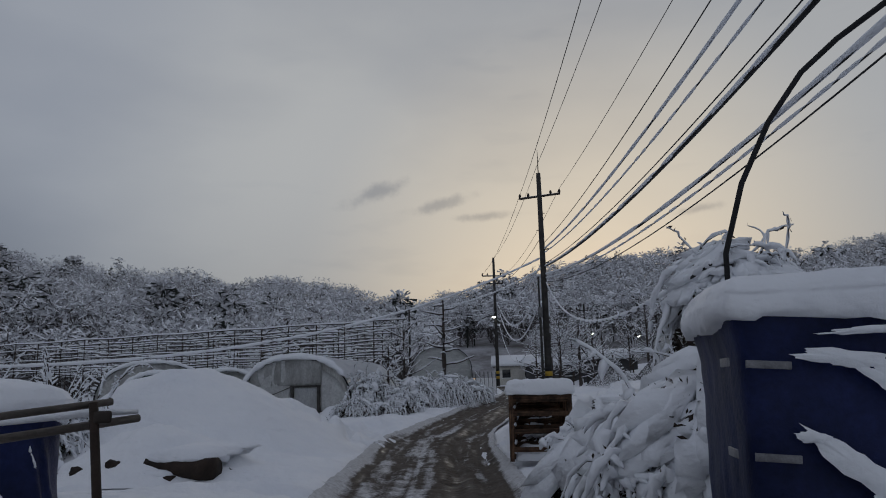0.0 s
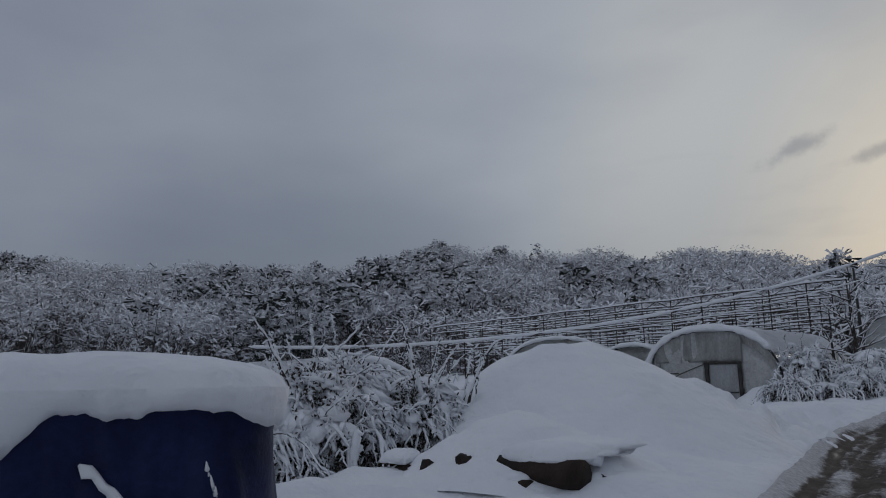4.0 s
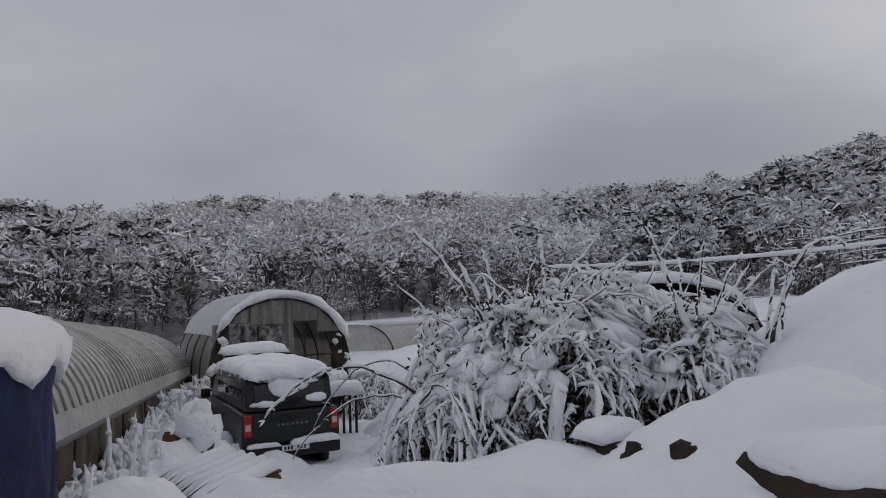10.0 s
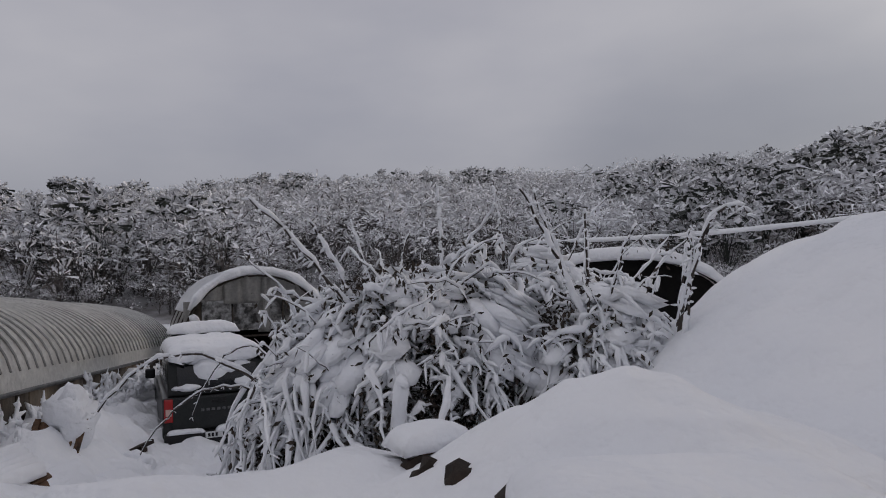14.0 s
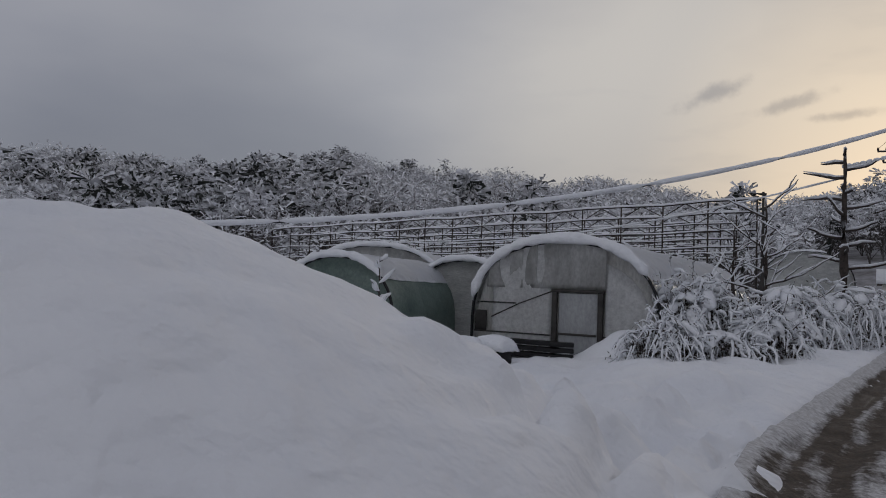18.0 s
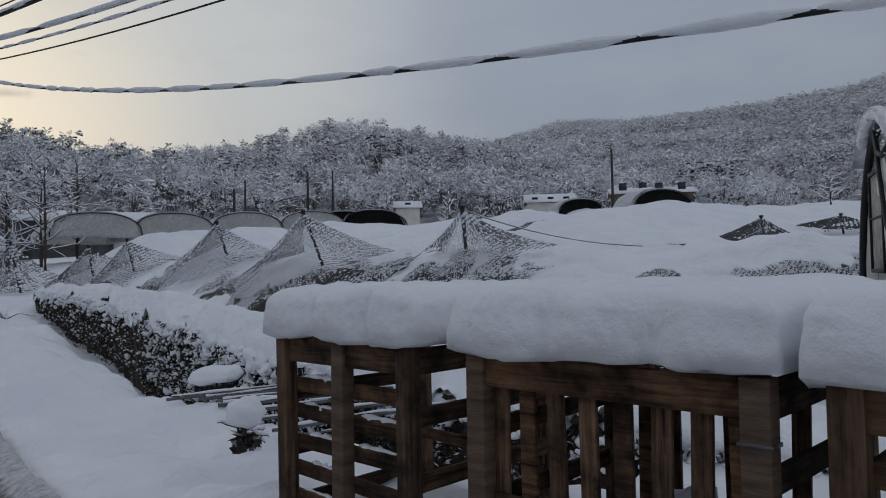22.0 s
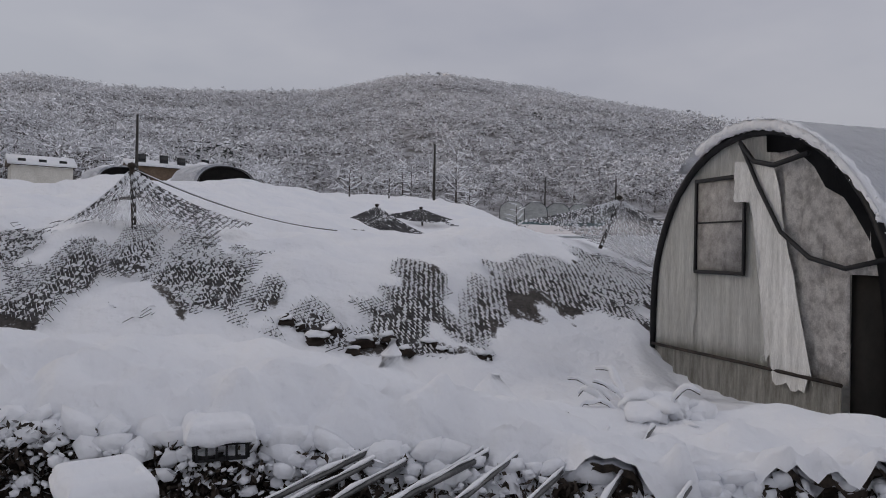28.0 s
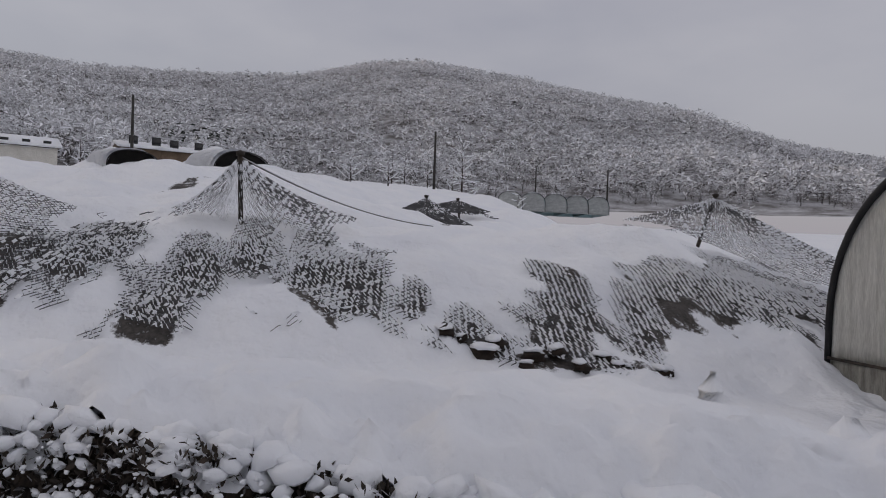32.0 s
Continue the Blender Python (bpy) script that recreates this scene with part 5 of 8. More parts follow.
    part("post", tube(bmesh.new(), [(0, 0, -0.2), (-0.02, 0.02, 0.3), (0.02, 0.03, 0.55)], 0.03, 7), WOOD, ob)
    part("snow", tube(bmesh.new(), [(-0.06, 0, -0.3), (-0.05, 0.01, 0.05), (-0.04, 0.02, 0.35), (0.02, 0.03, 0.58), (0.03, 0.04, 0.66), (0.12, 0.05, 0.62)], [0.06, 0.07, 0.065, 0.075, 0.06, 0.02], 9), SNOW, ob)


thicket()


# ---- pick-up truck
def pickup():
    g = gz(-16, 11.5)
    ob = thing("pickup_truck", (-15.05, 11.48, -1.58), "dark grey canopied pick-up truck under snow", "truck", rz=2)
    # local: rear at x = 0, nose towards -x
    W = 0.93

    def side(profile, half, mat, name, label="", bev=0.05):
        bm = bmesh.new()
        a = [bm.verts.new((x, -half, z)) for x, z in profile]
        b = [bm.verts.new((x, half, z)) for x, z in profile]
        bm.faces.new(a)
        bm.faces.new(b[::-1])
        for i in range(len(a)):
            j = (i + 1) % len(a)
            bm.faces.new((a[j], a[i], b[i], b[j]))
        bmesh.ops.bevel(bm, geom=bm.edges[:], offset=bev, segments=2, profile=0.6, affect="EDGES")
        bmesh.ops.recalc_face_normals(bm, faces=bm.faces[:])
        return part(name, bm, mat, ob, label)

    side([(0, 0.62), (0, 1.32), (-1.6, 1.36), (-3.6, 1.36), (-4.9, 1.22), (-5.05, 0.95), (-5.05, 0.5), (-4.6, 0.42), (-0.4, 0.42)], W, CARPAINT, "body")
    side([(-0.05, 1.33), (-0.22, 1.92), (-0.5, 2.0), (-2.9, 2.0), (-3.75, 1.38)], W - 0.09, CARPAINT, "canopy", "hard-top canopy and cab roof")
    tg = part("tailgate", new_box((0.015, 0, 1.02), (0.05, 1.52, 0.56), bev=0.02), CARPAINT, ob)
    part("handle", new_box((0.05, 0, 1.22), (0.03, 0.24, 0.05), bev=0.012), BLACKPLASTIC, tg)
    for i in range(7):
        part("badge_bar", new_box((0.045, -0.27 + 0.09 * i, 1.08), (0.012, 0.055, 0.045), bev=0.004), STEEL, tg)
    part("rear_window", new_box((-0.10, 0, 1.63), (0.03, 1.36, 0.44), ry=-16, bev=0.01), GLASS, ob)
    for s in (-1, 1):
        part("side_window", new_box((-1.6, s * (W - 0.085), 1.7), (2.4, 0.02, 0.36), bev=0.01), GLASS, ob)
        tl = part("tail_light", new_box((0.0, s * 0.83, 1.10), (0.07, 0.15, 0.40), bev=0.02), REDLAMP, ob, "red tail light")
        part("lens", new_box((0.03, s * 0.83, 1.07), (0.03, 0.10, 0.12), bev=0.01), CLEARLAMP, tl)
        part("reflector", new_box((0.10, s * 0.62, 0.56), (0.02, 0.2, 0.05), bev=0.006), REDLAMP, ob)
        part("mirror", new_box((-3.2, s * 1.04, 1.45), (0.14, 0.2, 0.2), bev=0.04), BLACKPLASTIC, ob)
        for x in (-0.95, -4.05):
            bm = bmesh.new()
            bmesh.ops.create_cone(bm, cap_ends=True, segments=26, radius1=0.38, radius2=0.38, depth=0.25, matrix=pose(x, s * 0.80, 0.38, 90, 0, 0))
            bmesh.ops.bevel(bm, geom=[e for e in bm.edges if len(e.link_faces) == 2 and any(len(f.verts) > 6 for f in e.link_faces)], offset=0.05, segments=2, affect="EDGES")
            w = part("wheel", bm, BLACKPLASTIC, ob)
            bm = bmesh.new()
            bmesh.ops.create_cone(bm, cap_ends=True, segments=20, radius1=0.23, radius2=0.2, depth=0.27, matrix=pose(x, s * 0.80, 0.38, 90, 0, 0))
            part("rim", bm, STEEL, w)
    part("bumper", new_box((0.06, 0, 0.60), (0.16, 1.82, 0.24), bev=0.04), BLACKPLASTIC, ob)
    pl = part("number_plate", new_box((0.155, 0.02, 0.655), (0.012, 0.52, 0.11), bev=0.004), WHITEPLATE, ob, "white number plate")
    for i in range(7):
        if i != 3:
            part("plate_bar", new_box((0.165, -0.18 + 0.062 * i, 0.655), (0.006, 0.036, 0.062)), BLACKPLASTIC, pl)
    part("snow", snow_slab(3.3, 1.66, 0.26, 26, 20, 3, 0.12, 0.05, (-1.75, 0, 2.0)), SNOW, ob, "snow on the canopy roof")
    bm = bmesh.new()
    for y, z, ry, rz in ((-0.12, 1.72, 0.30, 0.20), (0.16, 1.80, 0.22, 0.12), (-0.52, 1.47, 0.24, 0.06), (0.5, 1.52, 0.22, 0.09), (0.1, 1.88, 0.55, 0.1)):
        blob(bm, (-0.06 - (z - 1.5) * 0.25, y, z), (0.07, ry, rz), 1, 2, 0.25)
    part("snow", bm, SNOW, ob, "snow sliding off the rear window")
    bm = snow_slab(0.2, 0.95, 0.12, 8, 16, 5, 0.03, 0.03, (0.06, 0.42, 0.72))
    part("snow", bm, SNOW, ob, "snow on the bumper")
    part("snow", snow_slab(0.16, 0.6, 0.06, 6, 12, 6, 0.02, 0.02, (0.06, -0.55, 0.72)), SNOW, ob)
    part("roof_box", new_box((-3.3, 0.05, 2.2), (0.6, 1.3, 0.22), bev=0.06), BLACKPLASTIC, ob)
    part("snow", snow_slab(0.75, 1.45, 0.2, 12, 14, 8, 0.05, 0.03, (-3.3, 0.05, 2.3)), SNOW, ob)


GLASS, _n, _b = material("dark_window_glass", 0.08)
_b.inputs["Base Color"].default_value = (0.008, 0.009, 0.011, 1)
REDLAMP, _n, _b = material("red_lamp_plastic", 0.25)
_b.inputs["Base Color"].default_value = (0.32, 0.012, 0.012, 1)
CLEARLAMP, _n, _b = material("clear_lamp_plastic", 0.2)
_b.inputs["Base Color"].default_value = (0.55, 0.38, 0.34, 1)
WHITEPLATE = plain("plate_white", (0.55, 0.56, 0.56), (0.66, 0.67, 0.67), 6, 0.4)
pickup()


# ---- long grey tunnel
def grey_tunnel():
    d = Vector((-0.9833, 0.1817, 0))
    ob = thing("grey_tunnel", (-7.5, 7.38, -0.42), "long grey plastic tunnel greenhouse with moulded ribs", "greenhouse", rz=math.degrees(math.atan2(d.y, d.x)))
    # local: x along the tunnel, the near foot on y = 0, the body towards +y
    L, wd, rise, wall = 20.0, 6.2, 2.5, 0.84

    def foot(x):
        return -0.042 * x

    bm = bmesh.new()
    rows = []
    nx = 440
    for j in range(nx + 1):
        x = L * j / nx
        rib = abs(math.sin(math.pi * x / 0.36))
        row = []
        for i in range(25):
            a = math.pi * i / 24
            c, s = math.cos(a), math.sin(a)
            y = wd / 2 - wd / 2 * math.copysign(abs(c) ** 0.9, c)
            z = wall + foot(x) + (rise - wall) * s**0.85 + 0.075 * (1 - rib) ** 1.6 + 0.02 * noise.noise((x, y, 2))
            row.append(bm.verts.new((x, y, z)))
        rows.append(row)
    for r, q in zip(rows, rows[1:]):
        for i in range(24):
            bm.faces.new((r[i], r[i + 1], q[i + 1], q[i]))
    bmesh.ops.solidify(bm, geom=bm.faces[:], thickness=0.025)
    part("film_roof", bm, GREYFILM, ob)
    random.seed(31)
    x = 0.0
    while x < L:
        w = rnd(0.35, 0.9)
        part("side_board", new_box((x + w / 2, 0.06 + rnd(-0.03, 0.03), wall / 2 + foot(x) - 0.15), (w * 0.97, 0.04, wall + 0.3), ry=rnd(-1.2, 1.2), bev=0.01), random.choice((DIRTYFILM, DIRTYFILM, SKIRTWOOD)), ob)
        x += w
    # half-sunk darker tubes draw the shadow lines of the moulded ribs
    for j in range(int(L / 0.36)):
        x = 0.18 + 0.36 * j
        arc = []
        for i in range(1, 14):
            c, q = math.cos(math.pi * i / 24), math.sin(math.pi * i / 24)
            arc.append((x, wd / 2 - wd / 2 * math.copysign(abs(c) ** 0.9, c), wall + foot(x) + (rise - wall) * q**0.85 + 0.028))
        part("rib", tube(bmesh.new(), arc, 0.02, 5), RIBGREY, ob)
    part("base_rail", tube(bmesh.new(), [(L * i / 8, -0.02, wall + foot(L * i / 8) + 0.02) for i in range(9)], 0.035, 6), STEEL, ob)
    g = bmesh.new()
    vs = [g.verts.new((0.02, wd / 2 - wd / 2 * math.cos(math.pi * i / 16), wall + (rise - wall) * math.sin(math.pi * i / 16) ** 0.85 - 0.02)) for i in range(17)]
    g.faces.new(vs + [g.verts.new((0.02, wd, -0.3)), g.verts.new((0.02, 0, -0.3))])
    bmesh.ops.solidify(g, geom=g.faces[:], thickness=0.03)
    part("front_gable", g, GREYFILM, ob)
    for y0, x0, x1 in ((2.3, 0.3, 2.0), (2.6, 2.6, 4.4), (2.4, 5.2, 6.6), (1.6, 6.0, 7.2), (2.7, 7.2, 9.3), (2.3, 9.6, 11.8), (3.2, 0.2, 4.5)):
        t = (y0 - wd / 2) / (wd / 2)
        z = wall + (rise - wall) * math.sqrt(max(0, 1 - t * t)) ** 0.85
        bm = snow_slab(x1 - x0, 0.22, 0.09, 24, 8, x0, 0.03, 0.04)
        for v in bm.verts:
            v.co = Vector((v.co.x + (x0 + x1) / 2, v.co.y + y0, v.co.z + z + foot(v.co.x + (x0 + x1) / 2) + 0.03))
        part("snow", bm, SNOW, ob, "strip of snow on the roof")
    # deep snow thrown up along the foot
    S, Q = np.meshgrid(np.linspace(-1.5, 14.5, 130), np.linspace(0.02, 3.0, 40))
    BX, BY = -7.5 - 0.9833 * S + 0.1817 * Q, 7.38 + 0.1817 * S + 0.9833 * Q
    g0 = ground_z(BX, BY)
    crest = 0.10 - 0.05 * S + 0.25 * fbm(S, Q * 0, 1.1, 61)
    BZ = g0 - 0.12 + np.clip(crest - g0, 0.15, 2) * smooth01(3.0, 0.5, Q + 0.5 * fbm(S, Q, 1.3, 62)) + (0.16 * fbm(S, Q, 0.7, 63) + 0.09 * fbm(S, Q, 0.28, 64)) * smooth01(3.0, 2.2, Q)
    tagged(new("snow_bank", grid_mesh("snow_bank", BX, BY, BZ, SNOW)), "lumpy snow bank along the tunnel's foot", "snow bank")
    # snow spikes: weeds standing along the foot
    for k in range(26):
        x = 0.2 + L * k / 27 + rnd(-0.15, 0.15)
        wb = bmesh.new()
        for _ in range(int(rnd(3, 8))):
            h = rnd(0.15, 0.7) * (1 - 0.03 * x) * (1.3 if k % 4 == 0 else 0.8)
            px, py = x + rnd(-0.28, 0.28), rnd(-0.8, -0.15)
            zz = foot(x) * 0.9 + rnd(-0.12, 0.02)
            lx, ly = rnd(-0.12, 0.12), rnd(-0.08, 0.08)
            st = [Vector((px + lx * q / 5, py + ly * q / 5, zz - 0.15 + (h + 0.15) * q / 5)) for q in range(6)]
            tube(wb, st, [rnd(0.04, 0.07), rnd(0.03, 0.06), rnd(0.025, 0.05), rnd(0.02, 0.045), rnd(0.012, 0.03), 0.008], 7)
            for q in range(5):
                e = Vector((rnd(-1, 1), rnd(-1, 1), rnd(0.1, 1.1))) * rnd(0.06, 0.16)
                tube(wb, [st[q], st[q] + e * 0.5, st[q] + e], [0.035, rnd(0.02, 0.045), 0.006], 6)
            blob(wb, st[0] + Vector((rnd(-0.1, 0.1), rnd(-0.1, 0.1), 0.1)), rnd(0.08, 0.16), 0.7, 1, 0.5)
        for v in wb.verts:
            v.co += 0.05 * noise.noise_vector(v.co * 9.0) + 0.03 * noise.noise_vector(v.co * 23.0)
            v.co.z += 0.25 + 0.02 * x
        w = thing("weed_clump", (0, 0, 0), "dead weeds turned to spikes of snow beside the tunnel", "weeds", "weeds along the tunnel")
        w.matrix_basis = ob.matrix_basis
        part("snow", wb, SNOW, w)


# darker grey for the shadow line along each rib
RIBGREY = plain("rib_shadow_grey", (0.20, 0.20, 0.20), (0.34, 0.34, 0.335), 4, 0.5)
SKIRTWOOD = plain("old_skirt_board", (0.05, 0.04, 0.03), (0.26, 0.21, 0.165), 2.4, 0.8, 0, 0.4, 0.02, (1, 1, 0.3))
DIRTYFILM = plain("dirty_skirt", (0.02, 0.016, 0.012), (0.17, 0.14, 0.11), 1.6, 0.7, 0, 0.4, 0.02, (1, 1, 0.6))
grey_tunnel()


def wooden_pallet(at, rz, rx, label, w=1.0, h=1.1, snow=True, slats=6):
    ob = thing("pallet", at, label, "pallet", "pallets in the yard", rz=rz)
    ob.matrix_basis = pose(*at, rx, 0, rz)
    for i in range(slats):
        part("slat", new_box((-w / 2 + w * (i + 0.5) / slats, 0, h / 2), (w / slats * 0.62, 0.022, h), bev=0.004), WOOD, ob)
    for j in range(3):
        part("bearer", new_box((0, 0.05, h * (0.08 + 0.42 * j)), (w, 0.08, 0.09), bev=0.006), WOOD, ob)
    return ob


ob = wooden_pallet((-11.7, 9.1, -0.9), 60, -28, "dark slatted pallet leaning under a snow cap", 0.8, 1.0)
for k in range(7):
    part("snow", blob(bmesh.new(), (rnd(-0.3, 0.3), rnd(-0.15, 0.25), 1.0 + rnd(-0.05, 0.3)), rnd(0.14, 0.26), 1.2, 2, 0.35, k), SNOW, ob, "lumpy cap of snow")
ob = wooden_pallet((-8.35, 8.55, -0.25), 18, -70, "pallet lying under ribs of snow", 1.2, 1.1)
random.seed(41)
for i in range(6):
    part("snow", tube(bmesh.new(), [(-0.5 + 0.2 * i, -0.1, 0.02), (-0.5 + 0.2 * i, -0.14, 0.5), (-0.48 + 0.2 * i, -0.08, 1.08)], [0.08, 0.095, 0.08], 8, 0.8), SNOW, ob)
for x, y, z, r in ((-9.4, 8.9, -0.45, 0.55), (-10.3, 9.4, -0.75, 0.6), (-11.0, 9.9, -1.0, 0.55), (-12.2, 9.9, -1.1, 0.6), (-8.0, 9.3, -0.2, 0.45), (-13.2, 10.0, -1.25, 0.55)):
    ob = thing("snow_lump", (x, y, z), "rounded heap of clutter under snow", "snow heap", "heaps along the tunnel")
    part("mound", blob(bmesh.new(), (0, 0, 0), (r * 1.2, r, r * 0.75), 1, 3, 0.3, x), SNOW, ob)
    for _ in range(4):
        part("lump", blob(bmesh.new(), (rnd(-r, r), rnd(-r, r) * 0.7, rnd(0.1, 0.4) * r), rnd(0.15, 0.3), 0.8, 2, 0.3, y), SNOW, ob)
for k in range(6):
    x, y = -12.6 - 0.35 * k, 9.6 + 0.12 * k
    ob = thing("timber", (x, y, -1.0), "dark timber sticking out of the snow", "timber", "timbers in the clutter", rz=rnd(-60, 60))
    part("beam", new_box((0, 0, 0.1), (0.9, 0.07, 0.07), ry=rnd(-35, 10), bev=0.008), LOGDARK, ob)


# ---- open hoop shed behind the truck
def hoop_shed():
    ob = thing("hoop_shed", (-23.2, 13.2, -1.75), "open hoop shed with torn grey film and snow on top", "shed", rz=92)
    pts = arc_pts(2.15, 3.75, 1.5, 18, 2.1)
    # the front gable stands at y = 0, the body runs back along +y
    for j in range(5):
        part("hoop", tube(bmesh.new(), [(x, 1.6 * j, z) for x, z in pts], 0.035, 6), DARKSTEEL, ob)
    part("film_cover", vault(bmesh.new(), pts, 0.1, 6.4, 14, 0.02, lambda x, y, i, n: 0.04 * noise.noise((x * 2, y * 2, 1))), PALEFILM, ob)
    part("back_gable", gable(bmesh.new(), pts, 6.3, fold=0.08, k=3, z0=1.2), SHEDFILM, ob, "back film with a mottle painted for the trees behind it")
    # the shed's lower shade is put into this wall's near-black colour
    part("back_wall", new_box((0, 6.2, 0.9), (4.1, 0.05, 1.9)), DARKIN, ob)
    for x0, x1, z0, k in ((-2.05, -0.9, 3.05, 5), (-0.95, 0.1, 2.95, 6), (0.0, 0.35, 2.1, 7), (0.3, 1.2, 3.05, 8), (1.1, 2.0, 2.7, 9)):
        part("curtain", gable(bmesh.new(), pts, 0.0, x0, x1, z0, 0.02, 0.14, k, 12), PALEFILM, ob, "torn film curtain across the top")
    for s, k in ((-1, 11), (1, 12)):
        part("side_film", gable(bmesh.new(), pts, 0.05, *sorted((s * 2.1, s * 1.55)), 0.3, 0.02, 0.08, k, 8), DIRTYFILM, ob, "dark torn film at the side")
    for x in (-0.7, 0.75):
        part("stud", new_box((x, 0.1, 1.7), (0.05, 0.05, 3.4)), DARKSTEEL, ob)
    part("crossbar", new_box((0, 0.1, 2.0), (4.0, 0.06, 0.06)), DARKSTEEL, ob)
    # this block is near-black too, for the shade inside the shed
    part("shelf", new_box((0.2, 2.2, 1.0), (3.0, 0.6, 0.9), bev=0.03), DARKIN, ob, "stacked stores inside, painted shade-black")
    up = [(x * 1.02, z * 1.02) for x, z in pts]

    def lump(x, y, i, m):
        return 0.22 * abs(math.sin(math.pi * i / (m - 1))) ** 0.5 * (1 + 0.5 * noise.noise((x * 1.5, y * 1.5, 7))) + 0.03 * noise.noise((x * 5, y * 5, 4))

    part("snow", vault(bmesh.new(), up, -0.15, 6.5, 26, 0.06, lump, 4, 18), SNOW, ob, "snow on the hoop roof")
    random.seed(44)
    rim = [Vector((x, -0.1 + rnd(-0.03, 0.03), z + 0.1)) for x, z in up[4:18]]
    part("snow", tube(bmesh.new(), rim, [0.04] + [rnd(0.09, 0.16) for _ in rim[2:]] + [0.04], 8), SNOW, ob, "lip of snow round the hoop")
    bm = bmesh.new()
    for k in range(40):
        s = random.choice((-1, 1))
        z = rnd(0.2, 2.6)
        x = float(np.interp(z, [0, 1.5, 2.6], [2.2, 2.15, 1.75])) * s
        blob(bm, (x + rnd(-0.15, 0.15), rnd(-0.25, 0.1), z), rnd(0.05, 0.15), 0.9, 1, 0.5, k)
    part("snow", bm, SNOW, ob, "snow clinging to ivy on the hoop")["kind"] = "stuff"


# opaque; pale and dark mottle imitates light and trees seen through the film
SHEDFILM = plain("mottled_shed_film", (0.20, 0.195, 0.19), (0.80, 0.80, 0.80), 5.0, 0.6, 0, 0.3, 0.02, None, (0.38, 0.62))
PALEFILM = plain("pale_dusty_film", (0.30, 0.295, 0.28), (0.52, 0.51, 0.49), 1.4, 0.5, 0, 0.3, 0.02)
DARKSTEEL = plain("rusty_steel", (0.02, 0.017, 0.015), (0.07, 0.055, 0.045), 4, 0.6, 0.3)
hoop_shed()
for p, w in (((-20.6, 10.0, -0.9), 0.7), ((-21.4, 12.0, -0.8), 0.9), ((-20.9, 14.0, -0.7), 0.7)):
    ob = thing("covered_machine", p, "farm machine under snow before the shed", "machine", "machines before the shed")
    part("frame", new_box((0, 0, -0.1), (w, w, 0.9), bev=0.05), DARKIN, ob)
    part("snow", snow_slab(w * 1.2, w * 1.2, 0.3, 12, 12, p[0], 0.1, 0.05, (0, 0, 0.35)), SNOW, ob)
ob = thing("wooden_rack", (-18.0, 13.43, -1.6), "dark slatted rack with snow beside the truck", "rack", rz=80)
for i in range(5):
    part("slat", new_box((-0.3 + 0.15 * i, 0, 0.6), (0.06, 0.04, 1.2), bev=0.005), LOGDARK, ob)
part("top_rail", new_box((0, 0, 1.2), (0.8, 0.3, 0.06), bev=0.01), LOGDARK, ob)
part("snow", snow_slab(0.95, 0.5, 0.28, 12, 8, 9, 0.05, 0.04, (0, 0, 1.23)), SNOW, ob)
snow_dome("snow_bank", "deep snow bank between truck and thicket", -11.6, 14.8, 5.2, 2.4, 2.2, 2.6, 1.5, 80, "snow bank")
snow_dome("snow_bank", "brush heap buried under snow behind the truck", -16.6, 17.4, 4.4, 4.2, 3.2, 3.0, 1.95, 84, "snow bank")
bramble((-20.4, 14.9, -1.7), 0.9, 0.7, 1.6, 27, "dark brush hung with snow beside the truck", 60, 70, 60, 2500, "brush")

# tunnels behind the thicket and the mound
hoop_house((-36.0, 20.0, -1.7), 14, 3.0, 2.5, 0.9, 12, GREYFILM, GREYFILM, "low grey tunnel behind the thicket", 0.06, k=51, cover=(0.4, 0.6))
# a closed near-black gable paints the shade in the tunnel mouth
ob = hoop_house((-12.4, 18.2, -0.55), 72, 2.3, 2.45, 0.7, 5, GREYFILM, DARKIN, "tunnel behind the brambles, its open end painted shade-black", 0.14, k=52, cover=(0.2, 0.8), fold=0.0)

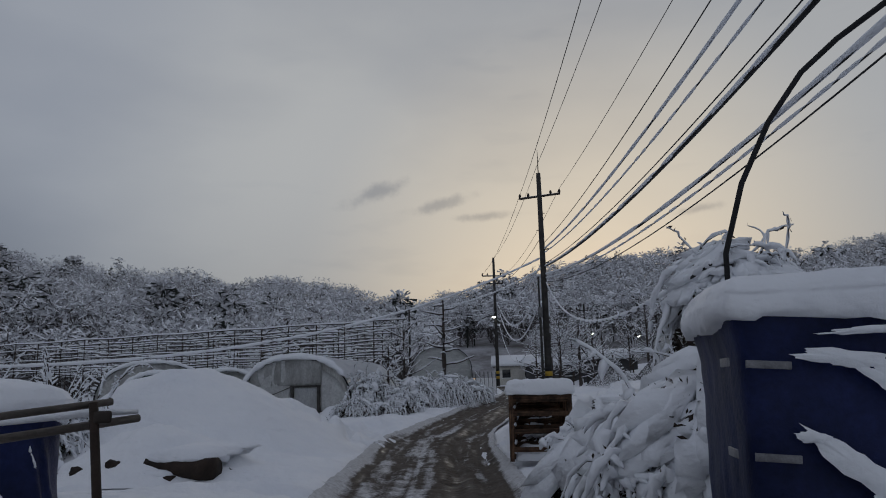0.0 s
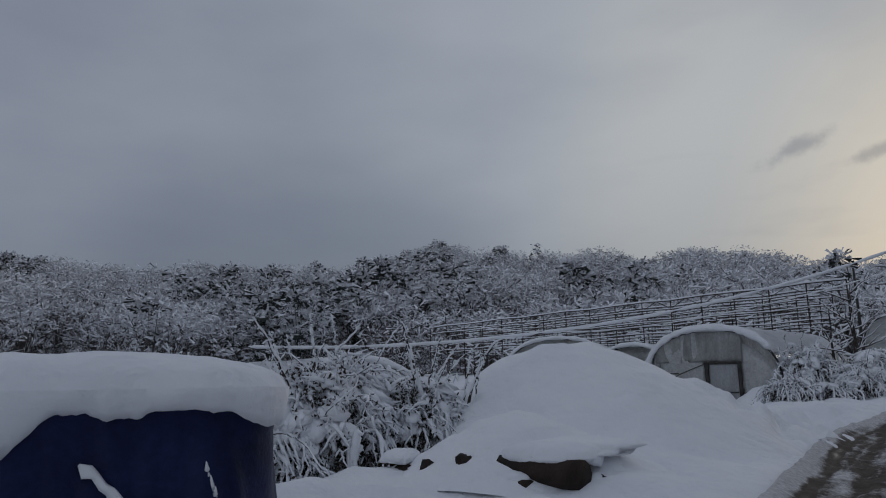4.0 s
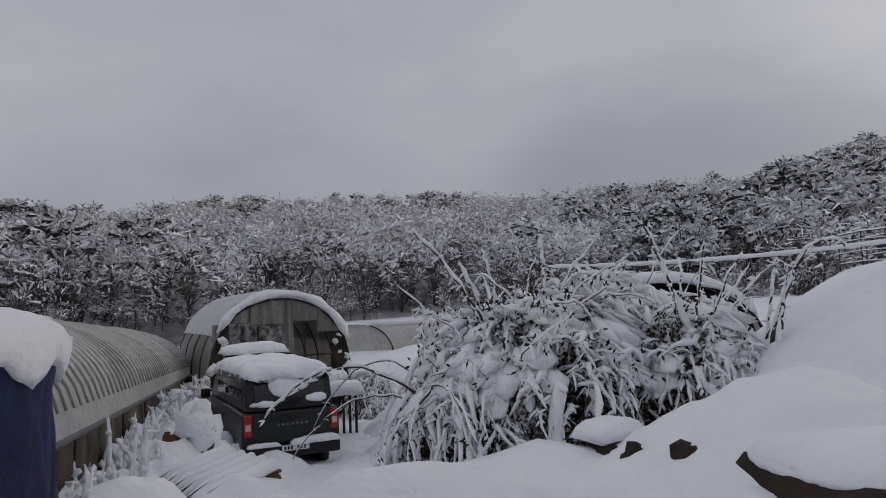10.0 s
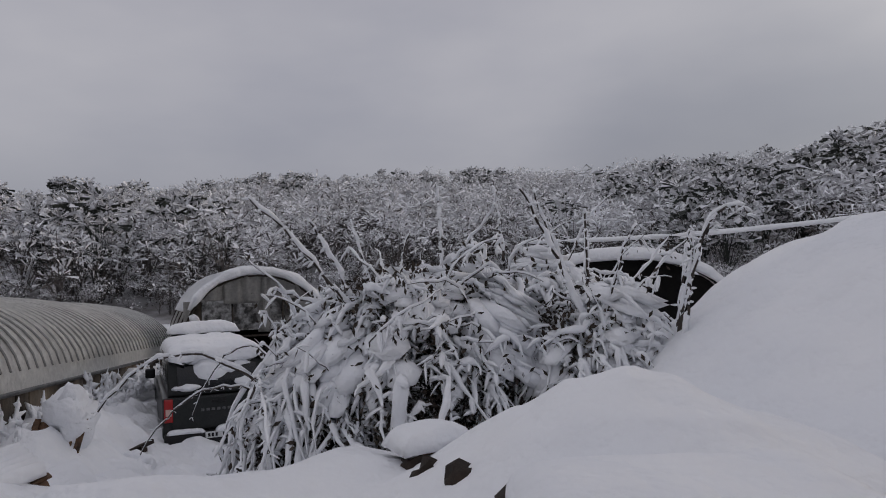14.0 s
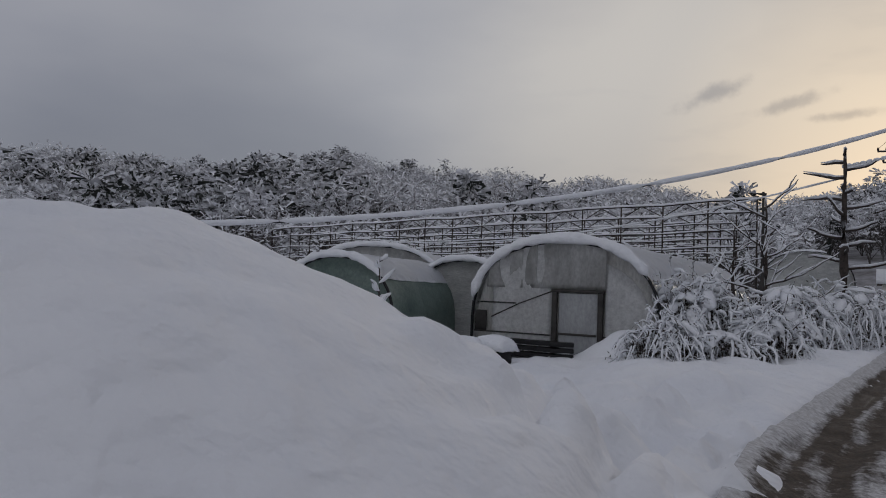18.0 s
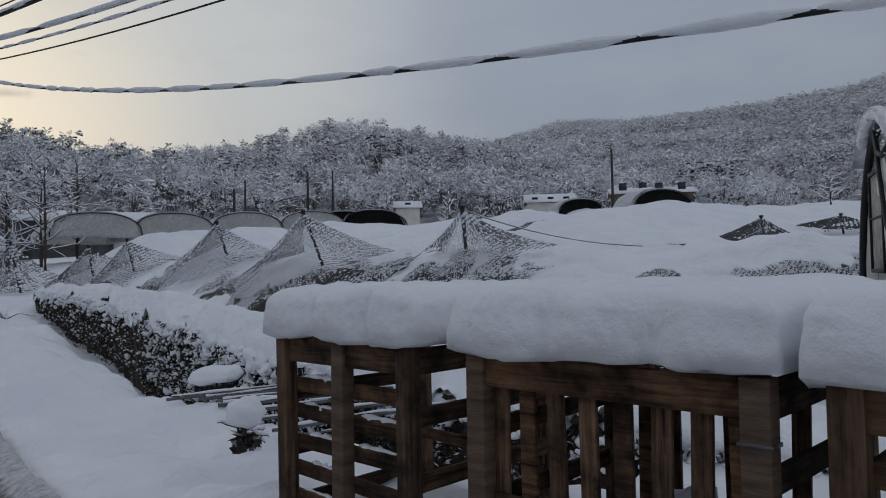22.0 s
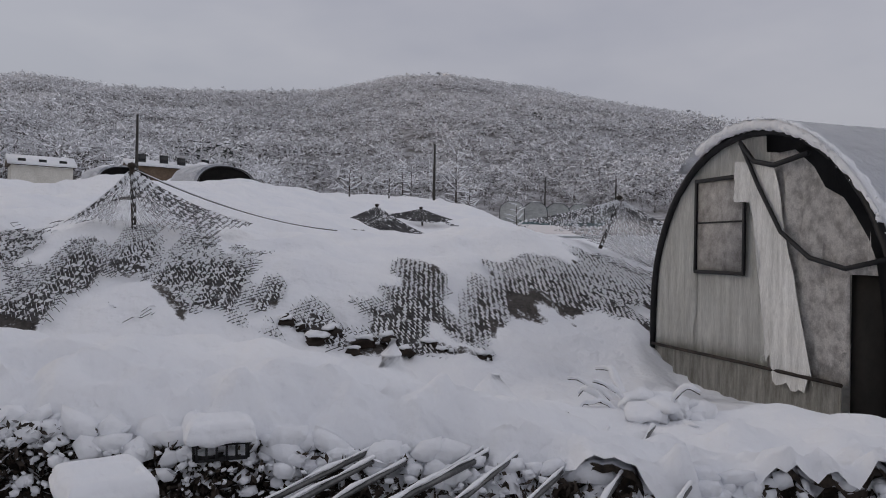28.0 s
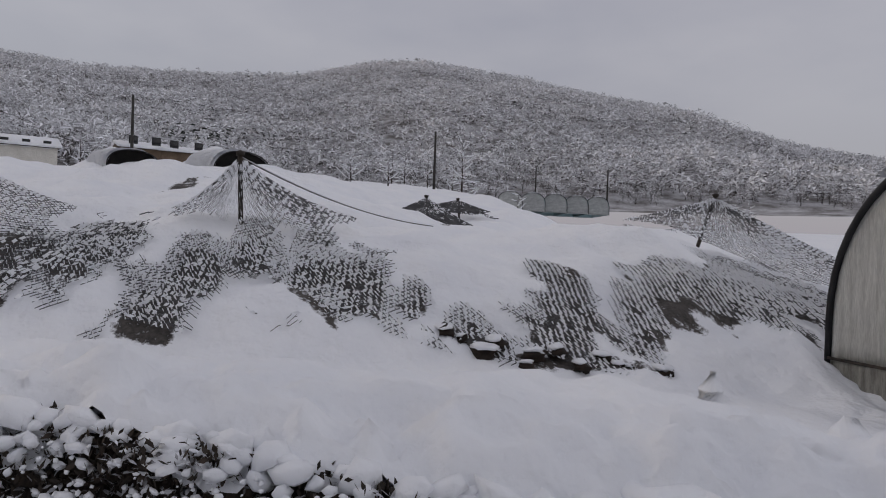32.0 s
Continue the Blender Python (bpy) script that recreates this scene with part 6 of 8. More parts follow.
# ---------------------------------------------------------------- tarpaulins and the rail by the start
def cloth_box(lx, ly, h, folds, k, n=30, lean=0.0, power=9.0):
    """A tarpaulin hung over a stack: rounded corners, creases that fan out from the top edge."""
    bm = bmesh.new()
    seg = 4 * n
    rim = []
    for i in range(seg):
        a = 2 * math.pi * i / seg
        c, s = math.cos(a), math.sin(a)
        r = (abs(c) ** power + abs(s) ** power) ** (-1 / power)
        rim.append((c * r, s * r))
    rows = []
    for q in (0.05, 0.35, 0.7, 0.93):
        rows.append([bm.verts.new((u * q * lx / 2, v * q * ly / 2, h + 0.05 * (1 - q))) for u, v in rim])
    m = 22
    for j in range(m + 1):
        f = j / m
        row = []
        for i, (u, v) in enumerate(rim):
            x, y = u * lx / 2, v * ly / 2
            w = (x - y * 0.7) * 1.8
            crease = noise.noise((w * 1.6 + f * 0.9, u * 0.6, k)) + 0.55 * (0.5 - abs(noise.noise((w * 3.4 - f * 1.6, v * 0.6, k + 5)))) + 0.25 * noise.noise((w * 8, f * 2.0, k))
            d = folds * (0.15 + 1.3 * f) * crease + 0.012 * noise.noise((x * 6, y * 6, f * 9))
            g = 1 + lean * f**1.4
            nrm = Vector((u, v, 0)).normalized()
            drop = 0.03 * (1 - math.cos(min(1, f * 8) * math.pi / 2))
            row.append(bm.verts.new((x * g * (1 - drop) + nrm.x * d, y * g * (1 - drop) + nrm.y * d, h * (1 - f))))
        rows.append(row)
    for a, b in zip(rows, rows[1:]):
        for i in range(seg):
            i2 = (i + 1) % seg
            bm.faces.new((a[i], b[i], b[i2], a[i2]))
    bm.faces.new(rows[0])
    bmesh.ops.recalc_face_normals(bm, faces=bm.faces[:])
    return bm


def snow_patch(bm, c, rx, rz, nrm_x, nrm_y, k, seg=26, tilt=0.0):
    """Thin snow stuck to an upright cloth: an uneven flat crust."""
    t = Vector((-nrm_y, nrm_x, 0))
    out = Vector((nrm_x, nrm_y, 0))
    mid = bm.verts.new(Vector(c) + out * 0.05)
    ring = []
    ct, sn = math.cos(radians(tilt)), math.sin(radians(tilt))
    for i in range(seg):
        a = 2 * math.pi * i / seg
        r = 1 + 0.35 * noise.noise((math.cos(a) * 2 + k, math.sin(a) * 2, k)) + 0.12 * rnd(-1, 1)
        p, q = rx * r * math.cos(a), rz * r * math.sin(a)
        ring.append(bm.verts.new(Vector(c) + t * (p * ct - q * sn) + Vector((0, 0, p * sn + q * ct)) + out * 0.012))
    for i in range(seg):
        bm.faces.new((mid, ring[i], ring[(i + 1) % seg]))


def tarp_stacks():
    random.seed(61)
    ob = thing("covered_stack", (2.80, 4.33, 0.13), "stack under a dark blue tarpaulin with thick snow", "covered stack", rz=-10)
    part("tarpaulin", cloth_box(2.4, 1.5, 1.78, 0.035, 3, power=14.0), TARP, ob)
    part("snow", snow_block(2.52, 1.62, 0.19, 12, (0, 0, 1.77), 0.11, (), 40, 0.07), SNOW, ob)
    for z in (1.48, 1.02):
        part("tape", new_box((-1.05, -0.795, z), (0.22, 0.012, 0.04), ry=4, bev=0.003), TAPE, ob, "strip of clear packing tape")
        part("tape", new_box((-1.235, -0.66, z + 0.02), (0.012, 0.2, 0.045), bev=0.003), TAPE, ob, "strip of clear packing tape")
    for x, z, rx, rz, tilt in ((-0.68, 1.50, 0.22, 0.045, -8), (-0.42, 1.34, 0.24, 0.06, -32), (-0.22, 1.18, 0.2, 0.05, -36), (-0.88, 1.12, 0.08, 0.03, -10), (-0.62, 0.92, 0.34, 0.065, -40), (-0.30, 0.70, 0.34, 0.15, -36), (-0.5, 1.64, 0.3, 0.02, 2)):
        bm = bmesh.new()
        snow_patch(bm, (x, -0.80, z), rx, rz, 0, -1, x + z, 40, tilt)
        part("snow_crust", bm, SNOW, ob, "snow stuck to the tarpaulin")
    # the stack by the tunnel
    ob = thing("covered_stack", (-5.0, 6.6, -0.08), "tall stack wrapped in blue tarpaulin under snow", "covered stack", rz=60)
    part("tarpaulin", cloth_box(2.06, 2.66, 1.55, 0.15, 5, 70, 0.09, 5.0), TARP, ob)
    part("snow", drift_cap(2.16, 2.76, 0.31, 15, (0, 0, 1.53), 5.0, 0.19, 320, 0.2, 0.22), SNOW, ob, "deep snow with a ragged hanging edge")
    random.seed(62)
    for (xa, za), (xb, zb), w in (((-0.12, 1.26), (0.30, 0.78), 0.035), ((0.22, 0.84), (0.42, 0.52), 0.06), ((0.05, 0.62), (0.42, 0.5), 0.07), ((0.5, 1.2), (0.56, 1.02), 0.012)):
        line = [(xa + (xb - xa) * i / 11, -1.33 - 0.04 * (1.3 - (za + (zb - za) * i / 11)) + rnd(-0.01, 0.01), za + (zb - za) * i / 11 + rnd(-0.02, 0.02)) for i in range(12)]
        part("snow_crust", tube(bmesh.new(), line, [w * (0.2 if i in (0, 11) else rnd(0.4, 1.25)) for i in range(12)], 7), SNOW, ob, "snow caught in a fold")
    part("tape", new_box((0.2, -1.42, 0.46), (0.8, 0.012, 0.04), ry=-2), TAPE, ob, "strip of clear packing tape")
    # lower stack further left
    ob = thing("covered_stack", (-6.0, 3.6, -0.15), "low covered stack beside the lane under snow", "covered stack", rz=12)
    part("tarpaulin", cloth_box(1.7, 1.8, 1.05, 0.05, 8), TARP, ob)
    part("snow", drift_cap(1.9, 2.0, 0.5, 18, (0, 0, 0.95), 3.5, 0.15, 160), SNOW, ob)
    # the rail
    ob = thing("timber_rail", (-1.42, 3.0, 0.1), "dark post with two weathered rails and snow", "rail")
    part("post", tube(bmesh.new(), [(0.12, 0, -0.2), (0.05, 0, 0.6), (-0.03, 0, 1.42)], [0.021, 0.02, 0.018], 9), LOGDARK, ob)
    for a, b, r in (((-0.02, 0.42, 1.34), (-0.9, -1.1, 1.22), 0.018), ((0.0, 0.1, 1.42), (-0.95, -1.0, 1.30), 0.015)):
        part("rail", tube(bmesh.new(), [a, ((a[0] + b[0]) / 2, (a[1] + b[1]) / 2, (a[2] + b[2]) / 2 - 0.01), b], r, 8), WOODGREY, ob)
    part("clamp", new_box((0.0, 0.02, 1.36), (0.07, 0.06, 0.05), rz=25, bev=0.01), DARKSTEEL, ob)
    part("clamp", new_box((0.035, 0.0, 0.78), (0.075, 0.06, 0.05), rz=15, bev=0.01), DARKSTEEL, ob)
    part("cloth_strip", new_box((-0.33, -0.45, 1.1), (0.05, 0.03, 0.34), ry=8, bev=0.006), TAPE, ob, "hanging frayed strip")
    bm = bmesh.new()
    tube(bm, [(-0.02, 0.4, 1.37), (-0.12, 0.2, 1.375), (-0.35, -0.15, 1.35)], [0.012, 0.02, 0.012], 6)
    part("snow", bm, SNOW, ob)


TAPE = plain("dull_packing_tape", (0.12, 0.12, 0.13), (0.24, 0.24, 0.25), 12, 0.35)
WOODGREY = plain("grey_weathered_rail", (0.06, 0.052, 0.045), (0.16, 0.14, 0.12), 3, 0.75, 0, 0.4, 0.01, (1, 1, 4))
tarp_stacks()

# bushes between the tarpaulin and the crates
bramble((2.55, 6.9, 0.1), 1.25, 1.3, 1.75, 71, "evergreen bush bowed under thick pads of snow", 462, 84, 90, 13500, "evergreen_bush", 1.75)
bramble((2.15, 9.3, 0.1), 1.0, 1.2, 1.15, 72, "low evergreen bush with heavy pads of snow", 286, 56, 60, 9000, "evergreen_bush", 1.75)
bramble((4.1, 8.6, 0.1), 1.2, 1.2, 2.0, 73, "tall bush loaded with snow behind the covered stack", 242, 56, 40, 5250, "evergreen_bush", 1.75)
bramble((3.4, 8.3, 1.5), 0.85, 0.8, 1.65, 74, "young pine with snow balled on its twigs", 209, 84, 10, 5250, "young_pine", 1.2)
ob = thing("pine_trunk", (3.4, 8.3, 0.1), "thin dark trunk under the young pine", "trunk")
part("trunk", tube(bmesh.new(), [(0, 0, -0.2), (0.03, 0, 1.2), (0, 0.02, 2.4)], [0.07, 0.06, 0.03], 8), BARK, ob)


# ---------------------------------------------------------------- pallet crates along the lane
def crate(at, rz, ly, style, label, k):
    """A bin of old pallets; its face to the lane is x = 0, it runs along +y."""
    random.seed(k)
    ob = thing("pallet_crate", at, label, "crate", "pallet crates along the lane", rz=rz)
    H, D = 1.12, 1.08
    for y in ((0.05, ly / 2, ly - 0.05) if style == "slat" else (0.05, ly - 0.05)):
        part("post", new_box((0.03, y, H / 2), (0.075, 0.095, H), ry=rnd(-0.6, 0.6), bev=0.006), random.choice((WOODZ, WOODZ, WOODGREY2)), ob)
        part("post", new_box((D - 0.03, y, H / 2), (0.075, 0.095, H), bev=0.006), WOODZ, ob)
    for x, tall in ((0.03, 0.13), (D - 0.03, 0.07)):
        part("top_board", new_box((x, ly / 2, H - tall / 2), (0.03, ly - 0.02, tall), bev=0.005), WOOD2 if style != "slat" else WOODY, ob)
    if style == "slat":
        for x, n in ((0.075, 6), (D - 0.1, 2)):
            for i in range(n):
                z = 0.09 + (H - 0.345) * i / (n - 1) * (1 if n > 2 else 0.45)
                part("slat", new_box((x, ly / 2, z), (0.022, ly - 0.04, 0.078 if x < 0.5 else 0.07), rx=rnd(-1, 1), bev=0.004), WOODY, ob)
                if x < 0.5 and i < n:
                    for y0, y1 in ((0.1, ly / 2 - 0.05), (ly / 2 + 0.05, ly - 0.1)):
                        if rnd(0, 1) < 0.15:
                            continue
                        a0, a1 = y0 + rnd(0, 0.12), y1 - rnd(0, 0.12)
                        line = [(x + 0.012 + rnd(-0.006, 0.006), a0 + (a1 - a0) * q / 9, z + 0.038 + rnd(-0.006, 0.006)) for q in range(10)]
                        part("snow", tube(bmesh.new(), line, [0.008] + [rnd(0.010, 0.026) for _ in range(8)] + [0.008], 8, 0.85), SNOW, ob)
    else:
        m = int(ly / 0.15)
        for x in (0.08, D - 0.1):
            for i in range(m):
                y = 0.12 + (ly - 0.24) * i / (m - 1)
                part("slat", new_box((x, y, H / 2 - 0.02), (0.022, 0.075, H - 0.08), rx=rnd(-1.5, 1.5), bev=0.004), WOODZ if i % 3 else WOOD2, ob)
        part("bottom_board", new_box((0.06, ly / 2, 0.09), (0.03, ly - 0.06, 0.1), bev=0.005), WOODY, ob)
        part("bottom_board", new_box((0.06, ly / 2, 0.52), (0.025, ly - 0.06, 0.08), bev=0.005), WOODY, ob)
        part("wire_tie", new_box((0.03, 0.05, H * 0.82), (0.085, 0.105, 0.012)), STEEL, ob)
    for y in (0.02, ly - 0.02):
        part("side_board", new_box((D / 2, y, H - 0.07), (D - 0.1, 0.025, 0.12), bev=0.004), WOODX, ob)
        for i in range(3):
            part("side_slat", new_box((D / 2, y, 0.2 + 0.3 * i), (D - 0.1, 0.022, 0.085), ry=rnd(-1, 1), bev=0.004), WOODX, ob)
    n = 4
    for i in range(n):
        part("lid_board", new_box((D / 2, ly * (i + 0.5) / n, H + 0.012), (D, ly / n * 0.6, 0.022), bev=0.004), WOODX, ob)
    part("snow", snow_slab(D - 0.2, ly - 0.15, 0.22, 16, 16, k, 0.02, 0.06, (D / 2, ly / 2, 0.02)), SNOW, ob, "snow drifted inside the crate")
    bm = snow_block(D + 0.12, ly + 0.12, 0.25 + rnd(-0.015, 0.015), k, (D / 2, ly / 2, H + 0.02), 0.12, (-ly / 5 + rnd(-0.05, 0.05), ly / 6 + rnd(-0.05, 0.05)))
    part("snow", bm, SNOW, ob, "thick quilted pillow of snow")
    return ob


WOODGREY2 = plain("greyed_pallet_post", (0.05, 0.036, 0.026), (0.19, 0.125, 0.085), 2.5, 0.75, 0, 0.4, 0.006, (1, 1, 8))
WOOD2 = wood_material("fresher_pallet_board", 1, (0.30, 0.165, 0.09))


def cx(y):
    return 1.04 + 0.11 * (y - 12.83)


for y0, y1, style in ((12.83, 13.95, "slat"), (14.1, 15.2, "bar"), (15.32, 16.42, "slat"), (16.55, 17.68, "slat"), (17.82, 19.05, "bar"), (19.38, 20.47, "slat")):
    crate((cx(y0), y0, 0.24), -6.3, y1 - y0, style, "brown pallet crate with horizontal slats and a snow pillow" if style == "slat" else "brown pallet crate with upright bars and a snow pillow", int(y0 * 10))
# weeds and snow inside the bins
random.seed(77)
for y in (14.6, 18.4, 17.1):
    shrub("weed_clump", (cx(y) + 0.55, y, 0.2), 0.35, 0.35, 0.55, 18, 500, 14, "dead weeds with snow inside the crate", int(y * 7), 0.4, 0.4, 0.025, 0.09)


# ---------------------------------------------------------------- hedge, ditch and pipes
def hedge_sink(y):
    """The hedge sinks towards its near end."""
    return 0.42 * smooth01(24.0, 21.0, y)


def hedge_mid(t):
    ys = [p[1] for p in HEDGE]
    y = ys[0] + (ys[-1] - ys[0]) * t
    return np.interp(y, ys, [p[0] for p in HEDGE]), y


def hedge():
    random.seed(81)
    ob = thing("hedge", (0, 0, 0), "long dark hedge weighed down by deep snow", "hedge")
    nt, nu = 420, 40
    T, U = np.meshgrid(np.linspace(0, 1, nt), np.linspace(-1, 1, nu), indexing="ij")
    cxs, ys = hedge_mid(T)
    half = 1.12 + 0.12 * fbm(ys, T * 0, 1.4, 1)
    lip = np.clip(fbm(ys, ys * 0, 0.5, 6) + 0.6 * fbm(ys, ys * 0, 0.2, 8), -1, 1)
    front = smooth01(-0.45, -1, U)
    X = cxs + U * half - front * 0.05 * lip
    base = 0.02 + road_z(ys) * 0.85
    dome = (1 - np.abs(U) ** 2.6) ** 0.55
    low = np.where(U < 0, 0.34 + 0.26 * smooth01(24.0, 27.5, ys) - 0.2 * hedge_sink(ys), 0.1 - 0.3 * hedge_sink(ys))
    top = 0.84 - hedge_sink(ys) + 0.10 * fbm(X, ys, 1.5, 2) + 0.07 * fbm(X, ys, 0.5, 3)
    Z = base + low + (top - low) * dome - front * 0.2 * lip + smooth01(0.2, -0.6, U) * (0.11 * fbm(U * 2.0, ys + 0.5 * U, 0.42, 14) + 0.05 * fbm(U * 2.0, ys, 0.17, 15))
    s = new("snow", grid_mesh("snow", X, ys, Z, SNOW))
    s.parent = ob
    tagged(s, "deep rounded blanket of snow")
    # a dark leaf-coloured sheet paints the underside and the shaded heart of the hedge
    inner = new("inner_shade_sheet", grid_mesh("inner_shade_sheet", np.concatenate([X[:, :1] + 0.16, X[:, :1] + 0.10, X + 0.03], 1), np.concatenate([ys[:, :1], ys[:, :1], ys], 1), np.concatenate([Z[:, :1] * 0 - 1.1, Z[:, :1] - 0.02, Z - 0.05 - 0.05 * front], 1), LEAVES))
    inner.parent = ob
    rng = np.random.default_rng(83)
    n = 48000
    t = np.concatenate([rng.uniform(0.08, 0.52, n * 3 // 4), rng.uniform(0, 1, n - n * 3 // 4)])
    hx, hy = hedge_mid(t)
    z = rng.uniform(-0.9, 0.42, n) + 0.27 * smooth01(24.0, 27.5, hy) - 0.3 * hedge_sink(hy)
    x = hx - 1.10 + rng.uniform(-0.06, 0.22, n) + 0.05 * np.sin(hy * 5.1) + 0.05 * np.sin(z * 9 + hy * 3)
    lv = new("foliage", leaf_mesh("foliage", LEAVES, np.stack([x, hy + rng.normal(0, 0.05, n), z + road_z(hy) * 0.85], -1), 0.034, 84))
    lv.parent = ob
    # clumps of snow caught on the dark face
    lumps = []
    for q in range(3000):
        t = rnd(0.1, 0.5) if q % 3 else rnd(0, 1)
        hx, hy = hedge_mid(t)
        w = rnd(0.006, 0.022) * (2.4 if q % 11 == 0 else 1)
        if hy < 23.6 and q % 3:
            continue
        lumps.append(squash(pose(float(hx) - 1.17 + rnd(-0.04, 0.05), float(hy), rnd(-0.6, 0.36) + 0.25 * float(smooth01(24.0, 27.5, hy)) - 0.2 * float(hedge_sink(hy)) + float(road_z(hy)) * 0.85, rnd(-40, 40), rnd(-40, 40), 0), w, w * rnd(0.8, 1.7), w * rnd(0.6, 1.3)))
    blob_cloud("snow", lumps, ob, "clumps of snow on the dark leaves")
    lumps = []
    # clumps bulging over the face
    y = HEDGE[0][1]
    while y < HEDGE[-1][1] - 0.2:
        y += rnd(0.05, 0.22)
        hx, hy = hedge_mid((y - HEDGE[0][1]) / (HEDGE[-1][1] - HEDGE[0][1]))
        hx, zb = float(hx), float(road_z(hy)) * 0.85 + 0.25 * float(smooth01(24.0, 27.5, hy)) - 0.2 * float(hedge_sink(hy))
        w, drop = rnd(0.05, 0.12), max(0.0, rnd(-0.3, 0.26))
        for i in range(4):
            q = w * rnd(0.7, 1.1) * (1 - 0.16 * i)
            lumps.append(squash(pose(hx - 1.04 - 0.045 * i + rnd(-0.02, 0.02), hy + rnd(-0.06, 0.06), zb + 0.42 - (0.04 + drop * 0.4) * i + rnd(-0.02, 0.02), rnd(-30, 30), 0, 0), q, q * rnd(1.0, 1.7), q * rnd(0.7, 1.0)))
    blob_cloud("snow", lumps, ob, "lumps of snow along the hedge edge")


hedge()


def pipes():
    random.seed(91)
    k = 0
    for y0, y1, z0, r in ((24.35, 23.0, 0.50, 0.02), (24.1, 22.7, 0.52, 0.021), (23.9, 22.5, 0.53, 0.021), (23.75, 22.25, 0.54, 0.026), (23.6, 22.1, 0.55, 0.021), (23.3, 21.9, 0.55, 0.021), (23.0, 21.6, 0.55, 0.02), (22.6, 21.25, 0.54, 0.02), (22.2, 20.9, 0.54, 0.02)):
        x0, x1, r = rnd(3.3, 3.7), rnd(5.6, 6.3), r * 0.8
        z0 = z0 - 0.45 * float(hedge_sink(y1))
        ob = thing("steel_pipe", (x0, y0 - 0.25, z0), "galvanised pipe lying across the hedge under snow", "pipe", "pipes over the hedge")
        d = Vector((x1 - x0, y1 - y0, rnd(0.04, 0.14)))
        part("tube", tube(bmesh.new(), [(0, 0, 0), d * 0.5, d], r, 10), STEEL, ob)
        part("snow", tube(bmesh.new(), [d * (0.02 + 0.96 * i / 13) + Vector((rnd(-0.01, 0.01), 0, r + rnd(0.0, 0.02))) for i in range(14)], [rnd(0.004, 0.022) for _ in range(14)], 7, 0.8), SNOW, ob)
        k += 1
    for p, rz in (((5.1, 24.15, 0.50), 20), ((4.2, 24.5, 0.42), 35)):
        ob = thing("plastic_tray", p, "black slotted tray heaped with snow on the pipes", "tray", "trays on the pipes", rz=rz)
        part("rim", new_box((0, 0, 0.1), (0.5, 0.36, 0.02), bev=0.006), BLACKPLASTIC, ob)
        part("base", new_box((0, 0, 0.0), (0.46, 0.32, 0.02), bev=0.006), BLACKPLASTIC, ob)
        for i in range(8):
            for s in (-1, 1):
                part("slot_bar", new_box((-0.22 + 0.44 * i / 7, s * 0.165, 0.05), (0.014, 0.014, 0.1)), BLACKPLASTIC, ob)
        for i in range(6):
            for s in (-1, 1):
                part("slot_bar", new_box((s * 0.235, -0.15 + 0.3 * i / 5, 0.05), (0.014, 0.014, 0.1)), BLACKPLASTIC, ob)
        part("snow", snow_block(0.54, 0.42, 0.12, p[1], (0, 0, 0.11), 0.06, (), 16, 0.03), SNOW, ob)
    ob = thing("snow_cone", (7.0, 23.1, 0.75), "pointed cone of snow on a post by the hedge", "snow")
    part("cone", tube(bmesh.new(), [(0, 0, -0.45), (0.02, 0, -0.1), (0.0, 0.02, 0.12), (0.01, 0, 0.26)], [0.42, 0.22, 0.1, 0.03], 12), SNOW, ob)
    ob = thing("snow_cone", (6.6, 22.2, 0.60), "pointed cone of snow on a post by the hedge", "snow")
    part("cone", tube(bmesh.new(), [(0, 0, -0.35), (0.02, 0, -0.1), (0.03, 0.02, 0.06), (0.03, 0, 0.16)], [0.45, 0.27, 0.13, 0.05], 12), SNOW, ob)
    shrub("weed_clump", (2.92, 22.19, 0.28), 0.12, 0.12, 0.22, 8, 90, 0, "small dead plant under a ball of snow", 93, 0.3, 0.2, 0.02, 0.1)
    ob = thing("snow_ball", (2.92, 22.19, 0.60), "ball of snow on a dead plant", "snow")
    part("ball", blob(bmesh.new(), (0, 0, 0), (0.15, 0.15, 0.12), 1, 3, 0.2), SNOW, ob)
    shrub("weed_clump", (5.3, 33.6, gz(5.3, 33.6) - 0.05), 0.1, 0.1, 0.1, 4, 0, 0, "broken twig lying on the verge", 94, 0.6, 0.9, 0.02, 0.05, up=0.2)
    shrub("hedge_shrub", (6.6, 20.8, 0.12), 0.5, 0.6, 0.42, 24, 260, 60, "leafy shrub under snow by the tent", 95, 0.5, 0.6, 0.04, 0.14)


pipes()


